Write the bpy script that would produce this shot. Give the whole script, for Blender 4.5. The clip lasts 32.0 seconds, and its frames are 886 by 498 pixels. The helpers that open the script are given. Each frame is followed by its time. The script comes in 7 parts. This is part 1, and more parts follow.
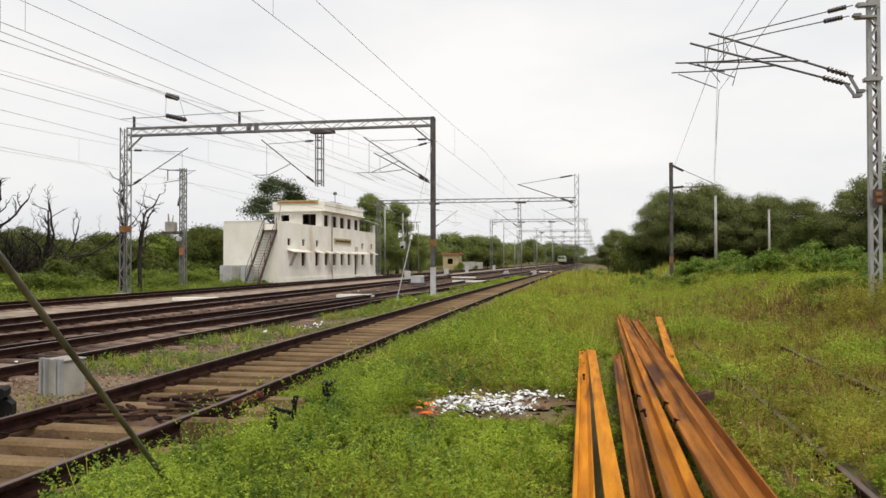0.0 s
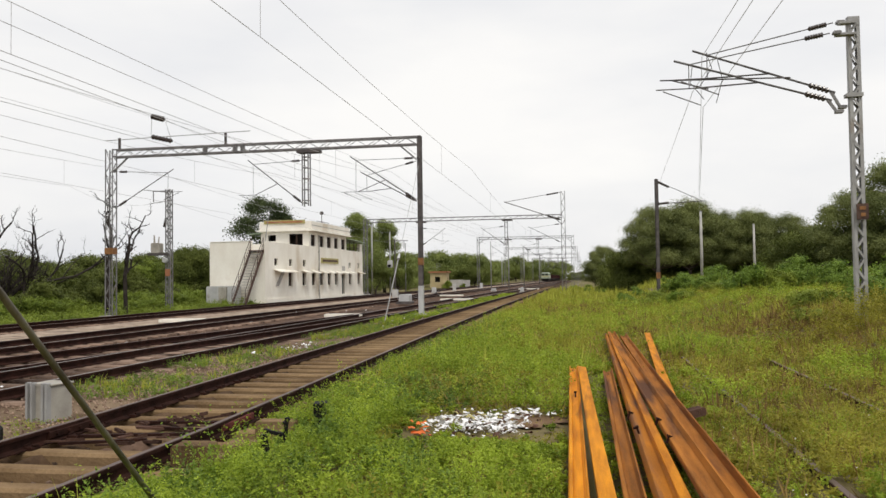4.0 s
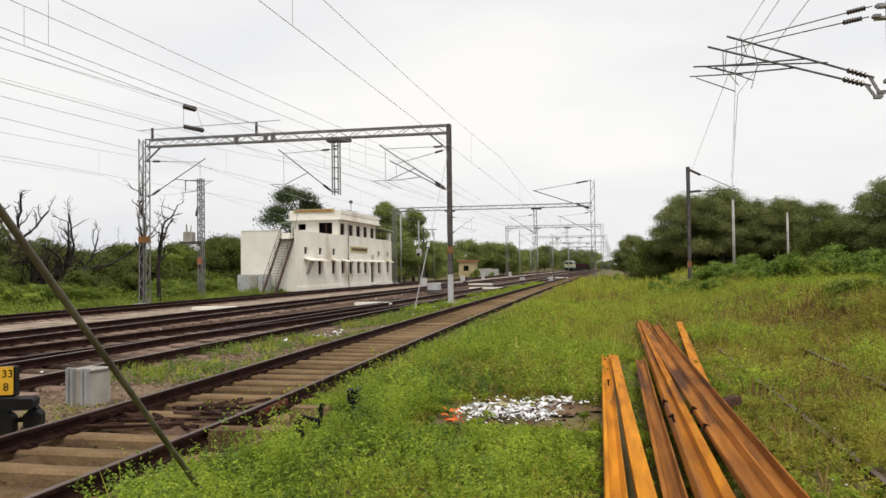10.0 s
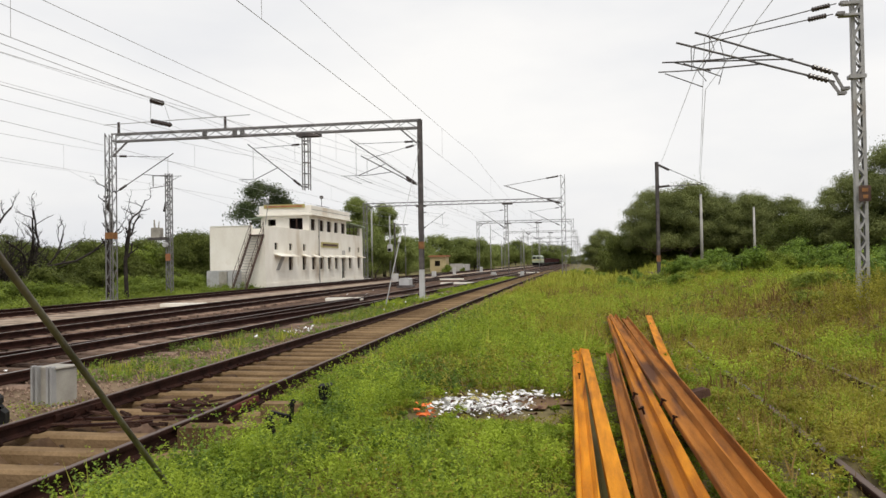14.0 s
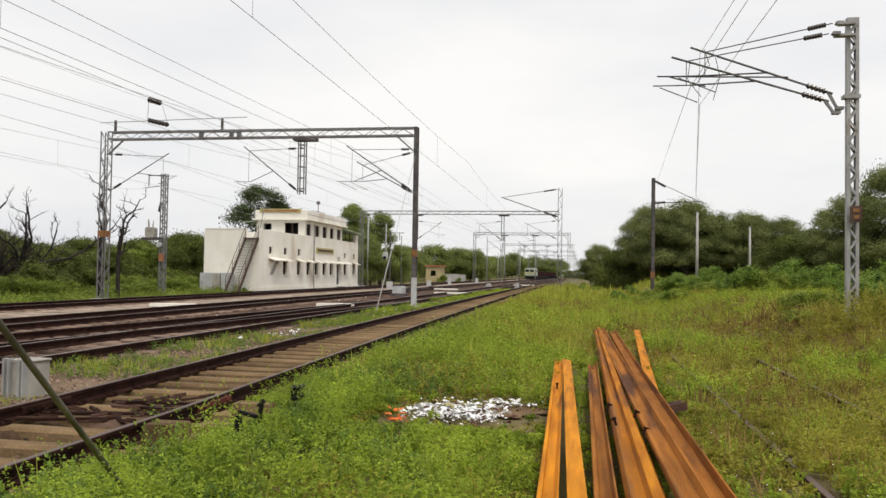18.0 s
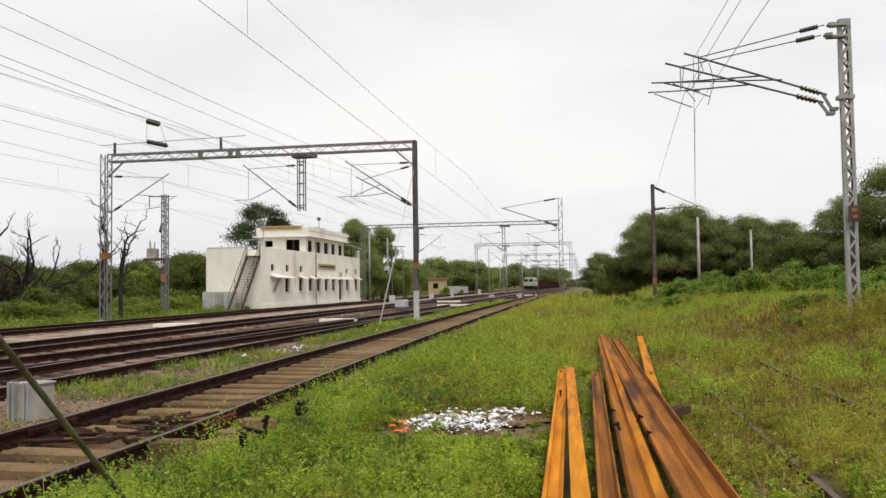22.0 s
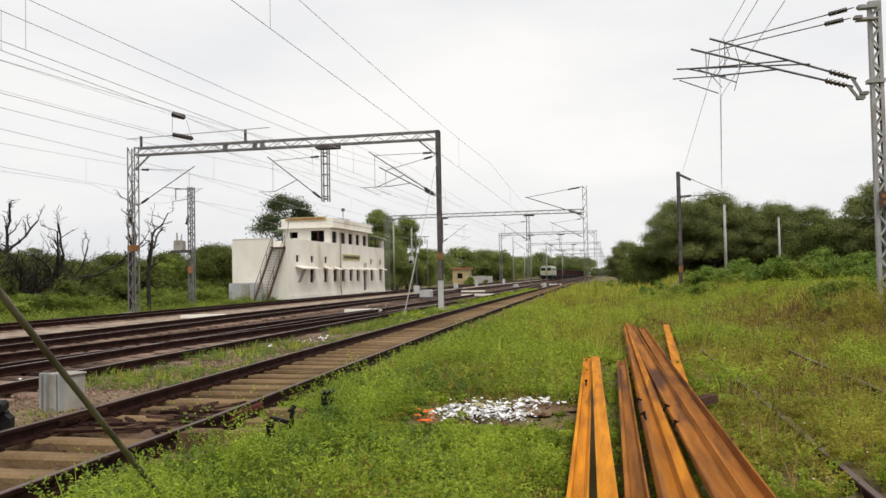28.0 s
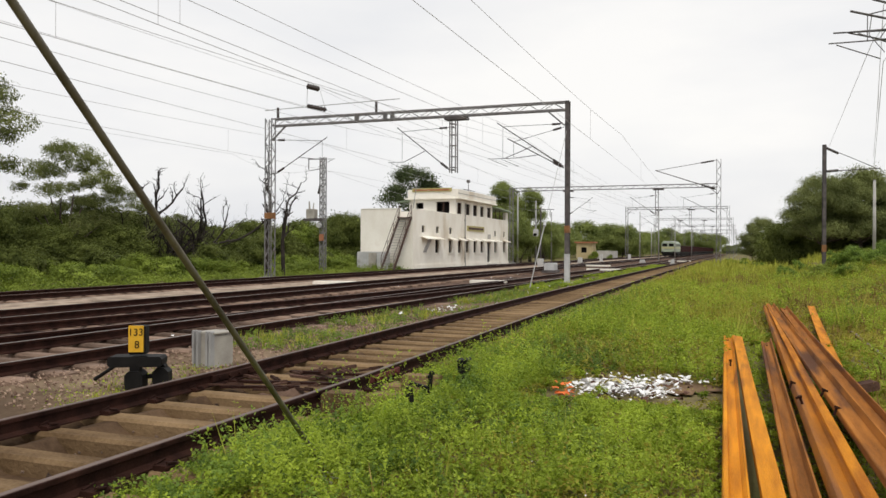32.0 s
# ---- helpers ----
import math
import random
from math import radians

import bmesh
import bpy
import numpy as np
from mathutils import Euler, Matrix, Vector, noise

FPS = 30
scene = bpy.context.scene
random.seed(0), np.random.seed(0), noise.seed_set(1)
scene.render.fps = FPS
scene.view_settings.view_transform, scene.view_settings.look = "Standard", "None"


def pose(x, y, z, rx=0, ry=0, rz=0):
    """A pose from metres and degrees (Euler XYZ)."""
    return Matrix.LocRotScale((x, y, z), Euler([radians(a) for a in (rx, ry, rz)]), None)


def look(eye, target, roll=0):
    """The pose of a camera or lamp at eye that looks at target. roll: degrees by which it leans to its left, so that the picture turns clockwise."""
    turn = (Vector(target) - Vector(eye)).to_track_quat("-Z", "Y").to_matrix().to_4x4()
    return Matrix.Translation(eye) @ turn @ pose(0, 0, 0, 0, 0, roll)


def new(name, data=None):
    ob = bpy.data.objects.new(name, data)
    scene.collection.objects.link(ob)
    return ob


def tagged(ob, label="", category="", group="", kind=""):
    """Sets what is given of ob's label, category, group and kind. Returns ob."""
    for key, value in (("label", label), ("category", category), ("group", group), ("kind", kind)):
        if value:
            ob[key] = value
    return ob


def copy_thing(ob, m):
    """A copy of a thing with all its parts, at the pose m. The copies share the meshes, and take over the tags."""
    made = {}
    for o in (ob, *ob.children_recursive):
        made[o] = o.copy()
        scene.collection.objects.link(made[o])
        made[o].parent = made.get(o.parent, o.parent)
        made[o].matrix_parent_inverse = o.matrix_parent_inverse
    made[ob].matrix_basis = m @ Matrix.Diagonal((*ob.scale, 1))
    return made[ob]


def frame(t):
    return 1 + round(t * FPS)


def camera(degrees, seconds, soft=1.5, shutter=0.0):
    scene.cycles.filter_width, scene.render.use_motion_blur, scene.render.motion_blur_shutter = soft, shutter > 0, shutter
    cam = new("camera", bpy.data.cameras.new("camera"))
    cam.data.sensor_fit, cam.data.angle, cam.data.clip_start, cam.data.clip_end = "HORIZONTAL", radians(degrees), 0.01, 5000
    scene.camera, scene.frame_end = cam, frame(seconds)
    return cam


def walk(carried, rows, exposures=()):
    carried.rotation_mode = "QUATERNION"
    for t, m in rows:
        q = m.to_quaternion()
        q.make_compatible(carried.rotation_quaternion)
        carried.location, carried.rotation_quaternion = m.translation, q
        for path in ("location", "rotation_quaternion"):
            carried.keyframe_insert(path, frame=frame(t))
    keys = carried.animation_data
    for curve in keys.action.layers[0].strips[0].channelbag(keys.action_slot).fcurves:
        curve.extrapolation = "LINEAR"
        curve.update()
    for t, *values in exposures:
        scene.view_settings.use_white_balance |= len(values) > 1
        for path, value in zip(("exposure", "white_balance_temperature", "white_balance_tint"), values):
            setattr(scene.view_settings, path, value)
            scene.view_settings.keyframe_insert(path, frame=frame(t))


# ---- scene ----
cam = camera(57.5, 32.0)
PATH = [
    (0, (0.103, -0.193, 1.709), (-0.277, 1.770, 1.738), -0.10),
    (0.5, (0.094, -0.190, 1.708), (-0.300, 1.770, 1.760), -0.26),
    (1, (0.096, -0.197, 1.711), (-0.292, 1.763, 1.777), -0.19),
    (1.5, (0.094, -0.201, 1.714), (-0.293, 1.760, 1.785), -0.50),
    (2, (0.102, -0.203, 1.709), (-0.304, 1.753, 1.788), -0.78),
    (2.5, (0.096, -0.207, 1.709), (-0.315, 1.749, 1.774), -0.66),
    (3, (0.091, -0.193, 1.712), (-0.304, 1.766, 1.777), -1.02),
    (3.5, (0.081, -0.199, 1.717), (-0.288, 1.765, 1.787), -0.87),
    (5.5, (0.037, -0.209, 1.716), (-0.271, 1.766, 1.793), -0.97),
    (6, (0.036, -0.193, 1.710), (-0.261, 1.784, 1.764), -0.80),
    (6.5, (0.032, -0.184, 1.701), (-0.270, 1.793, 1.712), -0.69),
    (7, (0.025, -0.175, 1.704), (-0.295, 1.799, 1.723), -0.82),
    (7.5, (0.016, -0.182, 1.704), (-0.356, 1.783, 1.739), -0.71),
    (8, (0.003, -0.189, 1.704), (-0.361, 1.777, 1.748), -0.46),
    (8.5, (0.002, -0.205, 1.706), (-0.383, 1.757, 1.763), -0.29),
    (9, (0.004, -0.209, 1.708), (-0.373, 1.755, 1.755), -0.65),
    (9.5, (0.017, -0.213, 1.703), (-0.392, 1.744, 1.744), -0.91),
    (10, (0.017, -0.219, 1.705), (-0.400, 1.737, 1.752), -0.70),
    (10.5, (0.014, -0.221, 1.695), (-0.403, 1.735, 1.746), -0.95),
    (11, (0.015, -0.230, 1.698), (-0.381, 1.730, 1.751), -0.88),
    (11.5, (0.013, -0.230, 1.699), (-0.378, 1.731, 1.755), -0.54),
    (12, (0.014, -0.230, 1.699), (-0.400, 1.725, 1.757), -0.80),
    (12.5, (0.007, -0.242, 1.703), (-0.401, 1.715, 1.754), -0.65),
    (13, (0.014, -0.222, 1.700), (-0.401, 1.734, 1.729), -0.87),
    (13.5, (0.004, -0.213, 1.701), (-0.359, 1.754, 1.738), -1.55),
    (15.5, (0.058, -0.181, 1.681), (-0.278, 1.791, 1.675), 0.27),
    (16, (0.046, -0.168, 1.679), (-0.314, 1.799, 1.638), 0.04),
    (16.5, (0.084, -0.136, 1.641), (-0.399, 1.800, 1.777), 1.28),
    (17, (0.148, -0.085, 1.618), (-0.340, 1.853, 1.672), 0.35),
    (17.5, (0.200, -0.068, 1.615), (-0.198, 1.891, 1.675), 0.80),
    (18, (0.198, -0.070, 1.626), (-0.143, 1.900, 1.686), 0.93),
    (18.5, (0.205, -0.094, 1.612), (-0.165, 1.870, 1.692), 0.29),
    (19, (0.217, -0.091, 1.603), (-0.157, 1.873, 1.671), 0.37),
    (19.5, (0.239, -0.097, 1.608), (-0.119, 1.870, 1.680), -0.17),
    (20, (0.230, -0.123, 1.605), (-0.120, 1.845, 1.681), -0.10),
    (20.5, (0.231, -0.112, 1.598), (-0.108, 1.857, 1.691), -0.11),
    (21, (0.237, -0.123, 1.606), (-0.097, 1.846, 1.713), -0.16),
    (21.5, (0.234, -0.115, 1.604), (-0.108, 1.853, 1.700), -0.51),
    (22, (0.233, -0.112, 1.608), (-0.112, 1.856, 1.699), -0.77),
    (22.5, (0.241, -0.117, 1.607), (-0.116, 1.849, 1.700), -0.68),
    (23, (0.236, -0.118, 1.607), (-0.109, 1.850, 1.707), -0.63),
    (23.5, (0.232, -0.138, 1.608), (-0.113, 1.829, 1.721), -0.55),
    (24, (0.232, -0.125, 1.604), (-0.117, 1.842, 1.707), -0.58),
    (24.5, (0.232, -0.122, 1.607), (-0.122, 1.844, 1.704), -0.50),
    (26.5, (0.238, -0.116, 1.604), (-0.137, 1.846, 1.699), -0.71),
    (27, (0.236, -0.115, 1.603), (-0.143, 1.846, 1.693), -0.58),
    (27.5, (0.236, -0.108, 1.599), (-0.147, 1.854, 1.674), -0.35),
    (28, (0.233, -0.105, 1.608), (-0.171, 1.852, 1.675), -1.14),
    (28.5, (0.232, -0.095, 1.604), (-0.159, 1.865, 1.678), -0.13),
    (29, (0.232, -0.103, 1.602), (-0.144, 1.860, 1.676), -0.30),
    (29.5, (0.232, -0.112, 1.603), (-0.140, 1.851, 1.673), -0.28),
    (30, (0.225, -0.096, 1.601), (-0.157, 1.866, 1.674), 0.56),
    (30.5, (0.216, -0.085, 1.589), (-0.238, 1.862, 1.644), 0.68),
    (31, (0.184, -0.079, 1.584), (-0.358, 1.846, 1.634), 0.71),
    (31.5, (0.143, -0.062, 1.589), (-0.494, 1.834, 1.619), 1.29),
    (32, (0.032, -0.083, 1.583), (-0.663, 1.793, 1.584), 0.25),
]
walk(cam, [(t, look(eye, target, roll)) for t, eye, target, roll in PATH], exposures=[(0, 0.0), (13.5, 0.0), (15.4, 0.08), (16, 0.28), (16.5, 0.34), (16.9, 0.0), (17.5, 0.0), (32, 0.0)])

# ---------------------------------------------------------------- light
SUN_EL, SUN_AZ = radians(58), radians(215)
world = bpy.data.worlds.new("world")
scene.world = world
world.use_nodes = True
wn, wl = world.node_tree.nodes, world.node_tree.links
wn.clear()
w_out = wn.new("ShaderNodeOutputWorld")
w_bg = wn.new("ShaderNodeBackground")
w_sky = wn.new("ShaderNodeTexSky")
w_sky.sky_type, w_sky.sun_disc = "NISHITA", False
w_sky.sun_elevation, w_sky.sun_rotation = SUN_EL, SUN_AZ
w_sky.dust_density, w_sky.air_density = 3.0, 1.0
# a closed layer of bright cloud over the clear sky
w_co = wn.new("ShaderNodeTexCoord")
w_map = wn.new("ShaderNodeMapping")
w_map.inputs["Scale"].default_value = (1.0, 1.0, 3.2)
w_noise = wn.new("ShaderNodeTexNoise")
w_noise.inputs["Scale"].default_value, w_noise.inputs["Detail"].default_value = 1.7, 6.0
w_ramp = wn.new("ShaderNodeValToRGB")
w_ramp.color_ramp.elements[0].position, w_ramp.color_ramp.elements[0].color = 0.36, (7.75, 7.85, 8.15, 1)
w_ramp.color_ramp.elements[1].position, w_ramp.color_ramp.elements[1].color = 0.68, (9.9, 9.72, 9.45, 1)
w_mix = wn.new("ShaderNodeMixRGB")
w_mix.inputs[0].default_value = 0.93
wl.new(w_co.outputs["Generated"], w_map.inputs["Vector"])
wl.new(w_map.outputs["Vector"], w_noise.inputs["Vector"])
wl.new(w_noise.outputs["Fac"], w_ramp.inputs["Fac"])
wl.new(w_sky.outputs["Color"], w_mix.inputs[1])
wl.new(w_ramp.outputs["Color"], w_mix.inputs[2])
wl.new(w_mix.outputs["Color"], w_bg.inputs["Color"])
w_bg.inputs["Strength"].default_value = 0.105
wl.new(w_bg.outputs["Background"], w_out.inputs["Surface"])
sun = new("sun", bpy.data.lights.new("sun", "SUN"))
sun.data.energy, sun.data.angle, sun.data.color = 1.7, radians(14), (1.0, 0.95, 0.86)
sun.matrix_basis = look((0, 0, 60), (60 * math.cos(SUN_EL) * math.sin(SUN_AZ - math.pi) * -1, 60 * math.cos(SUN_EL) * math.cos(SUN_AZ - math.pi), 60 - 60 * math.sin(SUN_EL)))
scene.view_settings.exposure = 0.0


# ---------------------------------------------------------------- materials
def material(name, dark, light, rough=0.8, scale=6.0, bump=0.3, metal=0.0, fine=60.0, spots=None, spot_amount=0.45, rand=0.0, spec=0.3, island=False, stretch=(1, 1, 1), translucent=0.0):
    """Two scales of noise between two colours, with optional stains and relief."""
    m = bpy.data.materials.new(name)
    m.use_nodes = True
    n, l = m.node_tree.nodes, m.node_tree.links
    b = n["Principled BSDF"]
    b.inputs["Roughness"].default_value, b.inputs["Metallic"].default_value = rough, metal
    b.inputs["Specular IOR Level"].default_value = spec
    co = n.new("ShaderNodeTexCoord")
    mp = n.new("ShaderNodeMapping")
    mp.inputs["Scale"].default_value = stretch
    l.new(co.outputs["Object"], mp.inputs["Vector"])
    big, small = n.new("ShaderNodeTexNoise"), n.new("ShaderNodeTexNoise")
    for t, s, d in ((big, scale, 5), (small, fine, 3)):
        t.inputs["Scale"].default_value, t.inputs["Detail"].default_value = s, d
        l.new(mp.outputs["Vector"], t.inputs["Vector"])
    ad = n.new("ShaderNodeMath")
    ad.operation = "MULTIPLY_ADD"
    ad.inputs[1].default_value = 0.45
    l.new(small.outputs["Fac"], ad.inputs[0])
    sb = n.new("ShaderNodeMath")
    sb.operation = "MULTIPLY_ADD"
    sb.inputs[1].default_value, sb.inputs[2].default_value = 1.5, -0.47
    l.new(big.outputs["Fac"], sb.inputs[0])
    l.new(sb.outputs[0], ad.inputs[2])
    last = ad
    if rand:
        src = n.new("ShaderNodeNewGeometry" if island else "ShaderNodeObjectInfo")
        r = n.new("ShaderNodeMath")
        r.operation = "MULTIPLY_ADD"
        r.inputs[1].default_value = rand
        l.new(src.outputs["Random Per Island" if island else "Random"], r.inputs[0])
        l.new(ad.outputs[0], r.inputs[2])
        off = n.new("ShaderNodeMath")
        off.operation = "SUBTRACT"
        off.inputs[1].default_value = rand / 2
        l.new(r.outputs[0], off.inputs[0])
        last = off
    ramp = n.new("ShaderNodeValToRGB")
    ramp.color_ramp.elements[0].position, ramp.color_ramp.elements[1].position = 0.15, 0.85
    ramp.color_ramp.elements[0].color, ramp.color_ramp.elements[1].color = (*dark, 1), (*light, 1)
    l.new(last.outputs[0], ramp.inputs["Fac"])
    col = ramp.outputs["Color"]
    if spots:
        t = n.new("ShaderNodeTexNoise")
        t.inputs["Scale"].default_value, t.inputs["Detail"].default_value = scale * 0.37, 8
        l.new(mp.outputs["Vector"], t.inputs["Vector"])
        rr = n.new("ShaderNodeValToRGB")
        rr.color_ramp.elements[0].position, rr.color_ramp.elements[1].position = 1 - spot_amount, min(1.0, 1.12 - spot_amount)
        l.new(t.outputs["Fac"], rr.inputs["Fac"])
        mx = n.new("ShaderNodeMixRGB")
        mx.inputs[2].default_value = (*spots, 1)
        l.new(rr.outputs["Color"], mx.inputs[0])
        l.new(col, mx.inputs[1])
        col = mx.outputs["Color"]
    l.new(col, b.inputs["Base Color"])
    if bump:
        bp = n.new("ShaderNodeBump")
        bp.inputs["Strength"].default_value, bp.inputs["Distance"].default_value = bump, 0.02
        l.new(small.outputs["Fac"], bp.inputs["Height"])
        l.new(bp.outputs["Normal"], b.inputs["Normal"])
    if translucent:
        tr = n.new("ShaderNodeBsdfTranslucent")
        ms = n.new("ShaderNodeMixShader")
        ms.inputs[0].default_value = translucent
        l.new(col, tr.inputs["Color"])
        l.new(b.outputs["BSDF"], ms.inputs[1])
        l.new(tr.outputs["BSDF"], ms.inputs[2])
        l.new(ms.outputs["Shader"], n["Material Output"].inputs["Surface"])
    return m


M_SOIL = material("soil", (0.11, 0.092, 0.042), (0.22, 0.18, 0.09), 0.95, 0.8, 0.6, fine=25, spots=(0.10, 0.105, 0.026), spot_amount=0.50, spec=0.1)
M_BARE = material("bare_earth", (0.11, 0.066, 0.034), (0.26, 0.165, 0.090), 0.95, 2.2, 0.8, fine=25, spots=(0.08, 0.060, 0.025), spot_amount=0.42)
M_BALLAST = material("ballast", (0.085, 0.054, 0.033), (0.26, 0.19, 0.125), 0.95, 0.9, 1.0, fine=14, spots=(0.07, 0.046, 0.03), spot_amount=0.46, spec=0.1)
M_OILY = material("oily_ballast", (0.026, 0.015, 0.011), (0.190, 0.120, 0.084), 0.9, 1.6, 1.0, fine=14, spots=(0.022, 0.014, 0.011), spot_amount=0.46, spec=0.1)
M_STONE = material("stone", (0.14, 0.085, 0.06), (0.42, 0.30, 0.22), 0.9, 3.0, 0.4, rand=0.8, island=True)
M_RUBBLE = material("rubble", (0.035, 0.022, 0.016), (0.20, 0.135, 0.095), 0.9, 3.0, 0.4, rand=0.8, island=True)
M_RAIL = material("rail_steel", (0.012, 0.0052, 0.0042), (0.045, 0.019, 0.0135), 0.75, 5.0, 0.3, spec=0.08)
M_RAILTOP = material("polished_rail_head", (0.13, 0.10, 0.085), (0.30, 0.26, 0.23), 0.38, 2.0, 0.05, metal=0.8, stretch=(1, 0.05, 1))
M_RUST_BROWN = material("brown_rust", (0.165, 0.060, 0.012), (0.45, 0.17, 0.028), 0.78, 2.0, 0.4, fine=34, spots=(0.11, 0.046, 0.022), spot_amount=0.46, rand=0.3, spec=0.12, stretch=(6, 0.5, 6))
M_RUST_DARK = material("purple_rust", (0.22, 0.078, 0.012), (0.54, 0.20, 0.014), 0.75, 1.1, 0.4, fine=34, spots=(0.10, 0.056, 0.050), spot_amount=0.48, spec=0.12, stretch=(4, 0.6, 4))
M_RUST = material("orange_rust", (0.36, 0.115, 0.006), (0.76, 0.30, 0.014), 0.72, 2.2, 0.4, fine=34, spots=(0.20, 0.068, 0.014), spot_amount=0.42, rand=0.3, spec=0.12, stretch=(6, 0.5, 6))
M_SLEEPER = material("sleeper_concrete", (0.095, 0.058, 0.029), (0.29, 0.195, 0.105), 0.9, 1.6, 0.6, fine=30, spots=(0.075, 0.044, 0.026), spot_amount=0.44, rand=0.45, spec=0.12)
M_DUST = material("dusty_bed", (0.035, 0.02, 0.012), (0.15, 0.095, 0.055), 0.95, 1.6, 0.9, fine=18, spots=(0.028, 0.017, 0.011), spot_amount=0.5, spec=0.1)
M_SLEEPER_DARK = material("sleeper_dark", (0.018, 0.010, 0.007), (0.29, 0.20, 0.15), 0.85, 1.2, 0.5, fine=30, rand=0.6, spec=0.12)
M_OLDWOOD = material("old_wood", (0.028, 0.015, 0.011), (0.125, 0.070, 0.052), 0.9, 3.0, 0.6, fine=30, rand=0.5, spec=0.08)
M_GALV = material("galvanised_steel", (0.14, 0.135, 0.135), (0.29, 0.28, 0.275), 0.6, 3.0, 0.15, metal=0.35, spots=(0.2, 0.13, 0.09), spot_amount=0.33)
M_MASTDARK = material("weathered_mast", (0.06, 0.055, 0.055), (0.16, 0.14, 0.135), 0.7, 3.0, 0.15, metal=0.3, spots=(0.13, 0.07, 0.045), spot_amount=0.35)
M_MAST = material("mast_steel", (0.26, 0.255, 0.25), (0.42, 0.415, 0.405), 0.6, 2.0, 0.2, metal=0.15, spots=(0.25, 0.19, 0.14), spot_amount=0.36)
M_PALE = material("pale_steel", (0.42, 0.42, 0.42), (0.60, 0.60, 0.60), 0.6, 2.0, 0.2, metal=0.15, spots=(0.30, 0.26, 0.22), spot_amount=0.36)
M_WIRE = material("wire", (0.36, 0.355, 0.35), (0.48, 0.475, 0.47), 0.6, 3.0, 0, metal=0.1)
M_TUBE = material("bracket_tube", (0.07, 0.065, 0.065), (0.15, 0.14, 0.135), 0.6, 3.0, 0.1, metal=0.3)
M_INSUL = material("insulator_brown", (0.03, 0.022, 0.02), (0.06, 0.042, 0.036), 0.25, 6.0, 0, spec=0.6)
M_BAND = material("ochre_band", (0.17, 0.075, 0.030), (0.31, 0.15, 0.055), 0.7, 6.0, 0.1)
M_WHITE = material("whitewash", (0.80, 0.75, 0.655), (0.93, 0.90, 0.815), 0.9, 0.9, 0.25, fine=9, spots=(0.66, 0.58, 0.46), spot_amount=0.42, stretch=(1, 1, 0.6))
M_PATH = material("gravel_path", (0.13, 0.097, 0.073), (0.51, 0.405, 0.315), 0.95, 1.6, 1.0, fine=11, spots=(0.13, 0.10, 0.076), spot_amount=0.44, spec=0.1)
M_ROOFSLAB = material("roof_slab", (0.30, 0.29, 0.27), (0.45, 0.43, 0.40), 0.9, 0.8, 0.3)
# Near-black colour in place of unlit rooms and balcony shade; also the door.
M_DARKIN = material("dark_interior", (0.015, 0.013, 0.012), (0.035, 0.03, 0.028), 0.8, 2.0, 0)
M_GREENROOF = material("green_sheet", (0.28, 0.36, 0.25), (0.40, 0.48, 0.34), 0.7, 1.5, 0.1)
M_GLASS = material("window_glass", (0.006, 0.006, 0.006), (0.014, 0.014, 0.013), 0.5, 2.0, 0, spec=0.06)
M_STAIR = material("rusty_stair", (0.055, 0.032, 0.026), (0.13, 0.08, 0.06), 0.75, 4.0, 0.2, metal=0.2)
M_SIGN_Y = material("sign_yellow", (0.34, 0.29, 0.10), (0.50, 0.44, 0.18), 0.6, 2.0, 0)
M_BRIGHT_Y = material("signal_yellow", (0.62, 0.33, 0.02), (0.78, 0.45, 0.03), 0.55, 5.0, 0, spots=(0.4, 0.22, 0.03), spot_amount=0.35)
M_BLACK = material("black_paint", (0.006, 0.0055, 0.0055), (0.016, 0.015, 0.014), 0.6, 5.0, 0.1, spec=0.12)
M_CREAM = material("yellow_plaster", (0.38, 0.30, 0.16), (0.52, 0.43, 0.25), 0.9, 1.0, 0.1)
M_TERRA = material("terracotta", (0.30, 0.12, 0.06), (0.42, 0.19, 0.10), 0.9, 2.0, 0.2)
M_CONC = material("concrete", (0.34, 0.33, 0.31), (0.52, 0.50, 0.47), 0.9, 1.4, 0.3, spots=(0.26, 0.23, 0.20), spot_amount=0.4)
M_BARK = material("bark", (0.05, 0.04, 0.03), (0.13, 0.105, 0.085), 0.95, 4.0, 0.6)
M_DEAD = material("dead_wood", (0.020, 0.016, 0.014), (0.065, 0.054, 0.048), 0.9, 4.0, 0.4, spec=0.1)
# Lightened a little: haze over the wood is put into this leaf colour.
M_LEAF = material("tree_leaf", (0.075, 0.094, 0.031), (0.285, 0.315, 0.108), 0.6, 0.3, 0, fine=1.2, rand=0.15, island=True, spec=0.15, translucent=0.24)
# Lit copy of the leaf: brighter crowns and far haze sit in its colour.
M_LEAF_LIT = material("lit_hazy_tree_leaf", (0.085, 0.115, 0.030), (0.32, 0.37, 0.105), 0.6, 0.35, 0, fine=1.6, rand=0.15, island=True, spec=0.15, translucent=0.24)
M_LEAF2 = material("acacia_leaf", (0.068, 0.084, 0.025), (0.26, 0.285, 0.090), 0.6, 0.4, 0, fine=1.5, rand=0.25, island=True, spec=0.15, translucent=0.24)
M_SCRUB = material("scrub_leaf", (0.036, 0.050, 0.012), (0.185, 0.215, 0.052), 0.65, 0.5, 0, fine=1.8, rand=0.15, island=True, spec=0.1, translucent=0.12)
M_VERGE = material("verge_leaf", (0.055, 0.090, 0.012), (0.34, 0.42, 0.068), 0.6, 0.5, 0, fine=2.5, rand=0.2, island=True, spec=0.15, translucent=0.24)
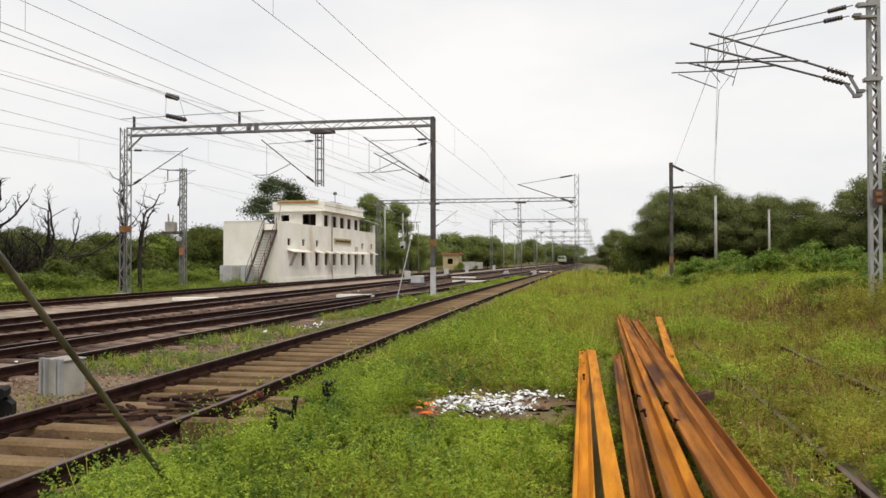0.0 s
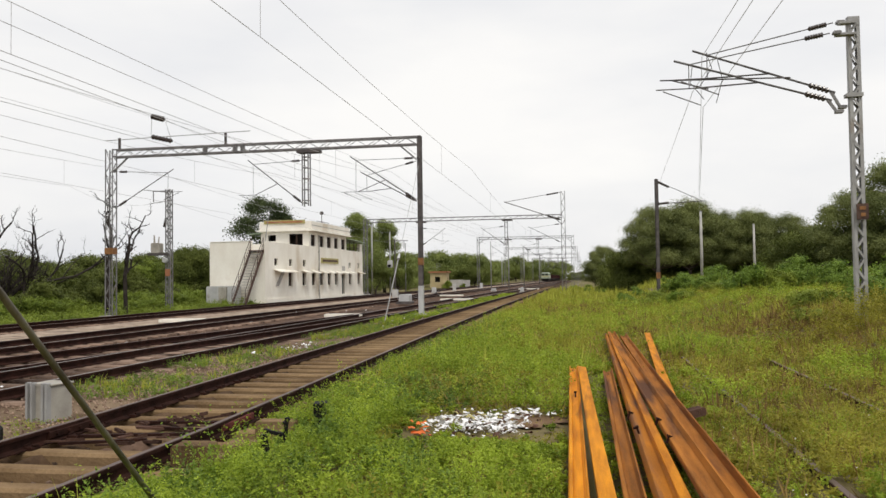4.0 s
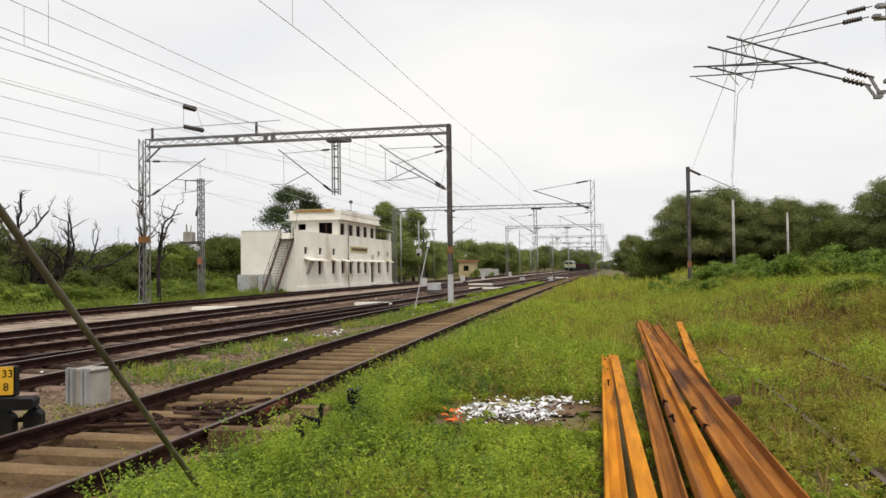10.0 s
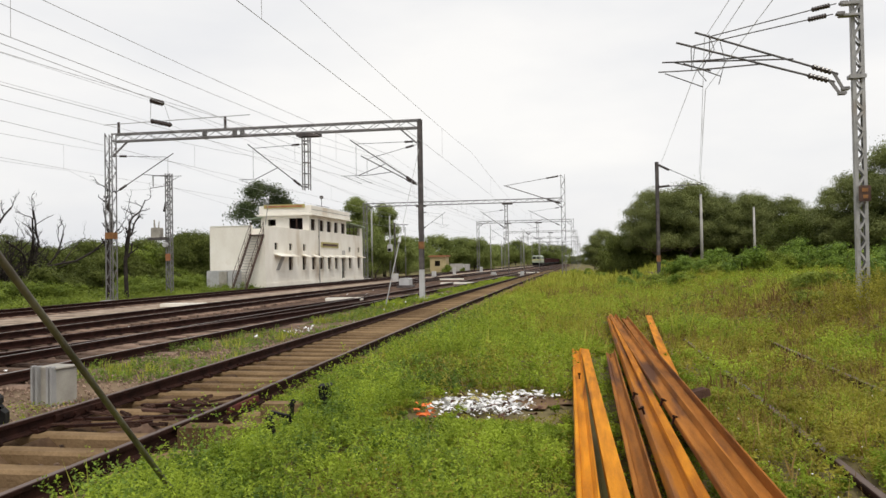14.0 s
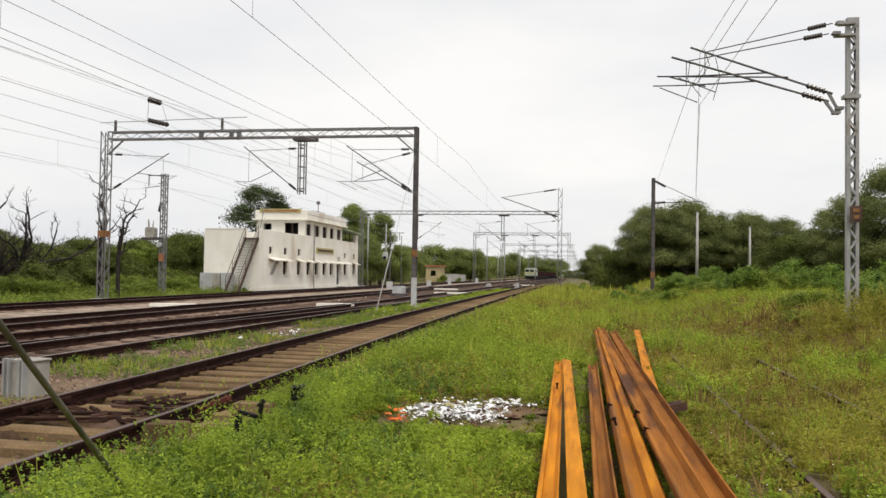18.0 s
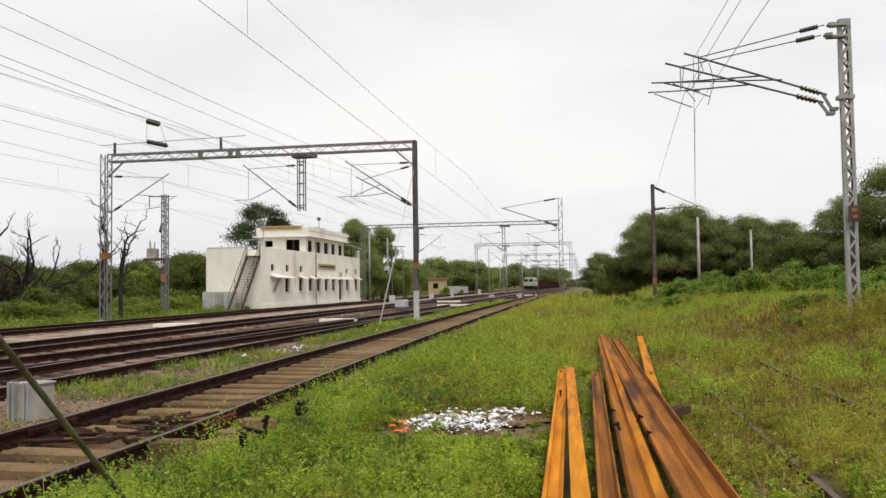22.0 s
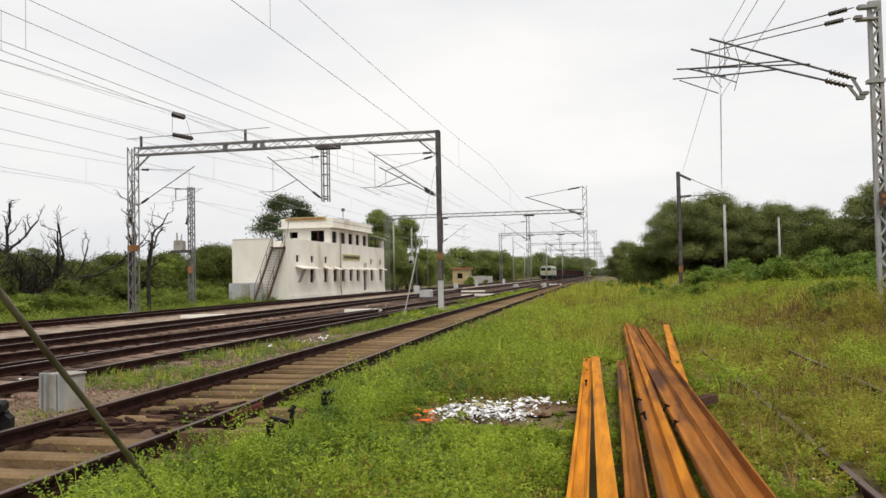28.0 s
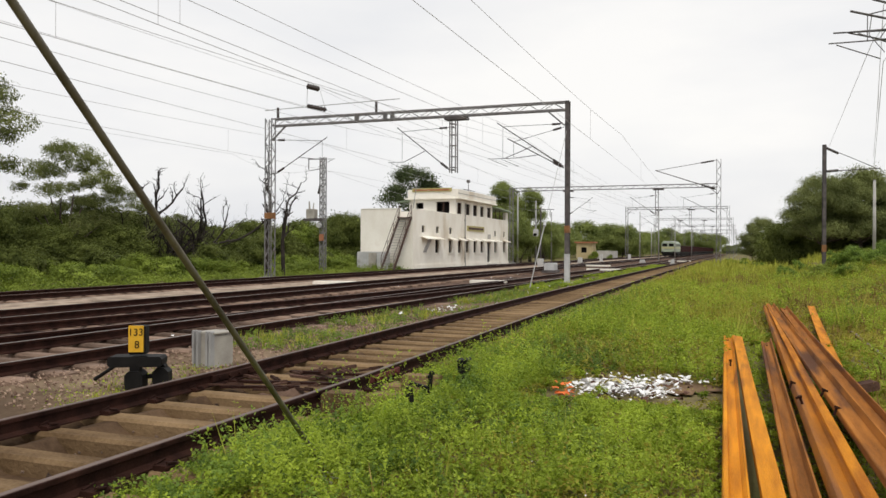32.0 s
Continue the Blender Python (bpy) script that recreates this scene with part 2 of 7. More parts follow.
M_LEAF_DK = material("dark_leaf", (0.030, 0.045, 0.019), (0.110, 0.140, 0.055), 0.6, 0.5, 0, fine=2.0, rand=0.2, island=True, spec=0.15, translucent=0.15)
M_BUSH = material("bush_leaf", (0.075, 0.112, 0.013), (0.35, 0.415, 0.068), 0.6, 0.6, 0, fine=2.5, rand=0.2, island=True, spec=0.15, translucent=0.22)
M_WEED = material("weed_leaf", (0.145, 0.138, 0.018), (0.50, 0.465, 0.074), 0.6, 2.2, 0, fine=9, rand=0.26, island=True, spec=0.15, translucent=0.4)
M_WEED_FRESH = material("fresh_weed_leaf", (0.115, 0.178, 0.016), (0.50, 0.61, 0.072), 0.6, 2.0, 0, fine=9, rand=0.28, island=True, spec=0.15, translucent=0.42)
M_HERB = material("dark_herb_leaf", (0.055, 0.102, 0.016), (0.29, 0.41, 0.066), 0.6, 2.4, 0, fine=9, rand=0.28, island=True, spec=0.2, translucent=0.36)
M_STALK = material("brown_stalks", (0.20, 0.12, 0.04), (0.42, 0.29, 0.11), 0.8, 0.8, 0, rand=0.6, island=True, spec=0.1)
M_GRASS = material("grass_blade", (0.22, 0.245, 0.026), (0.56, 0.57, 0.10), 0.6, 0.9, 0, fine=7, rand=0.3, island=True, spec=0.15, translucent=0.44)
M_DRY = material("dry_grass", (0.13, 0.080, 0.028), (0.31, 0.205, 0.080), 0.8, 0.9, 0, fine=7, rand=0.5, island=True, translucent=0.3)
M_PAPER = material("white_litter", (0.72, 0.71, 0.70), (0.92, 0.92, 0.925), 0.7, 8.0, 0.2, rand=0.35, island=True)
M_ORANGE = material("orange_cloth", (0.70, 0.14, 0.03), (0.85, 0.22, 0.05), 0.8, 9.0, 0.2)
M_FEATHER = material("grey_feathers", (0.10, 0.10, 0.105), (0.24, 0.24, 0.25), 0.8, 14.0, 0.1, spec=0.1)
M_LOCO = material("loco_cream_green", (0.26, 0.31, 0.23), (0.38, 0.43, 0.32), 0.5, 0.8, 0.05, spots=(0.20, 0.23, 0.18), spot_amount=0.4)
M_LOCO_Y = material("loco_yellow_band", (0.42, 0.42, 0.22), (0.55, 0.54, 0.30), 0.5, 0.8, 0)
M_LOCO_ROOF = material("loco_roof", (0.40, 0.42, 0.42), (0.54, 0.56, 0.55), 0.5, 0.8, 0)
M_WAGON = material("wagon_red_brown", (0.032, 0.012, 0.012), (0.075, 0.029, 0.027), 0.8, 0.7, 0.1, spots=(0.022, 0.012, 0.012), spot_amount=0.4, rand=0.4, spec=0.15)
M_RED = material("red_oxide", (0.065, 0.013, 0.012), (0.15, 0.034, 0.029), 0.75, 5.0, 0.3, spots=(0.04, 0.016, 0.012), spot_amount=0.45)
M_CABLE = material("stay_rod", (0.12, 0.105, 0.085), (0.27, 0.245, 0.205), 0.6, 6.0, 0.2, metal=0.3, stretch=(1, 1, 0.3))
M_GREYBOX = material("box_grey", (0.28, 0.26, 0.225), (0.47, 0.44, 0.385), 0.65, 3.0, 0.1, spots=(0.24, 0.18, 0.13), spot_amount=0.40)


# ---------------------------------------------------------------- mesh builder
class Shape:
    """Collects solids into one mesh."""

    def __init__(self):
        self.v, self.f = [], []

    def add(self, verts, faces):
        o = len(self.v)
        self.v += [tuple(p) for p in verts]
        self.f += [tuple(o + i for i in f) for f in faces]
        return self

    def box(self, c, s, m=None, chamfer=0.0):
        x, y, z = (a / 2 for a in s)
        k = chamfer
        if k:
            prof = [(-x + k, -z), (x - k, -z), (x, -z + k), (x, z - k), (x - k, z), (-x + k, z), (-x, z - k), (-x, -z + k)]
            vs = [(px, -y, pz) for px, pz in prof] + [(px, y, pz) for px, pz in prof]
            fs = [tuple(range(7, -1, -1)), tuple(range(8, 16))] + [(i, (i + 1) % 8, 8 + (i + 1) % 8, 8 + i) for i in range(8)]
            fs = [f[::-1] for f in fs]
            fs = [f[::-1] for f in fs]
        else:
            vs = [(a, b, d) for a in (-x, x) for b in (-y, y) for d in (-z, z)]
            fs = [(0, 1, 3, 2), (4, 6, 7, 5), (0, 4, 5, 1), (2, 3, 7, 6), (0, 2, 6, 4), (1, 5, 7, 3)]
        t = Matrix.Translation(c) @ (m or Matrix())
        return self.add([t @ Vector(p) for p in vs], fs)

    def rod(self, a, b, r, r2=None, n=6, caps=True):
        a, b = Vector(a), Vector(b)
        d = (b - a)
        if d.length < 1e-6:
            return self
        q = d.to_track_quat("Z", "Y").to_matrix()
        r2 = r if r2 is None else r2
        ring = [(math.cos(2 * math.pi * i / n), math.sin(2 * math.pi * i / n)) for i in range(n)]
        vs = [a + q @ Vector((c * r, s * r, 0)) for c, s in ring] + [b + q @ Vector((c * r2, s * r2, 0)) for c, s in ring]
        fs = [(i, (i + 1) % n, n + (i + 1) % n, n + i) for i in range(n)]
        if caps:
            fs += [tuple(range(n - 1, -1, -1)), tuple(range(n, 2 * n))]
        return self.add(vs, fs)

    def bar(self, a, b, w, h):
        """A straight bar of rectangular section, its height kept upright."""
        a, b = Vector(a), Vector(b)
        d = (b - a).normalized()
        side = d.cross(Vector((0, 0, 1)))
        side = Vector((1, 0, 0)) if side.length < 1e-4 else side.normalized()
        up = side.cross(d)
        c = [(-w / 2, -h / 2), (w / 2, -h / 2), (w / 2, h / 2), (-w / 2, h / 2)]
        vs = [p + side * x + up * y for p in (a, b) for x, y in c]
        return self.add(vs, [(3, 2, 1, 0), (4, 5, 6, 7)] + [(i, (i + 1) % 4, 4 + (i + 1) % 4, 4 + i) for i in range(4)])

    def sweep(self, profile, line, close=True):
        """A profile (across, up) carried along a line of points."""
        n, k = len(profile), len(line)
        o = len(self.v)
        pts = [Vector(p) for p in line]
        for i, p in enumerate(pts):
            d = (pts[min(i + 1, k - 1)] - pts[max(i - 1, 0)]).normalized()
            side = d.cross(Vector((0, 0, 1))).normalized()
            up = side.cross(d)
            self.v += [tuple(p + side * x + up * y) for x, y in profile]
        for i in range(k - 1):
            for j in range(n if close else n - 1):
                a, b = o + i * n + j, o + i * n + (j + 1) % n
                self.f.append((a, b, b + n, a + n))
        if close:
            self.f += [tuple(o + j for j in range(n - 1, -1, -1)), tuple(o + (k - 1) * n + j for j in range(n))]
        return self

    def mesh(self, name, smooth=False):
        me = bpy.data.meshes.new(name)
        me.from_pydata(self.v, [], self.f)
        if smooth:
            me.polygons.foreach_set("use_smooth", [True] * len(me.polygons))
        me.validate()
        return me


def part(name, shape, mat, parent=None, label="", m=None, smooth=False, kind=""):
    me = shape.mesh(name, smooth) if isinstance(shape, Shape) else shape
    if not me.materials:
        me.materials.append(mat)
    ob = new(name, me)
    if parent is not None:
        ob.parent = parent
    if m is not None:
        ob.matrix_basis = m
    return tagged(ob, label, kind=kind)


def thing(name, label, category, m=None, group="", kind=""):
    ob = new(name)
    ob.empty_display_size = 0.2
    if m is not None:
        ob.matrix_basis = m
    return tagged(ob, label, category, group, kind)


def cards(name, centre, half_u, half_v):
    """Many four-cornered leaves from arrays of centres and half axes."""
    k = len(centre)
    v = np.stack([centre - half_v, centre + half_u, centre + half_v, centre - half_u], 1).reshape(-1, 3)
    me = bpy.data.meshes.new(name)
    me.vertices.add(4 * k)
    me.vertices.foreach_set("co", v.astype(np.float32).ravel())
    me.loops.add(4 * k)
    me.loops.foreach_set("vertex_index", np.arange(4 * k, dtype=np.int32))
    me.polygons.add(k)
    me.polygons.foreach_set("loop_start", np.arange(0, 4 * k, 4, dtype=np.int32))
    me.update(calc_edges=True)
    return me


RNG = np.random.default_rng(7)


def leaf_axes(k, size, aspect=0.55, flat=0.0):
    """Random half axes of k leaves; flat pulls them towards lying level."""
    a = RNG.normal(size=(k, 3))
    a[:, 2] *= 1 - flat
    a /= np.linalg.norm(a, axis=1)[:, None]
    b = np.cross(a, RNG.normal(size=(k, 3)) * np.array([1 - flat, 1 - flat, 1]) if flat else RNG.normal(size=(k, 3)))
    b /= np.linalg.norm(b, axis=1)[:, None] + 1e-9
    s = size * RNG.uniform(0.6, 1.4, k)[:, None] / 2
    return b * s * aspect, a * s


def facing_axes(n, size, aspect=0.55, loose=0.5):
    """Half axes of leaves that face roughly along n, some slant."""
    k = len(n)
    n = n + RNG.normal(size=(k, 3)) * loose + np.array([0, 0, 0.25])
    n /= np.linalg.norm(n, axis=1)[:, None] + 1e-9
    a = np.cross(n, RNG.normal(size=(k, 3)))
    a /= np.linalg.norm(a, axis=1)[:, None] + 1e-9
    s = size * RNG.uniform(0.6, 1.4, k)[:, None] / 2
    return np.cross(n, a) * s * aspect, a * s


# ---------------------------------------------------------------- ground
def smooth(a, b, x):
    t = np.clip((np.asarray(x, float) - a) / (b - a), 0, 1)
    return t * t * (3 - 2 * t)


def lumps(x, y):
    return 0.035 * np.sin(x * 1.3 + 0.7 * np.sin(y * 0.6)) + 0.03 * np.sin(y * 1.1 + x * 0.35) + 0.015 * np.sin(x * 3.1 + y * 2.3)


def ground_z(x, y):
    """Height of the ground: low by the tracks, a bank that rises beyond the old siding."""
    x, y = np.asarray(x, float), np.asarray(y, float)
    z = -0.17 + 0.21 * smooth(-3.7, -2.6, x) - 0.02 * smooth(-2, 1, x)
    z = z + 0.72 * smooth(4.0, 7.0, x) * smooth(4, 12, y) + 0.35 * smooth(2.0, 10.0, x) * smooth(25, 60, y)
    z = z + lumps(x, y) * smooth(-3.3, -1.5, x)
    z = z + 0.10 * smooth(-25, -30, x) + lumps(x * 0.6, y * 0.6) * 2 * smooth(-27, -34, x)
    return z


def near_x(y):
    """Centre line of the first track, which eases away with distance."""
    y = np.asarray(y, float)
    d = np.maximum(0, y - 8)
    return -4.86 - 0.7 * (1 - np.exp(-d / 25)) - 0.005 * d


GX = np.concatenate([[-2500, -900, -400, -200, -120, -80], np.arange(-60, -8, 2.0), np.arange(-8, 12, 0.5), np.arange(12, 40, 2.0), [50, 80, 120, 200, 400, 900, 2500]])
GY = np.concatenate([[-900, -300, -100, -40], np.arange(-20, 30, 0.5), np.arange(30, 120, 2.5), [130, 150, 180, 220, 280, 360, 500, 800, 1500, 4000]])
gx, gy = np.meshgrid(GX, GY, indexing="ij")
gz = ground_z(gx, gy)
me = bpy.data.meshes.new("ground")
nx, ny = gx.shape
idx = np.arange(nx * ny).reshape(nx, ny)
me.from_pydata(np.stack([gx, gy, gz], -1).reshape(-1, 3).tolist(), [], np.stack([idx[:-1, :-1], idx[1:, :-1], idx[1:, 1:], idx[:-1, 1:]], -1).reshape(-1, 4).tolist())
me.polygons.foreach_set("use_smooth", [True] * len(me.polygons))
part("ground", me, M_SOIL, None, "earth ground with green weeds beside railway tracks", kind="structure")


def bed(name, x0, x1, mat, top, y0=-25, y1=420, label="", wob=0.25):
    """A low ballast bank with sloping, ragged shoulders."""
    s = Shape()
    ys = np.concatenate([np.arange(y0, 60, 0.8), np.arange(60, y1, 8.0)])
    rows = []
    for i, y in enumerate(ys):
        a = x0(y) if callable(x0) else x0
        b = x1(y) if callable(x1) else x1
        w1, w2 = wob * noise.noise((y * 0.5, a, 0)), wob * noise.noise((y * 0.5, b, 5))
        rows.append([(a - 0.5 + w1, y, -0.12), (a + w1, y, top - 0.02)] + [(a + (b - a) * k / 6, y, top + 0.025 * noise.noise((a + k * 3.1, y * 1.7, 2))) for k in range(1, 6)] + [(b + w2, y, top - 0.02), (b + 0.5 + w2, y, -0.12)])
    n = len(rows[0])
    for r in rows:
        s.v += r
    for i in range(len(rows) - 1):
        for j in range(n - 1):
            s.f.append((i * n + j, i * n + j + 1, (i + 1) * n + j + 1, (i + 1) * n + j))
    return part(name, s, mat, None, label, smooth=True, kind="structure")


bed("ballast_bed_1", lambda y: float(near_x(y)) - 1.30, lambda y: float(near_x(y)) + 1.25, M_DUST, -0.16, label="dark trodden ballast under the first track")
bed("ballast_bed_2", -17.0, -8.0, M_OILY, -0.085, label="dark oily ballast under the main tracks")
bed("ballast_bed_3", -19.8, -17.3, M_PATH, 0.0, label="tan gravel path between the tracks")
bed("ballast_bed_4", -23.2, -20.1, M_OILY, -0.03, label="dark ballast under the farthest track")
bed("ballast_bed_5", -8.2, -6.6, M_BALLAST, -0.04, y1=90, label="reddish loose ballast beside the track")

# ---------------------------------------------------------------- tracks
RAIL_PROFILE = [(-0.07, -0.155), (0.07, -0.155), (0.07, -0.142), (0.012, -0.118), (0.010, -0.045), (0.036, -0.034), (0.036, -0.004), (0.030, 0.0), (-0.030, 0.0), (-0.036, -0.004), (-0.036, -0.034), (-0.010, -0.045), (-0.012, -0.118), (-0.07, -0.142)]
GAUGE = 1.74
RAIL_Z = 0.15


def rail_line(x_of, off, y0, y1, step=2.0):
    ys = np.append(np.arange(y0, y1, step), y1)
    return [(float(x_of(y)) + off, float(y), RAIL_Z) for y in ys]


def sleeper_shape(length, width, height):
    """A sleeper with chamfered upper edges, dished a little in the middle."""
    s = Shape()
    secs = []
    for x, dz in ((-length / 2, -0.01), (-length / 2 + 0.03, 0), (-0.45, 0), (0, -0.004), (0.45, 0), (length / 2 - 0.03, 0), (length / 2, -0.01)):
        w = width / 2 - (0.012 if abs(x) > length / 2 - 0.01 else 0)
        secs.append([(x, -w, -height), (x, w, -height), (x, w, dz - 0.03), (x, w - 0.03, dz), (x, -w + 0.03, dz), (x, -w, dz - 0.03)])
    for sec in secs:
        s.v += sec
    for i in range(len(secs) - 1):
        for j in range(6):
            s.f.append((i * 6 + j, i * 6 + (j + 1) % 6, i * 6 + 6 + (j + 1) % 6, i * 6 + 6 + j))
    s.f += [(5, 4, 3, 2, 1, 0), tuple(len(s.v) - 6 + j for j in range(6))]
    return s


SLEEPER_MESH = sleeper_shape(2.75, 0.235, 0.22).mesh("sleeper")
SLEEPER_MESH.materials.append(M_SLEEPER)
SLEEPER_DARK_MESH = sleeper_shape(2.75, 0.25, 0.2).mesh("sleeper")
SLEEPER_DARK_MESH.materials.append(M_SLEEPER_DARK)
CLIP_MESH = Shape().box((0, 0, 0.02), (0.12, 0.14, 0.04), None, 0.012).rod((-0.05, -0.05, 0.04), (-0.05, 0.05, 0.06), 0.011, n=5).rod((0.05, -0.05, 0.06), (0.05, 0.05, 0.04), 0.011, n=5).mesh("rail_clip")
CLIP_MESH.materials.append(M_RAIL)


def track(label, x_of, y0, y1, sleepers, mesh, step=0.62, shiny=False, clips=0):
    t = thing("railway_track", label, "railway track", kind="structure")
    for off in (-GAUGE / 2, GAUGE / 2):
        r = part("rail", Shape().sweep(RAIL_PROFILE, rail_line(x_of, off, y0, y1)), M_RAIL, t)
        part("rail_head", Shape().sweep([(-0.027, 0.0), (0.027, 0.0), (0.024, 0.004), (-0.024, 0.004)], rail_line(x_of, off, y0, y1)), M_RAILTOP if shiny else M_RAILDULL, r, "worn running surface")
    k = 0
    y = sleepers[0]
    far = Shape()
    while y < y1 - 1 and y < sleepers[2]:
        a = math.degrees(-math.atan((float(x_of(y + 0.5)) - float(x_of(y - 0.5)))))
        jit = random.uniform(-0.03, 0.03)
        m = pose(float(x_of(y)) + random.uniform(-0.04, 0.04), y + jit, RAIL_Z - 0.158 + random.uniform(-0.006, 0.004), 0, 0, a + random.uniform(-0.8, 0.8))
        if y < sleepers[1]:
            part("sleeper", mesh, None, t, m=m)
            if y < clips:
                for off in (-GAUGE / 2 - 0.1, -GAUGE / 2 + 0.1, GAUGE / 2 - 0.1, GAUGE / 2 + 0.1):
                    part("rail_clip", CLIP_MESH, None, t, m=m @ pose(off, 0, 0.0))
        else:
            far.add([m @ Vector(p) for p in ((-1.37, -0.12, 0), (1.37, -0.12, 0), (1.37, 0.12, 0), (-1.37, 0.12, 0), (-1.37, -0.12, -0.15), (1.37, -0.12, -0.15), (1.37, 0.12, -0.15), (-1.37, 0.12, -0.15))], [(0, 1, 2, 3), (0, 4, 5, 1), (1, 5, 6, 2), (3, 2, 6, 7), (0, 3, 7, 4)])
        y += step
        k += 1
    if far.v:
        part("far_sleepers", far, mesh.materials[0], t, kind="stuff")
    return t


M_RAILDULL = material("dull_rail_head", (0.085, 0.055, 0.045), (0.21, 0.150, 0.125), 0.5, 2.0, 0.05, metal=0.4, stretch=(1, 0.05, 1))


def crossover(x_from, y_from, x_to, y_to):
    return lambda y: x_from + (x_to - x_from) * float(smooth(0, 1, (float(y) - y_from) / (y_to - y_from)))


X2, X3, X4 = -9.42, -15.0, -21.5
track("rusty railway track on worn concrete sleepers in weeds", near_x, -12, 330, (-8.94, 62, 150), SLEEPER_MESH, 0.68, clips=14)
track("dark railway track on oily ballast", lambda y: X2, -20, 420, (3.0, 50, 110), SLEEPER_DARK_MESH, shiny=True)
track("dark railway track with polished rail heads on oily ballast", lambda y: X3, -20, 600, (8.0, 50, 110), SLEEPER_DARK_MESH, shiny=True)
track("dark railway track along the gravel path", lambda y: X4, -20, 420, (15.0, 60, 110), SLEEPER_DARK_MESH)
track("diverging railway track between two main tracks", crossover(X2, 46, X3, -30), -28, 44, (6.0, 40, 42), SLEEPER_DARK_MESH)
track("diverging railway track beyond the gantry", crossover(X3, 62, X4, 125), 64, 123, (70.0, 70, 120), SLEEPER_DARK_MESH)

# Dark dirt ridges, put where the rails throw shade on the bed.
for off, wide in ((-0.62, 0.13), (0.70, 0.07), (-1.05, 0.10)):
    ridge = Shape()
    ys = np.arange(-6, 60, 0.22)
    for i, y in enumerate(ys):
        x = float(near_x(y)) + off
        w = wide * (1 + 0.7 * noise.noise((y * 1.9, off * 9, 1)))
        h = -0.035 + 0.04 * noise.noise((y * 2.7, off * 5, 3))
        ridge.v += [(x - w - 0.08, y, -0.17), (x - w * 0.6, y, h - 0.01), (x + w * 0.3, y, h), (x + w + 0.08, y, -0.17)]
    for i in range(len(ys) - 1):
        for j in range(3):
            ridge.f.append((i * 4 + j, i * 4 + j + 1, i * 4 + j + 5, i * 4 + j + 4))
    part("rail_shade_ridge", ridge, M_DUST, None, "dark dirt ridges along the rails that stand in for their shade", smooth=True, kind="stuff")

joint_y = {-1: 8.15, 1: 8.75}
for sgn in (-1, 1):
    y = joint_y[sgn]
    x = float(near_x(y)) + sgn * GAUGE / 2
    j = thing("rail_joint", "red-oxide painted fishplate bolted to the rail" if sgn > 0 else "dark rusted fishplate bolted to the rail", "rail joint", group="rail joints")
    plate = M_RED if sgn > 0 else M_RAIL
    for side in (-1, 1):
        part("fishplate", Shape().box((x + side * 0.034, y, RAIL_Z - 0.075), (0.036, 0.85, 0.085), None, 0.01), plate, j)
    for k in range(4):
        part("bolt", Shape().rod((x - 0.075, y - 0.3 + 0.2 * k, RAIL_Z - 0.075), (x + 0.075, y - 0.3 + 0.2 * k, RAIL_Z - 0.075), 0.02, n=6), plate, j)
for x, y, l, a_, w in ((-4.9, 8.2, 1.5, 12, 0.07), (-4.6, 8.6, 1.2, -6, 0.05), (-5.1, 7.8, 0.9, 20, 0.06), (-4.75, 9.0, 1.3, 4, 0.06)):
    t = thing("pull_rod", "rusty point rod lying across the track", "steel rod", group="rods across the track")
    part("rod", Shape().box((0, 0, 0), (l, w, 0.03), None, 0.008), M_RAIL, t)
    t.matrix_basis = pose(x, y, 0.012, 0, 0, a_)

# ---------------------------------------------------------------- lattice steelwork
def lattice_mast(parent, x, y, z0, z1, w, mat, name="mast", pitch=0.55, leg=0.05, brace=0.018):
    """Four angle legs with zigzag bracing on the four faces."""
    s = Shape()
    h = w / 2
    for a in (-h, h):
        for b in (-h, h):
            s.box((x + a, y + b, (z0 + z1) / 2), (leg, leg, z1 - z0))
    k = max(1, int((z1 - z0) / pitch))
    st = (z1 - z0) / k
    for i in range(k):
        a, b = z0 + i * st, z0 + (i + 1) * st
        p, q = ((-h, h) if i % 2 == 0 else (h, -h))
        for c in (-h, h):
            s.bar((x + p, y + c, a), (x + q, y + c, b), 0.012, brace * 2)
            s.bar((x + c, y + p, a), (x + c, y + q, b), 0.012, brace * 2)
    part(name, s, mat, parent)


def lattice_beam(parent, x0, x1, y, z, w, d, mat, name="beam", pitch=0.6, cut=True):
    """A horizontal truss of four chords."""
    s = Shape()
    for a in (-w / 2, w / 2):
        for b in (-d / 2, d / 2):
            s.box(((x0 + x1) / 2, y + a, z + b), (x1 - x0, 0.06, 0.065))
    k = int((x1 - x0) / pitch)
    st = (x1 - x0) / k
    for i in range(k):
        a, b = x0 + i * st, x0 + (i + 1) * st
        p = d / 2 if i % 2 else -d / 2
        for c in (-w / 2, w / 2):
            s.bar((a, y + c, z + p), (b, y + c, z - p), 0.02, 0.022)
        p = w / 2 if i % 2 else -w / 2
        for c in (-d / 2, d / 2):
            s.bar((a, y + p, z + c), (b, y - p, z + c), 0.03, 0.02)
    part(name, s, mat, parent)


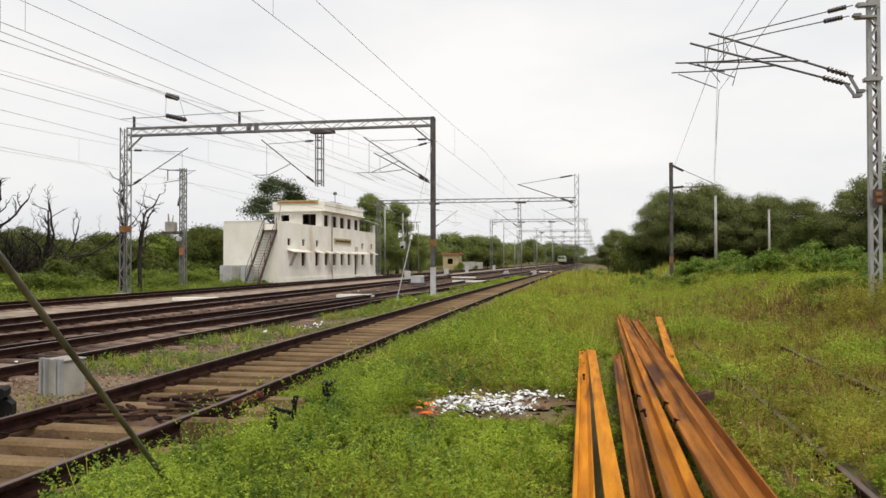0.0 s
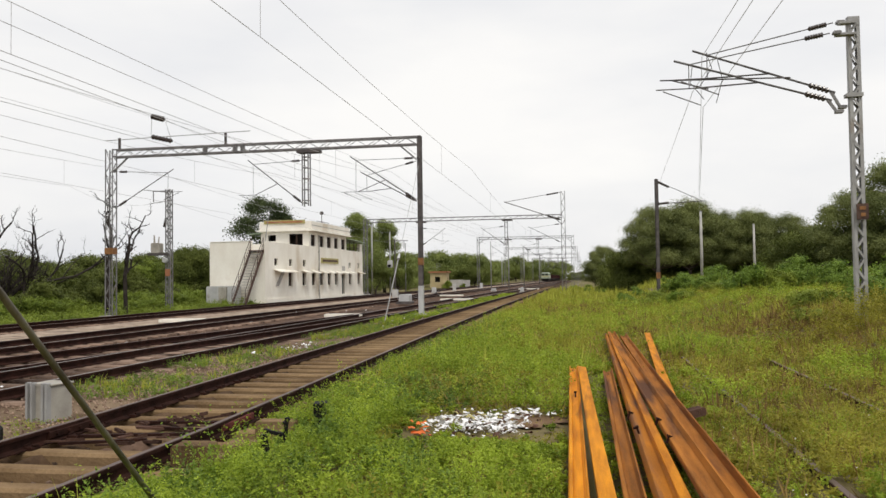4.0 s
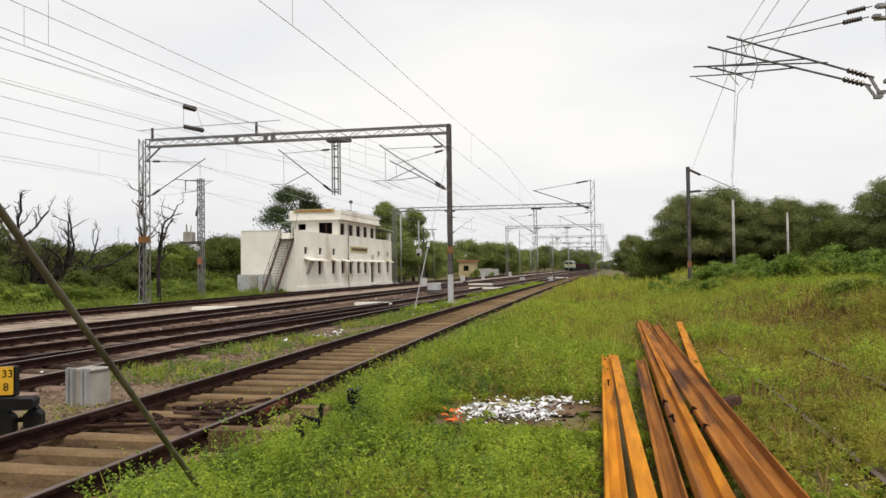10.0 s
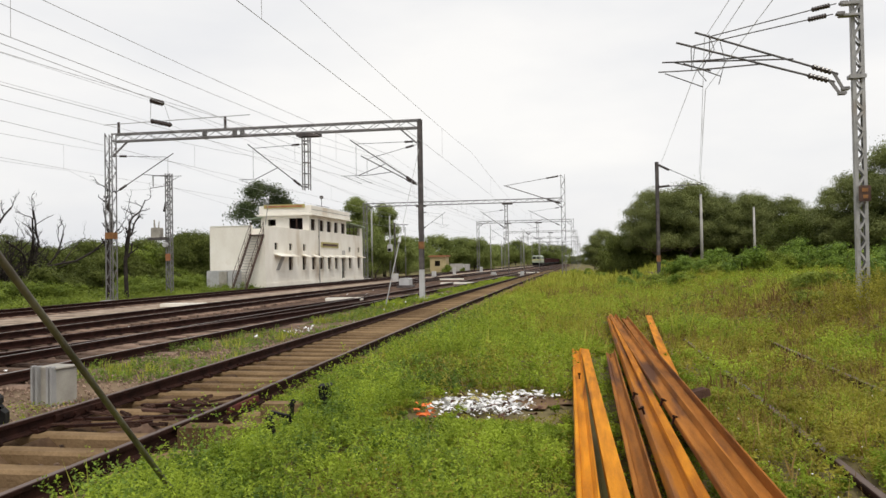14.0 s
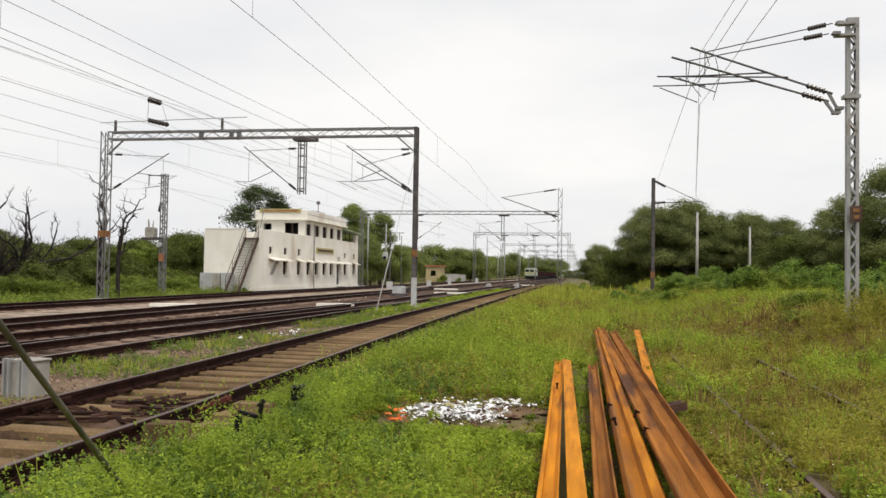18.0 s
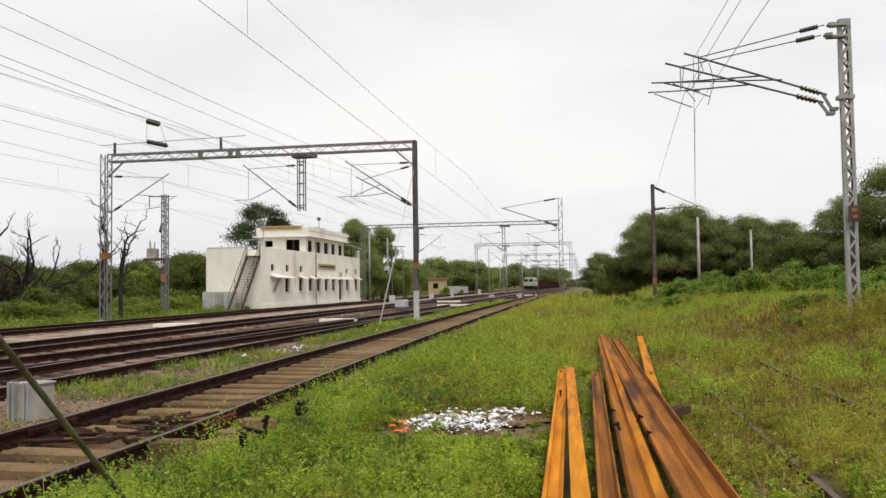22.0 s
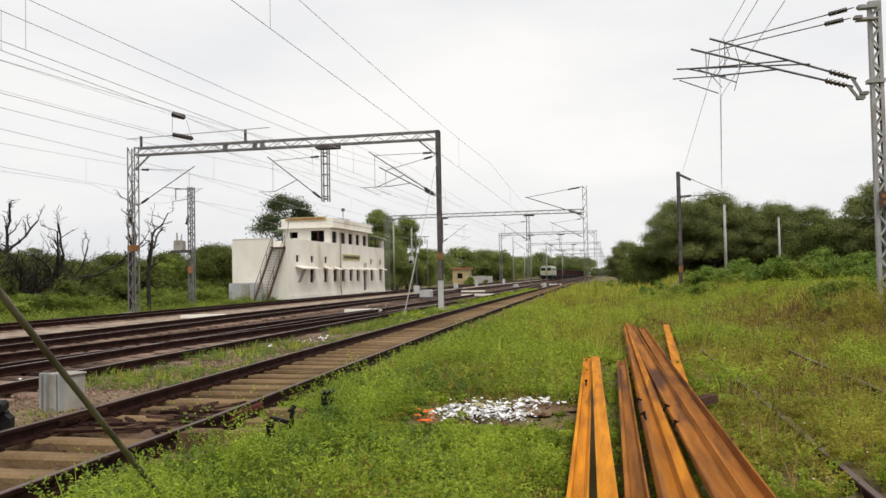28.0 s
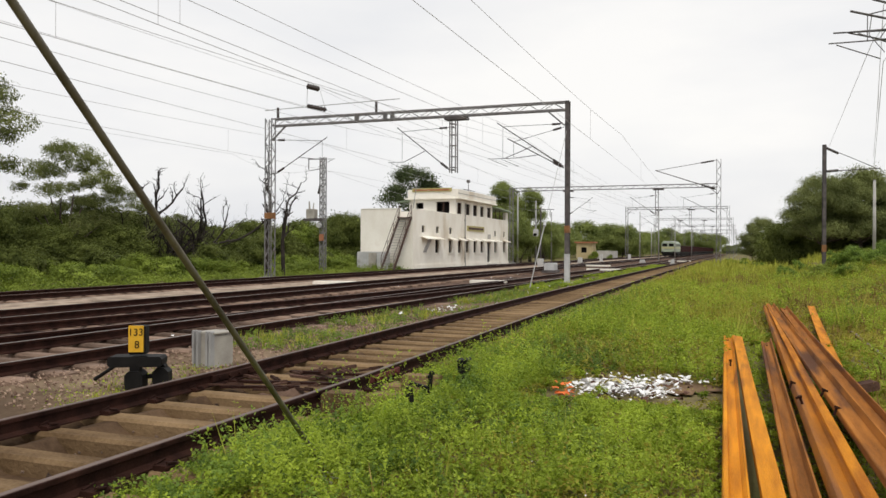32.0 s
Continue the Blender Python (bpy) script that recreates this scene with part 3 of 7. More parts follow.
def insulator(parent, a, b, r=0.075, n=7):
    """A ribbed porcelain insulator between two points."""
    a, b = Vector(a), Vector(b)
    q = (b - a).to_track_quat("Z", "Y").to_matrix()
    s, rings, k = Shape(), [], 8
    for i in range(n):
        rings += [(i / n, 0.66), ((i + 0.2) / n, 1.0), ((i + 0.55) / n, 0.95), ((i + 0.8) / n, 0.66)]
    rings.append((1, 0.5))
    for f, w in rings:
        s.v += [tuple(a.lerp(b, f) + q @ Vector((math.cos(6.2832 * j / k) * r * w, math.sin(6.2832 * j / k) * r * w, 0))) for j in range(k)]
    for i in range(len(rings) - 1):
        s.f += [(i * k + j, i * k + (j + 1) % k, i * k + k + (j + 1) % k, i * k + k + j) for j in range(k)]
    s.f += [tuple(range(k - 1, -1, -1)), tuple(len(s.v) - k + j for j in range(k))]
    part("insulator", s, M_INSUL, parent, "brown ribbed insulator")


def cantilever(parent, root, side, reach, z_low, z_high, z_wire, z_tip, mat=None, r=0.025, over=0.35, heel=0.0):
    """Bracket, stay and register arms that reach out from a mast (side: -1 or 1) over a track."""
    mat = mat or M_TUBE
    x, y = root
    tip = x + side * reach
    low, high = Vector((x + side * 0.2, y, z_low)), Vector((x + side * 0.2, y, z_high))
    end = Vector((tip, y, z_tip))
    d = (end - low).normalized()
    insulator(parent, low + d * 0.15, low + d * 0.6, 0.07, 5)
    part("bracket_tube", Shape().rod(low, low + d * 0.16, r * 1.2, n=8).rod(low + d * 0.58, end + d * over, r, n=8), mat, parent)
    e2 = (end - high).normalized()
    insulator(parent, high + e2 * 0.15, high + e2 * 0.55, 0.06)
    part("stay_tube", Shape().rod(high, end, r * 0.55, n=6), mat, parent)
    f = 0.5
    mid = low.lerp(end, f)
    part("register_arm", Shape().rod(mid, (tip - side * 0.1, y, z_wire + 0.42), r * 0.75, n=6).rod((tip - side * 0.1, y, z_wire + 0.42), (tip + side * 0.75, y, z_wire + 0.42), r * 0.6, n=6), mat, parent)
    part("steady_arm", Shape().rod((tip + side * 0.6, y, z_wire + 0.38), (tip - side * 0.25, y, z_wire + 0.02), r * 0.5, n=6), mat, parent)
    part("hanger_wire", Shape().rod(end, (tip, y, z_wire + 0.42), 0.01, n=4), mat, parent)
    for z in (z_low - heel, z_high):
        part("mast_clamp", Shape().box((x + side * 0.05, y, z), (0.17, 0.15, 0.07), None, 0.015), M_GALV, parent)
    if heel:
        part("heel_strut", Shape().bar((x + side * 0.1, y, z_low - heel), low + d * 0.1, 0.045, 0.06), M_GALV, parent)


def drop_arm(parent, x, y, z_top, z_bot, w=0.3):
    """A hanging lattice frame under a gantry beam that carries a bracket."""
    s = Shape()
    for a in (-w / 2, w / 2):
        for b in (-w / 2, w / 2):
            s.box((x + a, y + b, (z_top + z_bot) / 2), (0.05, 0.05, z_top - z_bot))
    k = 5
    for i in range(k):
        z = z_bot + (z_top - z_bot) * (i + 0.5) / k
        s.box((x, y, z), (w, w, 0.03))
    part("drop_arm", s, M_GALV, parent)
    part("drop_plate", Shape().box((x + 0.15, y, z_top), (1.15, 0.5, 0.16), None, 0.03), M_MASTDARK, parent)


CONTACT, MESSENGER = 5.55, 6.85


def gantry(y, x0, x1, z_beam, z_leg, tracks, label, right_solid=False, beyond=None, detail=True):
    g = thing("overhead_line_gantry", label, "railway gantry", group="gantries over the tracks")
    zg = -0.15
    lattice_mast(g, x0, y, zg, z_leg, 0.38, M_GALV, "leg", 0.6, 0.045, 0.013)
    if right_solid:
        part("leg", Shape().box((x1, y, (zg + z_leg) / 2), (0.03, 0.28, z_leg - zg)).box((x1, y - 0.14, (zg + z_leg) / 2), (0.20, 0.022, z_leg - zg)).box((x1, y + 0.14, (zg + z_leg) / 2), (0.20, 0.022, z_leg - zg)), M_MASTDARK, g, "slender dark steel leg")
        part("leg_base_paint", Shape().box((x1, y, 0.65), (0.215, 0.315, 1.5)), M_PALE, g, "whitewashed foot of the leg")
        part("leg_band", Shape().box((x1, y, 2.55), (0.225, 0.325, 0.34)), M_BAND, g, "rusty ochre band with a number plate")
    else:
        lattice_mast(g, x1, y, zg, z_leg if not beyond else beyond, 0.42, M_GALV, "leg", 0.6)
    lattice_beam(g, x0 + 0.2, x1 - 0.1, y, z_beam, 0.42, 0.36, M_GALV)
    for xx, sgn in ((x0, 1), (x1, -1)):
        part("knee_brace", Shape().bar((xx + sgn * 0.15, y, z_beam - 0.9), (xx + sgn * 0.95, y, z_beam - 0.2), 0.07, 0.07), M_GALV, g)
    for xx in (x0, x1):
        part("footing", Shape().box((xx, y, -0.08), (0.85, 0.85, 0.3), None, 0.05), M_CONC, g)
    for x_arm, side, reach, z_low, z_high, z_tip, hung in tracks:
        if hung:
            drop_arm(g, x_arm, y, z_beam - 0.3, CONTACT - 0.2)
        cantilever(g, (x_arm, y), side, reach, z_low, z_high, CONTACT, z_tip)
    return g


G1 = gantry(37.35, -23.75, -7.64, 8.32, 8.55, [(-13.3, -1, 2.75, 5.5, 7.6, 7.5, True), (-7.64, -1, 3.15, 5.5, 7.5, 7.5, False), (-7.60, -1, 2.65, 5.42, 7.35, 6.75, False)], "grey lattice steel portal gantry spanning the tracks", right_solid=True)
# busbars on post insulators over the first gantry, and section insulators
for x in (-23.28, -17.5):
    part("post_insulator", Shape().rod((x, 37.35, 8.5), (x, 37.35, 9.12), 0.07, n=8), M_INSUL, G1)
part("busbar", Shape().rod((-24.1, 37.35, 9.02), (-16.2, 37.35, 9.18), 0.022, n=6), M_WIRE, G1)
insulator(G1, (-21.45, 37.3, 9.1), (-20.35, 37.3, 8.84), 0.13, 6)
insulator(G1, (-21.3, 37.0, 10.08), (-20.6, 37.0, 9.88), 0.15, 5)
for p, q in (((-21.35, 37.1, 10.0), (-21.5, 37.3, 9.1)), ((-20.6, 37.1, 9.8), (-20.4, 37.3, 8.9))):
    part("jumper", Shape().rod(p, q, 0.012, n=4), M_WIRE, G1)
for x in (-18.6, -17.0, -16.6):
    part("hanger_plate", Shape().box((x, 37.35, 8.32), (0.05, 0.46, 0.44), None, 0.01), M_GALV, G1)
part("leg_band", Shape().box((-23.75, 37.35, 3.35), (0.44, 0.44, 0.32)), M_BAND, G1, "ochre number band")
cantilever(G1, (-23.6, 37.35), 1, 3.0, 5.6, 7.4, CONTACT + 0.3, 7.25)

G2 = gantry(89.5, -24.8, -2.3, 8.45, 8.7, [(-8.6, -1, 2.6, 5.5, 7.5, 7.2, True), (-18.4, 1, 2.6, 5.5, 7.5, 7.2, True), (-2.45, -1, 3.4, 5.6, 7.6, 7.2, False)], "grey lattice portal gantry farther along the tracks", beyond=11.2)
part("upper_bracket", Shape().rod((-2.5, 89.5, 8.0), (-8.78, 89.5, 10.2), 0.05, n=6), M_MASTDARK, G2)
part("upper_stay", Shape().rod((-2.5, 89.5, 11.1), (-8.78, 89.5, 10.15), 0.03, n=6), M_MASTDARK, G2)
insulator(G2, (-2.8, 89.5, 11.05), (-4.1, 89.5, 10.85), 0.1)
insulator(G2, (-2.7, 89.5, 8.07), (-4.0, 89.5, 8.52), 0.12)
gantry(139, -18.3, -2.1, 8.6, 8.9, [(-8.0, -1, 2.6, 5.5, 7.5, 7.2, True), (-13.2, -1, 2.6, 5.5, 7.5, 7.2, True)], "grey lattice portal gantry over the distant tracks")
for y, x0, x1 in ((189, -18.6, -2.0), (240, -18.8, -2.0), (292, -18.8, -2.0), (345, -18.8, -2.0)):
    gantry(y, x0, x1, 8.6, 8.9, [(-8.0, -1, 2.6, 5.5, 7.5, 7.2, True), (-13.2, -1, 2.6, 5.5, 7.5, 7.2, True)], "distant grey portal gantry over the tracks")


# ---------------------------------------------------------------- masts
def line_mast(x, y, z0, z1, label, w=0.26, mat=None):
    """Two upright channels laced together front and back with flat bars."""
    t = thing("overhead_line_mast", label, "railway mast", group="single masts")
    mat = mat or M_MAST
    d = 0.15
    for sgn in (-1, 1):
        prof = [(0.0, -d / 2), (0.075, -d / 2), (0.075, -d / 2 + 0.012), (0.014, -d / 2 + 0.012), (0.014, d / 2 - 0.012), (0.075, d / 2 - 0.012), (0.075, d / 2), (0.0, d / 2)]
        rings = [[(x + sgn * (w / 2 + 0.007 - u), y + v, z) for u, v in prof] for z in (z0, z1)]
        n = len(prof)
        sides = [(j, (j + 1) % n, n + (j + 1) % n, n + j) for j in range(n)]
        ends = [(0, 1, 2, 3), (0, 3, 4, 7), (4, 5, 6, 7)]
        part("channel", Shape().add(rings[0] + rings[1], sides + ends + [tuple(n + j for j in e) for e in ends]), mat, t)
    k = int((z1 - z0 - 0.3) / 0.245)
    for i in range(k):
        a, b = z0 + 0.2 + i * 0.245, z0 + 0.2 + (i + 1) * 0.245
        p = (w / 2 - 0.045) * (-1 if i % 2 else 1)
        for f in (-1, 1):
            part("lacing_bar", Shape().bar((x - p, y + f * (d / 2 + 0.005), a), (x + p, y + f * (d / 2 + 0.005), b), 0.008, 0.045), mat, t)
    for z in (z0 + 0.1, z1 - 0.1):
        part("batten_plate", Shape().box((x, y - d / 2 - 0.006, z), (w, 0.01, 0.2)), mat, t)
    part("footing", Shape().box((x, y, z0 - 0.2), (0.7, 0.7, 0.35), None, 0.05), M_CONC, t)
    return t


MX, MY = 6.17, 19.4
mast_a = line_mast(MX, MY, 0.62, 7.56, "pale grey lattice mast with two brackets beside the overgrown siding", 0.245)
cantilever(mast_a, (MX - 0.2, MY + 0.06), -1, 3.0, 5.86, 7.48, CONTACT + 0.38, 6.9, heel=0.34)
cantilever(mast_a, (MX - 0.35, MY - 0.2), -1, 3.3, 5.63, 7.17, CONTACT + 0.1, 6.63, heel=0.26)
part("long_register", Shape().rod((1.88, MY, 6.34), (4.8, MY, 6.25), 0.018, n=6).rod((2.17, MY, 6.32), (2.98, MY, 6.08), 0.016, n=6), M_MASTDARK, mast_a)
part("bracket_clamp", Shape().box((MX - 0.14, MY - 0.06, 7.42), (0.36, 0.2, 0.05), None, 0.01), M_MAST, mast_a)
part("bracket_clamp", Shape().box((MX - 0.2, MY - 0.12, 7.14), (0.42, 0.2, 0.05), None, 0.01), M_MAST, mast_a)
part("bracket_clamp", Shape().box((MX - 0.03, MY - 0.02, 5.76), (0.36, 0.22, 0.09), None, 0.012), M_MAST, mast_a)
for p, q, r in (((2.95, MY, 6.95), (3.05, MY - 0.1, 6.55), (2.75, MY, 6.1)), ((3.2, MY, 6.75), (3.3, MY, 6.3), (3.15, MY, 5.75)), ((2.6, MY - 0.2, 6.6), (2.55, MY - 0.2, 6.2), (2.85, MY - 0.2, 5.8))):
    part("jumper", Shape().rod(p, q, 0.009, n=5).rod(q, r, 0.009, n=5), M_TUBE, mast_a)
part("number_plate", Shape().box((MX + 0.03, MY - 0.18, 3.1), (0.25, 0.02, 0.36), None, 0.02), M_STAIR, mast_a, "dark weathered number plate with ochre marks")
part("plate_bars", Shape().box((MX + 0.03, MY - 0.195, 3.18), (0.13, 0.008, 0.08)).box((MX + 0.04, MY - 0.195, 3.03), (0.1, 0.008, 0.08)), M_BAND, mast_a)

mast_b = thing("overhead_line_mast", "dark rolled-steel mast with one bracket and an ochre foot band", "railway mast", group="single masts")
part("post", Shape().box((4.63, 53.2, 4.1), (0.13, 0.26, 7.7)).box((4.63, 53.2, 4.1), (0.24, 0.05, 7.7)), M_MASTDARK, mast_b)
part("foot_band", Shape().box((4.63, 53.2, 1.75), (0.25, 0.28, 0.4)), M_BAND, mast_b)
part("stay_tube", Shape().rod((4.7, 53.2, 7.8), (7.45, 53.2, 6.45), 0.02, n=6), M_MASTDARK, mast_b)
insulator(mast_b, (4.75, 53.2, 7.75), (5.4, 53.2, 7.4), 0.09)
insulator(mast_b, (4.75, 53.2, 6.35), (5.4, 53.2, 6.4), 0.09)
part("bracket_tube", Shape().rod((4.8, 53.2, 6.35), (7.6, 53.2, 6.45), 0.03, n=6), M_MASTDARK, mast_b)


def pole(x, y, z0, z1, r, label, mat=None):
    t = thing("utility_pole", label, "pole", group="slim poles")
    part("shaft", Shape().rod((x, y, z0), (x, y, z1), r, r * 0.75, 8), mat or M_CONC, t, smooth=True)
    part("cap", Shape().rod((x, y, z1), (x, y, z1 + 0.08), r * 0.9, r * 0.5, 8), M_GALV, t)
    return t


for x, y, z1, r in ((10.33, 75.3, 7.45, 0.14), (15.37, 78, 6.33, 0.12), (19.4, 78, 5.1, 0.12)):
    pole(x, y, 0.6, z1, r, "slim pale concrete pole among bushes")
for x, y, z1, r in ((-26.2, 97.5, 8.6, 0.2), (-25.0, 102, 7.9, 0.2), (-24.3, 108, 6.6, 0.16), (-17.4, 150, 8.5, 0.16), (-12.4, 132, 8.4, 0.18), (-12.0, 160, 7.5, 0.16), (-11.5, 205, 7.0, 0.16), (-17.5, 171, 6.0, 0.16)):
    pole(x, y, -0.1, z1, r * 0.6, "slim grey pole beside the distant tracks", M_MAST)

# feeder mast with a small transformer near the far track
FX, FY = -26.45, 48.1
mast_f = thing("feeder_mast", "grey lattice mast with a small transformer and insulators", "railway mast")
lattice_mast(mast_f, FX, FY, -0.1, 7.75, 0.3, M_GALV, "lattice_mast", 0.4, 0.06, 0.02)
part("cross_arm", Shape().bar((FX, FY, 7.65), (FX - 1.15, FY, 7.65), 0.05, 0.06).bar((FX - 1.1, FY, 7.65), (FX - 1.1, FY, 6.95), 0.05, 0.05).bar((FX, FY, 7.0), (FX - 1.3, FY, 6.85), 0.04, 0.04), M_GALV, mast_f)
part("platform", Shape().box((FX - 0.65, FY, 3.55), (1.3, 0.8, 0.16)), M_MASTDARK, mast_f)
part("transformer_tank", Shape().box((FX - 0.85, FY, 3.95), (0.6, 0.5, 0.65), None, 0.06).rod((FX - 1.02, FY, 4.25), (FX - 1.05, FY, 4.8), 0.07, 0.04, 8).rod((FX - 0.75, FY, 4.25), (FX - 0.7, FY, 4.7), 0.05, 0.03, 8), M_GREYBOX, mast_f, "grey transformer tank")
insulator(mast_f, (FX - 0.2, FY, 5.9), (FX - 0.35, FY, 5.3), 0.1)
part("red_plate", Shape().box((FX, FY - 0.2, 2.35), (0.34, 0.02, 0.45), None, 0.02), M_TERRA, mast_f)
part("white_lamp", Shape().rod((FX - 0.1, FY - 0.2, 3.15), (FX - 0.1, FY - 0.45, 3.15), 0.16, n=8), M_PALE, mast_f)


# ---------------------------------------------------------------- wires
def wire_run(label, pts, sag, upper=True, r=0.0065, drop=17.0, fall=1.3, off=0.0):
    """Contact wire, messenger wire and droppers between supports (x, y, z of the contact wire)."""
    t = thing("overhead_wire", label, "railway wire", group="overhead wires")
    low, up = [], []
    for a, b in zip(pts, pts[1:]):
        a, b = Vector(a), Vector(b)
        k = 24
        for i in range(k + 1):
            f = i / k
            p = a.lerp(b, f)
            q = p + Vector((off * 4 * f * (1 - f), 0, fall - sag * 4 * f * (1 - f)))
            if i or not low:
                low.append(p)
                up.append(q)
        m = max(1, int((b - a).length / drop))
        for i in range(m):
            f = (i + 0.5) / m
            p = a.lerp(b, f)
            if upper and -20 < p.y < 150:
                part("dropper", Shape().rod(p, p + Vector((off * 4 * f * (1 - f), 0, fall - sag * 4 * f * (1 - f))), 0.005, n=3, caps=False), M_WIRE, t)
    sq = [(-r, 0), (0, -r), (r, 0), (0, r)]
    part("contact_wire", Shape().sweep(sq, low), M_WIRE, t)
    if upper:
        part("messenger_wire", Shape().sweep(sq, up), M_WIRE, t)
        return t


SUPPORTS = [-66, -14, 37.35, 89.5, 139, 189, 240, 292, 345, 420]


def run_along(xs, label, z=CONTACT, sag=0.62):
    """Wires held at every support; the last place given holds for the rest."""
    wire_run(label, [(xs[min(i, len(xs) - 1)], y, z) for i, y in enumerate(SUPPORTS)], sag)


run_along([-4.7, -4.65, -5.15, -5.95, -6.2], "overhead contact and messenger wires above the first track", sag=0.42)
run_along([-9.6, -9.6, -9.0, -9.5], "overhead contact and messenger wires above a main track", sag=0.42)
run_along([-9.9, -9.85, -9.7, -10.2], "second pair of overhead wires above a main track", CONTACT + 0.03)
run_along([-15.0, -14.7, -14.8, -15.1], "overhead contact and messenger wires above the middle track", sag=0.8)
run_along([-20.4, -20.3, -20.4, -21.0], "overhead contact and messenger wires above the outer track", 5.7)
wire_run("overhead wires that cross above the turnout", [(-15.0, -66, CONTACT), (-14.3, -14, CONTACT), (-10.0, 37.35, CONTACT), (-9.3, 89.5, CONTACT + 0.4)], 0.62)
wire_run("overhead wires of the overgrown siding", [(3.3, -30, 5.6), (2.85, MY, 5.65), (7.24, 53.2, 5.9)], 0.4, fall=1.2)
wire_run("overhead wires beside the siding wires", [(3.9, -30, 6.6), (2.6, MY - 0.2, 6.0), (4.8, 53.2, 7.6)], 0.25, upper=False)


def plain_wire(label, pts, r=0.007, sag=0.5):
    t = thing("feeder_wire", label, "railway wire", group="feeder wires")
    line = []
    for a, b in zip(pts, pts[1:]):
        a, b = Vector(a), Vector(b)
        for i in range(25):
            f = i / 24
            if i or not line:
                line.append(a.lerp(b, f) - Vector((0, 0, sag * 4 * f * (1 - f))))
    s = Shape().sweep([(-r, 0), (0, -r), (r, 0), (0, r)], line)
    part("strand", s, M_WIRE, t)


plain_wire("single grey feeder wire above the first gantry", [(-22.6, -30, 10.6), (-21.3, 37.0, 10.05)])
plain_wire("single grey feeder wire above the first gantry", [(-20.6, 37.0, 9.9), (-18.5, 89.5, 8.6), (-16.0, 139, 8.8)])
plain_wire("single grey anchored wire at the first gantry", [(-22.8, -30, 9.2), (-21.4, 37.3, 9.05)])
plain_wire("single grey anchored wire beyond the first gantry", [(-20.4, 37.3, 8.85), (-15.0, 89.5, 6.6)])
plain_wire("single grey feeder wire past the outer track", [(-26.3, -30, 7.6), (-26.1, 37.35, 6.75), (-27.3, 48.1, 6.9)])
plain_wire("single grey feeder wire along the cabin", [(-26.6, 48.1, 7.0), (-25.0, 89.5, 6.2)], sag=0.8)

# ---------------------------------------------------------------- stay rod near the camera
guy = thing("stay_rod", "weathered steel stay rod slanting from weeds up to a mast", "stay")
GA = Vector((-2.611, 4.782, 0.08))
GB = Vector((-1.91, -2.864, 6.65))
part("rod", Shape().rod(GA, GB, 0.017, n=10), M_CABLE, guy, smooth=True)
part("ground_anchor", Shape().box(GA + Vector((0.01, 0.02, -0.14)), (0.3, 0.3, 0.2), None, 0.03), M_CONC, guy)


# ---------------------------------------------------------------- signal cabin
def wall_with_openings(parent, name, origin, along, length, height, thick, inward, holes, mat):
    """A wall cut into strips round its openings; holes are (start, end, sill, head)."""
    o, a, n = Vector(origin), Vector(along).normalized(), Vector(inward).normalized()
    us = sorted({0, length, *(h[0] for h in holes), *(h[1] for h in holes)})
    s = Shape()
    for u0, u1 in zip(us, us[1:]):
        mid = (u0 + u1) / 2
        cuts = sorted((h[2], h[3]) for h in holes if h[0] < mid < h[1])
        z = 0
        spans = []
        for c0, c1 in cuts:
            spans.append((z, c0))
            z = c1
        spans.append((z, height))
        for z0, z1 in spans:
            if z1 - z0 > 1e-3:
                c = [o + a * u + n * d + Vector((0, 0, zz)) for u in (u0, u1) for d in (0, thick) for zz in (z0, z1)]
                s.add(c, [(0, 1, 3, 2), (4, 6, 7, 5), (0, 4, 5, 1), (2, 3, 7, 6), (0, 2, 6, 4), (1, 5, 7, 3)])
    bm = bmesh.new()
    me = s.mesh(name)
    bm.from_mesh(me)
    bmesh.ops.remove_doubles(bm, verts=bm.verts, dist=0.0005)
    bm.to_mesh(me)
    bm.free()
    return part(name, me, mat, parent)


cabin = thing("signal_cabin", "cream whitewashed two-storey signal cabin beside the tracks", "building")
CX, CY0, CY1, CH = -24.0, 58.0, 85.3, 4.76
CW = 4.5


def hood(a, b, z):
    """A thin concrete sunshade that slants down from the wall."""
    top = [(CX, CY0 + a, z), (CX, CY0 + b, z), (CX + 0.6, CY0 + b, z - 0.2), (CX + 0.6, CY0 + a, z - 0.2)]
    return Shape().add(top + [(x, y, q - 0.07) for x, y, q in top], [(0, 3, 2, 1), (4, 5, 6, 7), (0, 1, 5, 4), (1, 2, 6, 5), (2, 3, 7, 6), (3, 0, 4, 7)])


low_win = [(4.95, 5.85), (8.25, 9.1), (10.7, 11.6), (12.95, 13.85), (15.2, 16.1), (17.4, 18.3), (22.05, 22.95), (25.3, 26.15)]
small_win = [(1.9, 2.65), (5.1, 5.85), (8.4, 9.15), (22.05, 22.8), (25.4, 26.1)]
front_holes = [(p, q, 1.3, 2.38) for p, q in low_win] + [(19.65, 20.7, 0.05, 2.3)] + [(p, q, 2.95, 3.5) for p, q in small_win]
wall_with_openings(cabin, "wall", (CX, CY0, 0), (0, 1, 0), CY1 - CY0, CH, 0.3, (-1, 0, 0), front_holes, M_WHITE)
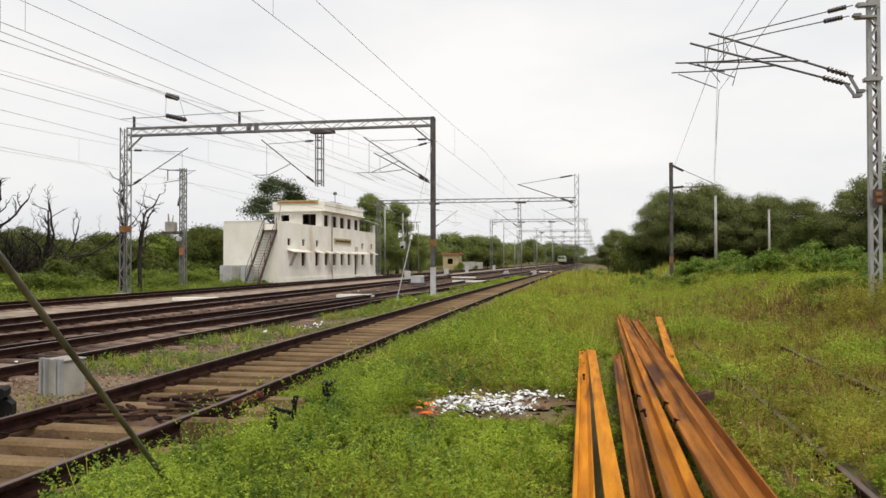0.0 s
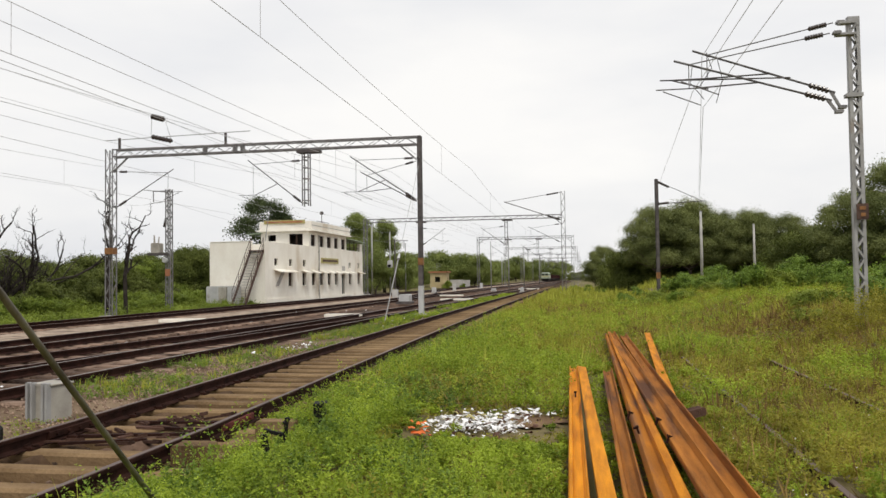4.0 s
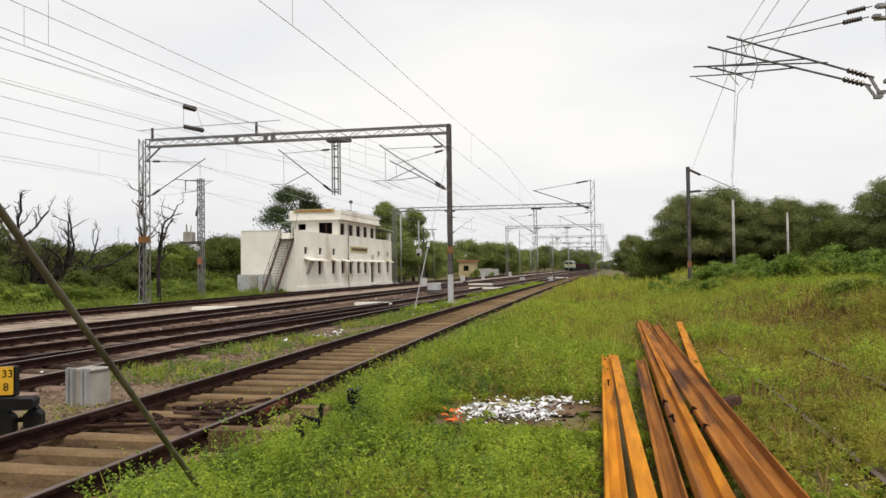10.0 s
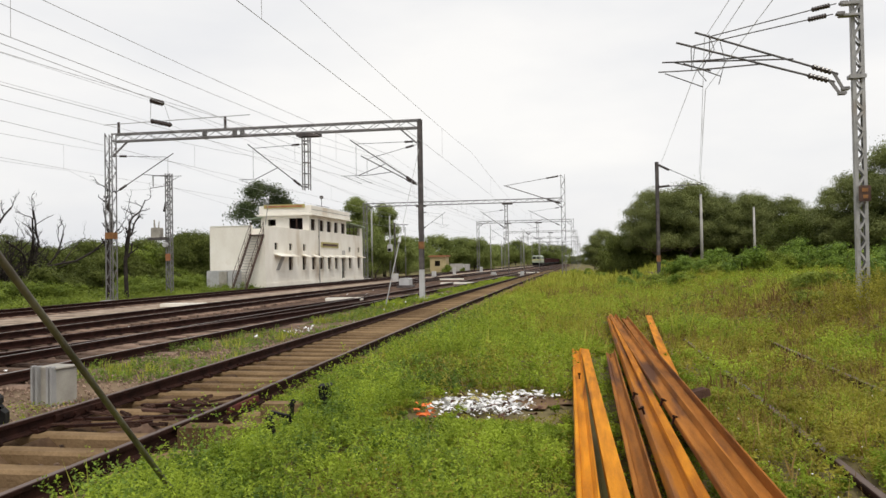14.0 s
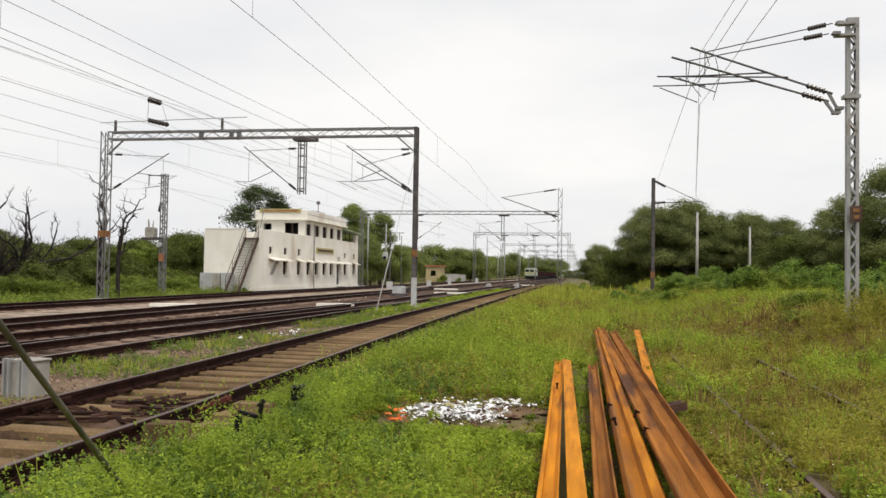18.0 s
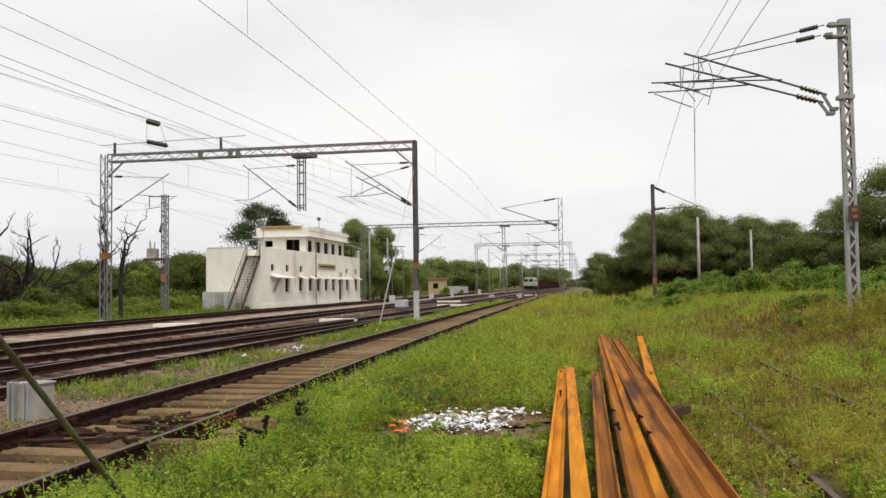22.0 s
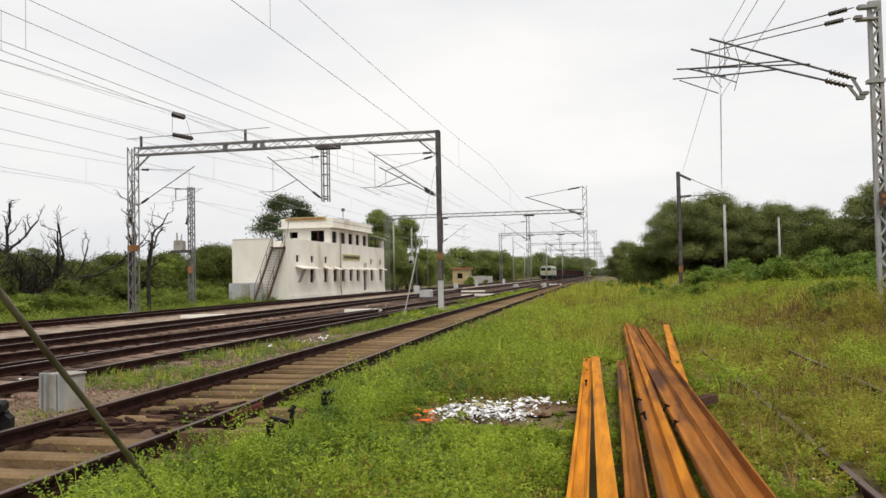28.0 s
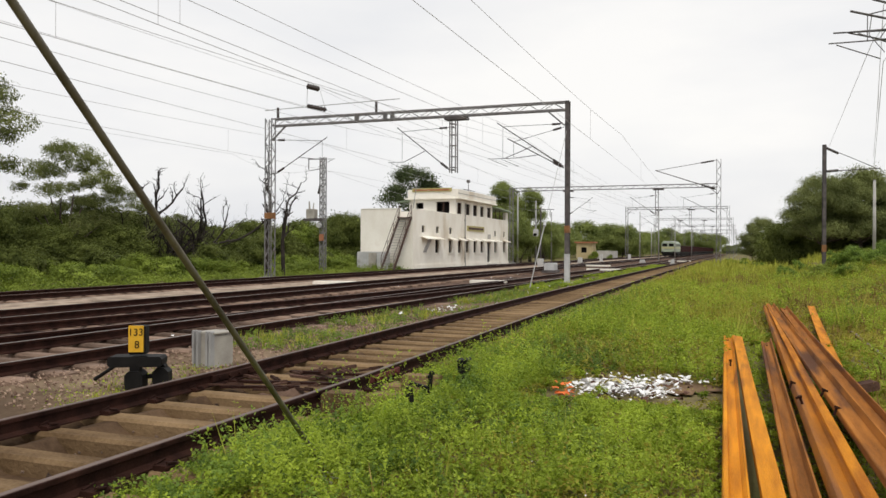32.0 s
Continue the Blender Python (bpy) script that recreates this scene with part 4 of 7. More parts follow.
# the end wall is cut down where the outside stair arrives
wall_with_openings(cabin, "wall", (CX - CW, CY0 + 0.003, 0), (1, 0, 0), CW - 0.303, CH, 0.3, (0, 1, 0), [(CW - 1.12, CW - 0.31, 4.1, CH)], M_WHITE)
wall_with_openings(cabin, "wall", (CX - CW, CY1 - 0.303, 0), (1, 0, 0), CW - 0.303, CH, 0.3, (0, 1, 0), [], M_WHITE)
wall_with_openings(cabin, "wall", (CX - CW, CY0 + 0.31, 0), (0, 1, 0), CY1 - CY0 - 0.62, CH, 0.3, (1, 0, 0), [], M_WHITE)
MIDY, MIDX = (CY0 + CY1) / 2, CX - CW / 2
part("terrace", Shape().box((MIDX, MIDY, 3.98), (CW - 0.65, CY1 - CY0 - 0.65, 0.2)), M_ROOFSLAB, cabin)
part("terrace_step", Shape().box((CX - 1.6, CY0 + 2.2, 4.35), (2.2, 0.3, 0.6)), M_WHITE, cabin)
part("coping", Shape().box((MIDX - 0.5, CY0 + 0.15, CH + 0.02), (CW - 1.2, 0.36, 0.05)), M_WHITE, cabin)
part("inner_floor", Shape().box((MIDX, MIDY, 2.6), (CW - 0.65, CY1 - CY0 - 0.65, 0.15)).box((MIDX, MIDY, 0.02), (CW - 0.65, CY1 - CY0 - 0.65, 0.1)).box((CX - 1.8, MIDY, 2.0), (0.1, CY1 - CY0 - 0.7, 3.8)), M_DARKIN, cabin)
for p, q in low_win:
    y, w = CY0 + (p + q) / 2, q - p
    win = part("window", Shape().box((CX - 0.2, y, 1.84), (0.03, w, 1.08)), M_GLASS, cabin, "dark window pane")
    part("frame", Shape().box((CX - 0.16, y, 1.84), (0.05, 0.05, 1.08)).box((CX - 0.16, y, 2.02), (0.05, w, 0.05)).box((CX - 0.16, y - w / 2 + 0.03, 1.84), (0.05, 0.06, 1.08)).box((CX - 0.16, y + w / 2 - 0.03, 1.84), (0.05, 0.06, 1.08)), M_STAIR, win)
    part("sill", Shape().box((CX + 0.03, y, 1.27), (0.12, w + 0.12, 0.05), None, 0.01), M_WHITE, win)
    part("sun_shade", hood(p - 0.2, q + 0.2, 2.62), M_WHITE, cabin, "slanting white window hood")
part("sun_shade", hood(1.8, 4.4, 2.66), M_WHITE, cabin, "slanting white window hood")
part("sun_shade", hood(19.2, 21.2, 2.62), M_WHITE, cabin, "slanting white door hood")
for p, q in small_win:
    win = part("window", Shape().box((CX - 0.16, CY0 + (p + q) / 2, 3.225), (0.03, q - p, 0.55)), M_GLASS, cabin, "small square window")
    part("frame", Shape().box((CX - 0.13, CY0 + (p + q) / 2, 3.225), (0.04, 0.04, 0.55)).box((CX - 0.13, CY0 + (p + q) / 2, 3.225), (0.04, q - p, 0.04)), M_STAIR, win)
dr = part("door", Shape().box((CX - 0.2, CY0 + 20.17, 1.18), (0.06, 1.04, 2.24), None, 0.01), M_DARKIN, cabin, "dark brown door")
part("door_handle", Shape().box((CX - 0.15, CY0 + 20.5, 1.1), (0.04, 0.05, 0.2)), M_GALV, dr)
part("transom", Shape().box((CX + 0.015, CY0 + 20.17, 2.88), (0.05, 0.95, 0.45)), M_ROOFSLAB, cabin)
part("door_step", Shape().box((CX + 0.3, CY0 + 20.17, 0.06), (0.6, 1.5, 0.2), None, 0.02), M_CONC, cabin)
pipe = part("drain_pipe", Shape().rod((CX + 0.08, CY0 + 12.5, 0.0), (CX + 0.08, CY0 + 12.5, 5.85), 0.065, n=8), M_ROOFSLAB, cabin)
for z in (0.8, 2.7, 4.3):
    part("pipe_clip", Shape().box((CX + 0.05, CY0 + 12.5, z), (0.1, 0.2, 0.05)), M_MASTDARK, pipe)
sg = part("name_board", Shape().box((CX + 0.03, CY0 + 15.8, 3.56), (0.06, 5.2, 0.5)), M_SIGN_Y, cabin, "long yellow name board with dark lettering")
part("lettering_bar", Shape().box((CX + 0.068, CY0 + 15.8, 3.56), (0.012, 4.5, 0.2)), M_STAIR, sg)
flap = [(CX + 0.05, CY0 + 3.45, 2.5), (CX + 0.05, CY0 + 4.05, 2.5), (CX + 0.05, CY0 + 2.75, 1.33), (CX + 0.05, CY0 + 2.1, 1.33)]
part("wall_flap", Shape().add(flap + [(CX + 0.01, y, z) for _, y, z in flap], [(0, 3, 2, 1), (0, 1, 5, 4), (1, 2, 6, 5), (2, 3, 7, 6), (3, 0, 4, 7)]), M_ROOFSLAB, cabin, "leaning grey shutter board")
part("plinth", Shape().box((CX + 0.04, MIDY, 0.16), (0.08, CY1 - CY0, 0.36)), M_WHITE, cabin, "stained whitewashed plinth")

# upper storey
UY0, UY1, UZ, UH = 68.0, 79.3, CH, 6.1
UX0 = CX - 4.5
up_holes = [(p - UY0, q - UY0, 0.04, 1.06) for p, q in ((68.5, 69.75), (70.8, 72.1), (73.05, 74.35), (75.3, 76.5), (77.6, 78.85))]
side_holes = [(0.65, 1.4, 0.5, 1.05), (2.65, 3.9, 0.1, 1.12)]
wall_with_openings(cabin, "upper_wall", (CX - 0.004, UY0, UZ), (0, 1, 0), UY1 - UY0, UH - UZ, 0.25, (-1, 0, 0), up_holes, M_WHITE)
wall_with_openings(cabin, "upper_wall", (UX0, UY0 + 0.003, UZ - 0.7), (1, 0, 0), CX - UX0 - 0.26, UH - UZ + 0.7, 0.25, (0, 1, 0), [(p, q, c + 0.7, d + 0.7) for p, q, c, d in side_holes], M_WHITE)
wall_with_openings(cabin, "upper_wall", (UX0, UY1 - 0.253, UZ), (1, 0, 0), CX - UX0 - 0.26, UH - UZ, 0.25, (0, 1, 0), [], M_WHITE)
wall_with_openings(cabin, "upper_wall", (UX0, UY0 + 0.26, UZ), (0, 1, 0), UY1 - UY0 - 0.52, UH - UZ, 0.25, (1, 0, 0), [], M_WHITE)
for p, q, c, d in up_holes:
    y, z = UY0 + (p + q) / 2, UZ + (c + d) / 2
    win = part("window", Shape().box((CX - 0.19, y, z), (0.03, q - p, d - c)), M_GLASS, cabin, "upper window pane")
    part("frame", Shape().box((CX - 0.15, y, z), (0.05, 0.06, d - c)).box((CX - 0.15, y - (q - p) / 2 + 0.04, z), (0.05, 0.08, d - c)).box((CX - 0.15, y + (q - p) / 2 - 0.04, z), (0.05, 0.08, d - c)).box((CX - 0.15, y, UZ + d - 0.3), (0.05, q - p, 0.05)), M_STAIR, win)
part("upper_interior", Shape().box((UX0 + 1.8, (UY0 + UY1) / 2, UZ + 0.7), (0.1, UY1 - UY0 - 0.7, 1.2)).box((UX0 + 2.3, UY0 + 1.3, UZ + 0.6), (3.8, 0.1, 1.3)), M_DARKIN, cabin)
for x in (UX0 + 2.65, UX0 + 3.3):
    part("shutter", Shape().box((x, UY0 + 0.12, UZ + 0.6), (0.12, 0.05, 1.02)), M_STAIR, cabin, "brown window shutter")
part("roof", Shape().box(((UX0 + CX) / 2 + 0.1, (UY0 + UY1) / 2, UH + 0.06), (CX - UX0 + 0.7, UY1 - UY0 + 0.8, 0.12), None, 0.02), M_WHITE, cabin, "overhanging white roof slab")
for c, sz in (((CX + 0.25, (UY0 + UY1) / 2, 6.55), (0.14, UY1 - UY0 + 0.5, 0.86)), (((UX0 + CX) / 2 + 0.1, UY0 - 0.25, 6.55), (CX - UX0 + 0.2, 0.14, 0.86)), (((UX0 + CX) / 2 + 0.1, UY1 + 0.2, 6.55), (CX - UX0 + 0.2, 0.14, 0.86))):
    part("parapet", Shape().box(c, sz), M_WHITE, cabin)
# Raised grey strip; its tone draws the shade line of a parapet step.
part("parapet_shade_strip", Shape().box((CX + 0.325, (UY0 + UY1) / 2, 6.62), (0.01, UY1 - UY0 + 0.5, 0.05)), M_ROOFSLAB, cabin)
bd = part("roof_board", Shape().box(((UX0 + CX) / 2 + 0.1, UY0 - 0.36, 6.93), (3.8, 0.08, 0.32), None, 0.02), M_SIGN_Y, cabin, "yellow board on the roof edge")
part("board_bar", Shape().box(((UX0 + CX) / 2 + 0.1, UY0 - 0.406, 6.92), (3.4, 0.012, 0.14)), M_TERRA, bd)
part("canopy_sheet", Shape().box((UX0 - 0.5, UY0 + 0.8, 5.95), (1.3, 2.4, 0.05), pose(0, 0, 0, 0, -4, 0)), M_GREENROOF, cabin, "pale green sheet awning")
# covered balcony past the upper windows
part("balcony_roof", Shape().box((CX - 1.6, UY1 + 2.9, 5.82), (4.0, 5.6, 0.07), pose(0, 0, 0, -2, 0, 0)), M_GREENROOF, cabin, "thin weathered sheet roof")
part("balcony_back", Shape().box((CX - 2.6, UY1 + 2.9, UZ + 0.45), (0.12, 5.4, 0.95)), M_DARKIN, cabin)
part("balcony_pillar", Shape().box((CX - 0.16, CY1 - 0.55, UZ + 0.4), (0.3, 0.95, 0.85)), M_WHITE, cabin)
for y in (UY1 + 1.7, UY1 + 3.2):
    part("balcony_post", Shape().box((CX - 0.14, y, UZ + 0.48), (0.08, 0.08, 1.0)), M_STAIR, cabin)
part("balcony_rail", Shape().box((CX - 0.14, UY1 + 2.6, UZ + 0.35), (0.05, 4.6, 0.05)), M_STAIR, cabin)
part("roof_pole", Shape().rod((CX - 0.3, CY0 + 0.6, CH - 0.4), (CX + 0.1, CY0 + 0.6, 6.85), 0.03, n=6), M_MAST, cabin)
part("roof_antenna", Shape().rod((CX - 1.5, UY0 + 8, 6.1), (CX - 1.5, UY0 + 8, 8.4), 0.035, n=6).box((CX - 1.5, UY0 + 8, 8.35), (0.3, 0.25, 0.3), None, 0.05).box((CX - 1.4, UY0 + 8, 7.45), (1.2, 0.2, 0.06), pose(0, 0, 0, 0, 12, 0)).box((CX - 1.7, UY0 + 8, 7.25), (0.5, 0.3, 0.2), None, 0.04), M_MASTDARK, cabin)

# outer steel stair
stair = thing("outside_stair", "rust-brown steel stair against the white cabin wall", "stairs")
SX0, SX1, SY0, SY1 = -25.12, -24.1, 54.6, 57.95
SH = 4.08
for x in (SX0, SX1):
    part("stringer", Shape().bar((x, SY0, 0.05), (x, SY1, SH), 0.07, 0.24), M_STAIR, stair)
for i in range(19):
    f = (i + 0.7) / 19.3
    part("tread", Shape().box(((SX0 + SX1) / 2, SY0 + f * (SY1 - SY0), 0.05 + f * (SH - 0.05)), (SX1 - SX0 - 0.08, 0.22, 0.035)), M_ROOFSLAB, stair)
for x in (SX0, SX1):
    part("handrail", Shape().rod((x, SY0, 1.05), (x, SY1, SH + 0.95), 0.025, n=6).rod((x, SY0, 0.55), (x, SY1, SH + 0.5), 0.018, n=6), M_STAIR, stair)
    for f in (0.0, 0.33, 0.66, 1.0):
        y, z = SY0 + f * (SY1 - SY0), 0.05 + f * (SH - 0.05)
        part("baluster", Shape().rod((x, y, z), (x, y, z + 0.97), 0.022, n=6), M_STAIR, stair)
part("landing", Shape().box(((SX0 + SX1) / 2, SY1 - 0.12, SH - 0.03), (1.1, 0.35, 0.06)), M_STAIR, stair)
shed = thing("water_tank_box", "pale blue-grey metal box beside the cabin wall", "metal box")
part("box_body", Shape().box((-27.0, CY0 - 0.75, 0.68), (2.4, 0.9, 1.4), None, 0.04), M_PALE, shed)
for x in (-27.55, -26.85, -26.3):
    part("door_panel", Shape().box((x, CY0 - 1.215, 0.7), (0.5 if x != -26.85 else 0.7, 0.03, 1.2), None, 0.01), M_GREYBOX if x == -26.85 else M_PALE, shed)

# small yellow hut beyond the cabin
hut = thing("line_hut", "small yellow plastered hut with a terracotta roof edge", "hut")
HX, HY = -27.5, 150.0
wall_with_openings(hut, "wall", (HX + 1.5, HY, 0), (0, 1, 0), 3.6, 2.9, 0.25, (-1, 0, 0), [(1.2, 2.2, 1.0, 2.0)], M_CREAM)
wall_with_openings(hut, "wall", (HX - 1.5, HY + 0.003, 0), (1, 0, 0), 2.74, 2.9, 0.25, (0, 1, 0), [(0.9, 1.9, 1.1, 2.1)], M_CREAM)
wall_with_openings(hut, "wall", (HX - 1.5, HY + 3.35, 0), (1, 0, 0), 2.74, 2.9, 0.24, (0, 1, 0), [], M_CREAM)
wall_with_openings(hut, "wall", (HX - 1.5, HY + 0.26, 0), (0, 1, 0), 3.0, 2.9, 0.25, (1, 0, 0), [], M_CREAM)
part("roof", Shape().box((HX, HY + 1.8, 3.0), (3.6, 4.2, 0.25), None, 0.03), M_TERRA, hut)
# Solid near-black block, added for the dark behind the hut's openings.
part("unlit_room_block", Shape().box((HX, HY + 1.8, 1.3), (1.8, 2.2, 2.4)), M_DARKIN, hut)
low_wall = thing("compound_wall", "low pale plastered wall beside the hut", "wall")
part("wall_panel", Shape().box((HX + 3.2, HY + 2, 0.75), (2.6, 0.25, 1.5)), M_CONC, low_wall)
part("wall_panel", Shape().box((HX + 4.4, HY + 6.5, 0.7), (0.25, 9.0, 1.4)), M_CONC, low_wall)

# ---------------------------------------------------------------- stack of rusty rails
RUST_PROFILE = [(-0.07, 0.0), (0.07, 0.0), (0.07, 0.012), (0.014, 0.034), (0.010, 0.112), (0.036, 0.122), (0.036, 0.150), (0.030, 0.156), (-0.030, 0.156), (-0.036, 0.150), (-0.036, 0.122), (-0.010, 0.112), (-0.014, 0.034), (-0.07, 0.012)]


def loose_rail(x0, y0, z0, x1, y1, z1, tilt, label, mat, holes=True, k=1.0):
    """One loose rail, turned about its own length by tilt degrees."""
    t = thing("loose_rail", label, "steel rail", group="stack of loose rails")
    c, s = math.cos(radians(tilt)), math.sin(radians(tilt))
    prof = [(x * c - (y - 0.078) * s, x * s + (y - 0.078) * c + 0.078) for x, y in ((x * k, y * k) for x, y in RUST_PROFILE)]
    part("rail_body", Shape().sweep(prof, [(x0 + (x1 - x0) * f, y0 + (y1 - y0) * f, z0 + (z1 - z0) * f - 0.03 * math.sin(math.pi * f)) for f in np.linspace(0, 1, 9)]), mat, t)
    if holes:
        for d in (0.09, 0.26, 0.43):
            for f in (d / (y1 - y0), 1 - d / (y1 - y0)):
                p = Vector((x0 + (x1 - x0) * f, y0 + (y1 - y0) * f, z0 + (z1 - z0) * f + 0.078))
                w = Vector((c, 0, s)) * 0.0145
                # Black plug; its colour stands in for the shade inside a hole.
                part("bolt_hole", Shape().rod(p - w, p + w, 0.016, n=8), M_BLACK, t)
    return t


def nub(x, y, z, turn):
    """A bent bolt left in a rail."""
    t = thing("rail_bolt", "bent rusty bolt stuck in a loose rail", "bolt", group="bolts on the loose rails")
    part("shank", Shape().rod((0, 0, -0.03), (0, 0, 0.03), 0.011, n=6).rod((0, 0, 0.03), (0.035, 0, 0.035), 0.010, n=6), M_RAIL, t)
    part("head", Shape().rod((0, 0, 0.026), (0, 0, 0.044), 0.02, n=6), M_RAIL, t)
    t.matrix_basis = pose(x, y, z, 0, 20, turn)


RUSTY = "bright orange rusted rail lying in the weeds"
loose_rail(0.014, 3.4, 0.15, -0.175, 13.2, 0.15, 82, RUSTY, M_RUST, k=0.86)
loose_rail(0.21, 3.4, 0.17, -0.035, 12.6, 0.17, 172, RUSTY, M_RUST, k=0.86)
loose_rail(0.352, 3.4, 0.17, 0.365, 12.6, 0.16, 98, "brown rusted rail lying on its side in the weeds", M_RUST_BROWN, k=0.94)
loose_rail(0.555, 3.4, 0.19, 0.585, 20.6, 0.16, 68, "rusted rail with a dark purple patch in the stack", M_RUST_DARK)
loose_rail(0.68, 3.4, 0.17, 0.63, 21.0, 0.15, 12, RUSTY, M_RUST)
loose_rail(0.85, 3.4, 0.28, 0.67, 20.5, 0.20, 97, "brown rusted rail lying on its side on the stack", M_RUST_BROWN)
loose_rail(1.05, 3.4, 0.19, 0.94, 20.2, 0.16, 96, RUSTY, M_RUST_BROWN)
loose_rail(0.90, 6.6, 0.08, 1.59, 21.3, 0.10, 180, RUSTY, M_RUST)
for x, y, z, a in ((0.46, 8.1, 0.33, 20), (0.50, 7.3, 0.33, 200), (0.70, 7.75, 0.33, 0), (0.72, 6.9, 0.33, 30), (-0.09, 9.9, 0.27, 90)):
    nub(x, y, z, a)
packing = thing("packing_sleeper", "dark wooden packing piece under the rusty rails", "timber block")
part("timber", Shape().box((0, 0, 0), (0.5, 0.13, 0.09), None, 0.015), M_OLDWOOD, packing)
packing.matrix_basis = pose(1.08, 9.0, 0.19, 0, -10, 24)

# overgrown siding
siding = thing("overgrown_siding", "old rail siding sunk in weeds", "railway track", kind="structure")
for x, y0, y1, z in ((1.87, -4, 16, 0.15), (3.40, -4, 16, 0.13)):
    line = [(x + 0.0045 * max(0, y - 14) ** 2 * 0.6, float(y), z) for y in np.arange(y0, y1 + 0.1, 1.0)]
    r = part("rail", Shape().sweep(RAIL_PROFILE, line), M_RAIL, siding)
    part("rail_head", Shape().sweep([(-0.027, 0.0), (0.027, 0.0), (0.024, 0.004), (-0.024, 0.004)], line), M_RAILDULL, r)


# ---------------------------------------------------------------- lineside boxes and markers
jb = thing("junction_box", "grey metal lineside junction box with ribbed doors", "equipment box")
part("box_body", Shape().box((0, 0, 0.25), (0.44, 0.44, 0.5), None, 0.02), M_GREYBOX, jb)
for x in (-0.2, -0.1, 0.12, 0.2):
    part("rib", Shape().box((x, -0.245, 0.27), (0.045, 0.09, 0.56), None, 0.012), M_MAST, jb)
part("lid", Shape().box((0.02, 0, 0.515), (0.46, 0.46, 0.03), None, 0.01), M_GREYBOX, jb)
jb.matrix_basis = pose(-6.83, 9.32, -0.06, 0, 0, -10) @ Matrix.Diagonal((0.8, 0.82, 0.94, 1))

ind = thing("point_indicator", "yellow numbered plate on a black point lever frame", "point marker")
part("upper_bar", Shape().box((-0.02, 0.05, 0.37), (0.66, 0.30, 0.13), None, 0.03), M_BLACK, ind)
part("foot_block", Shape().box((-0.02, -0.02, 0.13), (0.22, 0.26, 0.26), None, 0.05).box((-0.02, -0.02, 0.27), (0.12, 0.16, 0.10), None, 0.02), M_BLACK, ind)
part("foot_block", Shape().box((0.27, 0.1, 0.16), (0.2, 0.22, 0.25), None, 0.06).box((0.27, 0.1, 0.28), (0.1, 0.14, 0.08), None, 0.02), M_BLACK, ind)
part("cross_rod", Shape().rod((-0.05, 0.0, 0.16), (0.3, 0.1, 0.18), 0.03, n=8), M_BLACK, ind)
part("plate_box", Shape().box((0.012, 0.0, 0.64), (0.2, 0.17, 0.36), None, 0.012), M_BLACK, ind)
part("lever", Shape().rod((-0.25, 0.1, 0.34), (-0.62, 0.3, 0.10), 0.025, n=8), M_BLACK, ind)
pl = part("plate", Shape().box((0.0, -0.10, 0.66), (0.18, 0.03, 0.33), None, 0.006), M_BRIGHT_Y, ind, "yellow plate")


def lettering(text, size, m, parent, mat):
    cu = bpy.data.curves.new("lettering", "FONT")
    cu.body, cu.size, cu.align_x, cu.align_y, cu.extrude = text, size, "CENTER", "CENTER", 0.002
    tmp = bpy.data.objects.new("lettering", cu)
    me = bpy.data.meshes.new_from_object(tmp)
    bpy.data.objects.remove(tmp)
    me.materials.clear()
    me.materials.append(mat)
    return part("lettering", me, mat, parent, m=m)


lettering("133", 0.125, pose(0, -0.119, 0.74, 90, 0, 0), pl, M_BLACK)
lettering("8", 0.13, pose(0.015, -0.119, 0.585, 90, 0, 0), pl, M_BLACK)
ind.matrix_basis = pose(-6.38, 7.3, -0.03, 0, 0, 26) @ Matrix.Scale(0.9, 4)

cap_post = thing("marker_post", "black capped marker post in the weeds", "marker")
part("post", Shape().rod((-2.89, 8.5, -0.02), (-2.89, 8.5, 0.2), 0.025, n=8), M_BLACK, cap_post)
part("cap", Shape().box((-2.89, 8.5, 0.27), (0.13, 0.12, 0.14), pose(0, 0, 0, 4, -5, 12), 0.025), M_BLACK, cap_post)
part("cap_lip", Shape().box((-2.885, 8.5, 0.345), (0.155, 0.14, 0.025), pose(0, 0, 0, 4, -5, 12), 0.01), M_BLACK, cap_post)
bracket = thing("steel_bracket", "black steel bracket beside the track", "bracket")
part("upright", Shape().box((-2.93, 7.55, 0.2), (0.03, 0.05, 0.3), pose(0, 0, 0, 0, 6, 0), 0.008), M_BLACK, bracket)
part("arm", Shape().box((-3.05, 7.53, 0.2), (0.2, 0.045, 0.035), pose(0, 0, 0, 0, 14, 8), 0.01), M_BLACK, bracket)
part("foot", Shape().box((-3.14, 7.52, 0.09), (0.06, 0.06, 0.2), pose(0, 0, 0, 5, -8, 0), 0.02), M_BLACK, bracket)
part("pin", Shape().rod((-2.93, 7.48, 0.3), (-2.93, 7.65, 0.31), 0.015, n=6), M_BLACK, bracket)

for i, (x, y, w, d) in enumerate(((-3.74, 7.22, 0.22, 0.26), (-3.42, 8.55, 0.26, 0.2))):
    b = thing("timber_block", "tan sleeper end standing beside the rail", "timber block")
    part("timber", Shape().box((x, y, 0.04), (w * 1.7, d, 0.2), pose(0, 0, 0, 0, 0, 3), 0.02), M_SLEEPER, b)

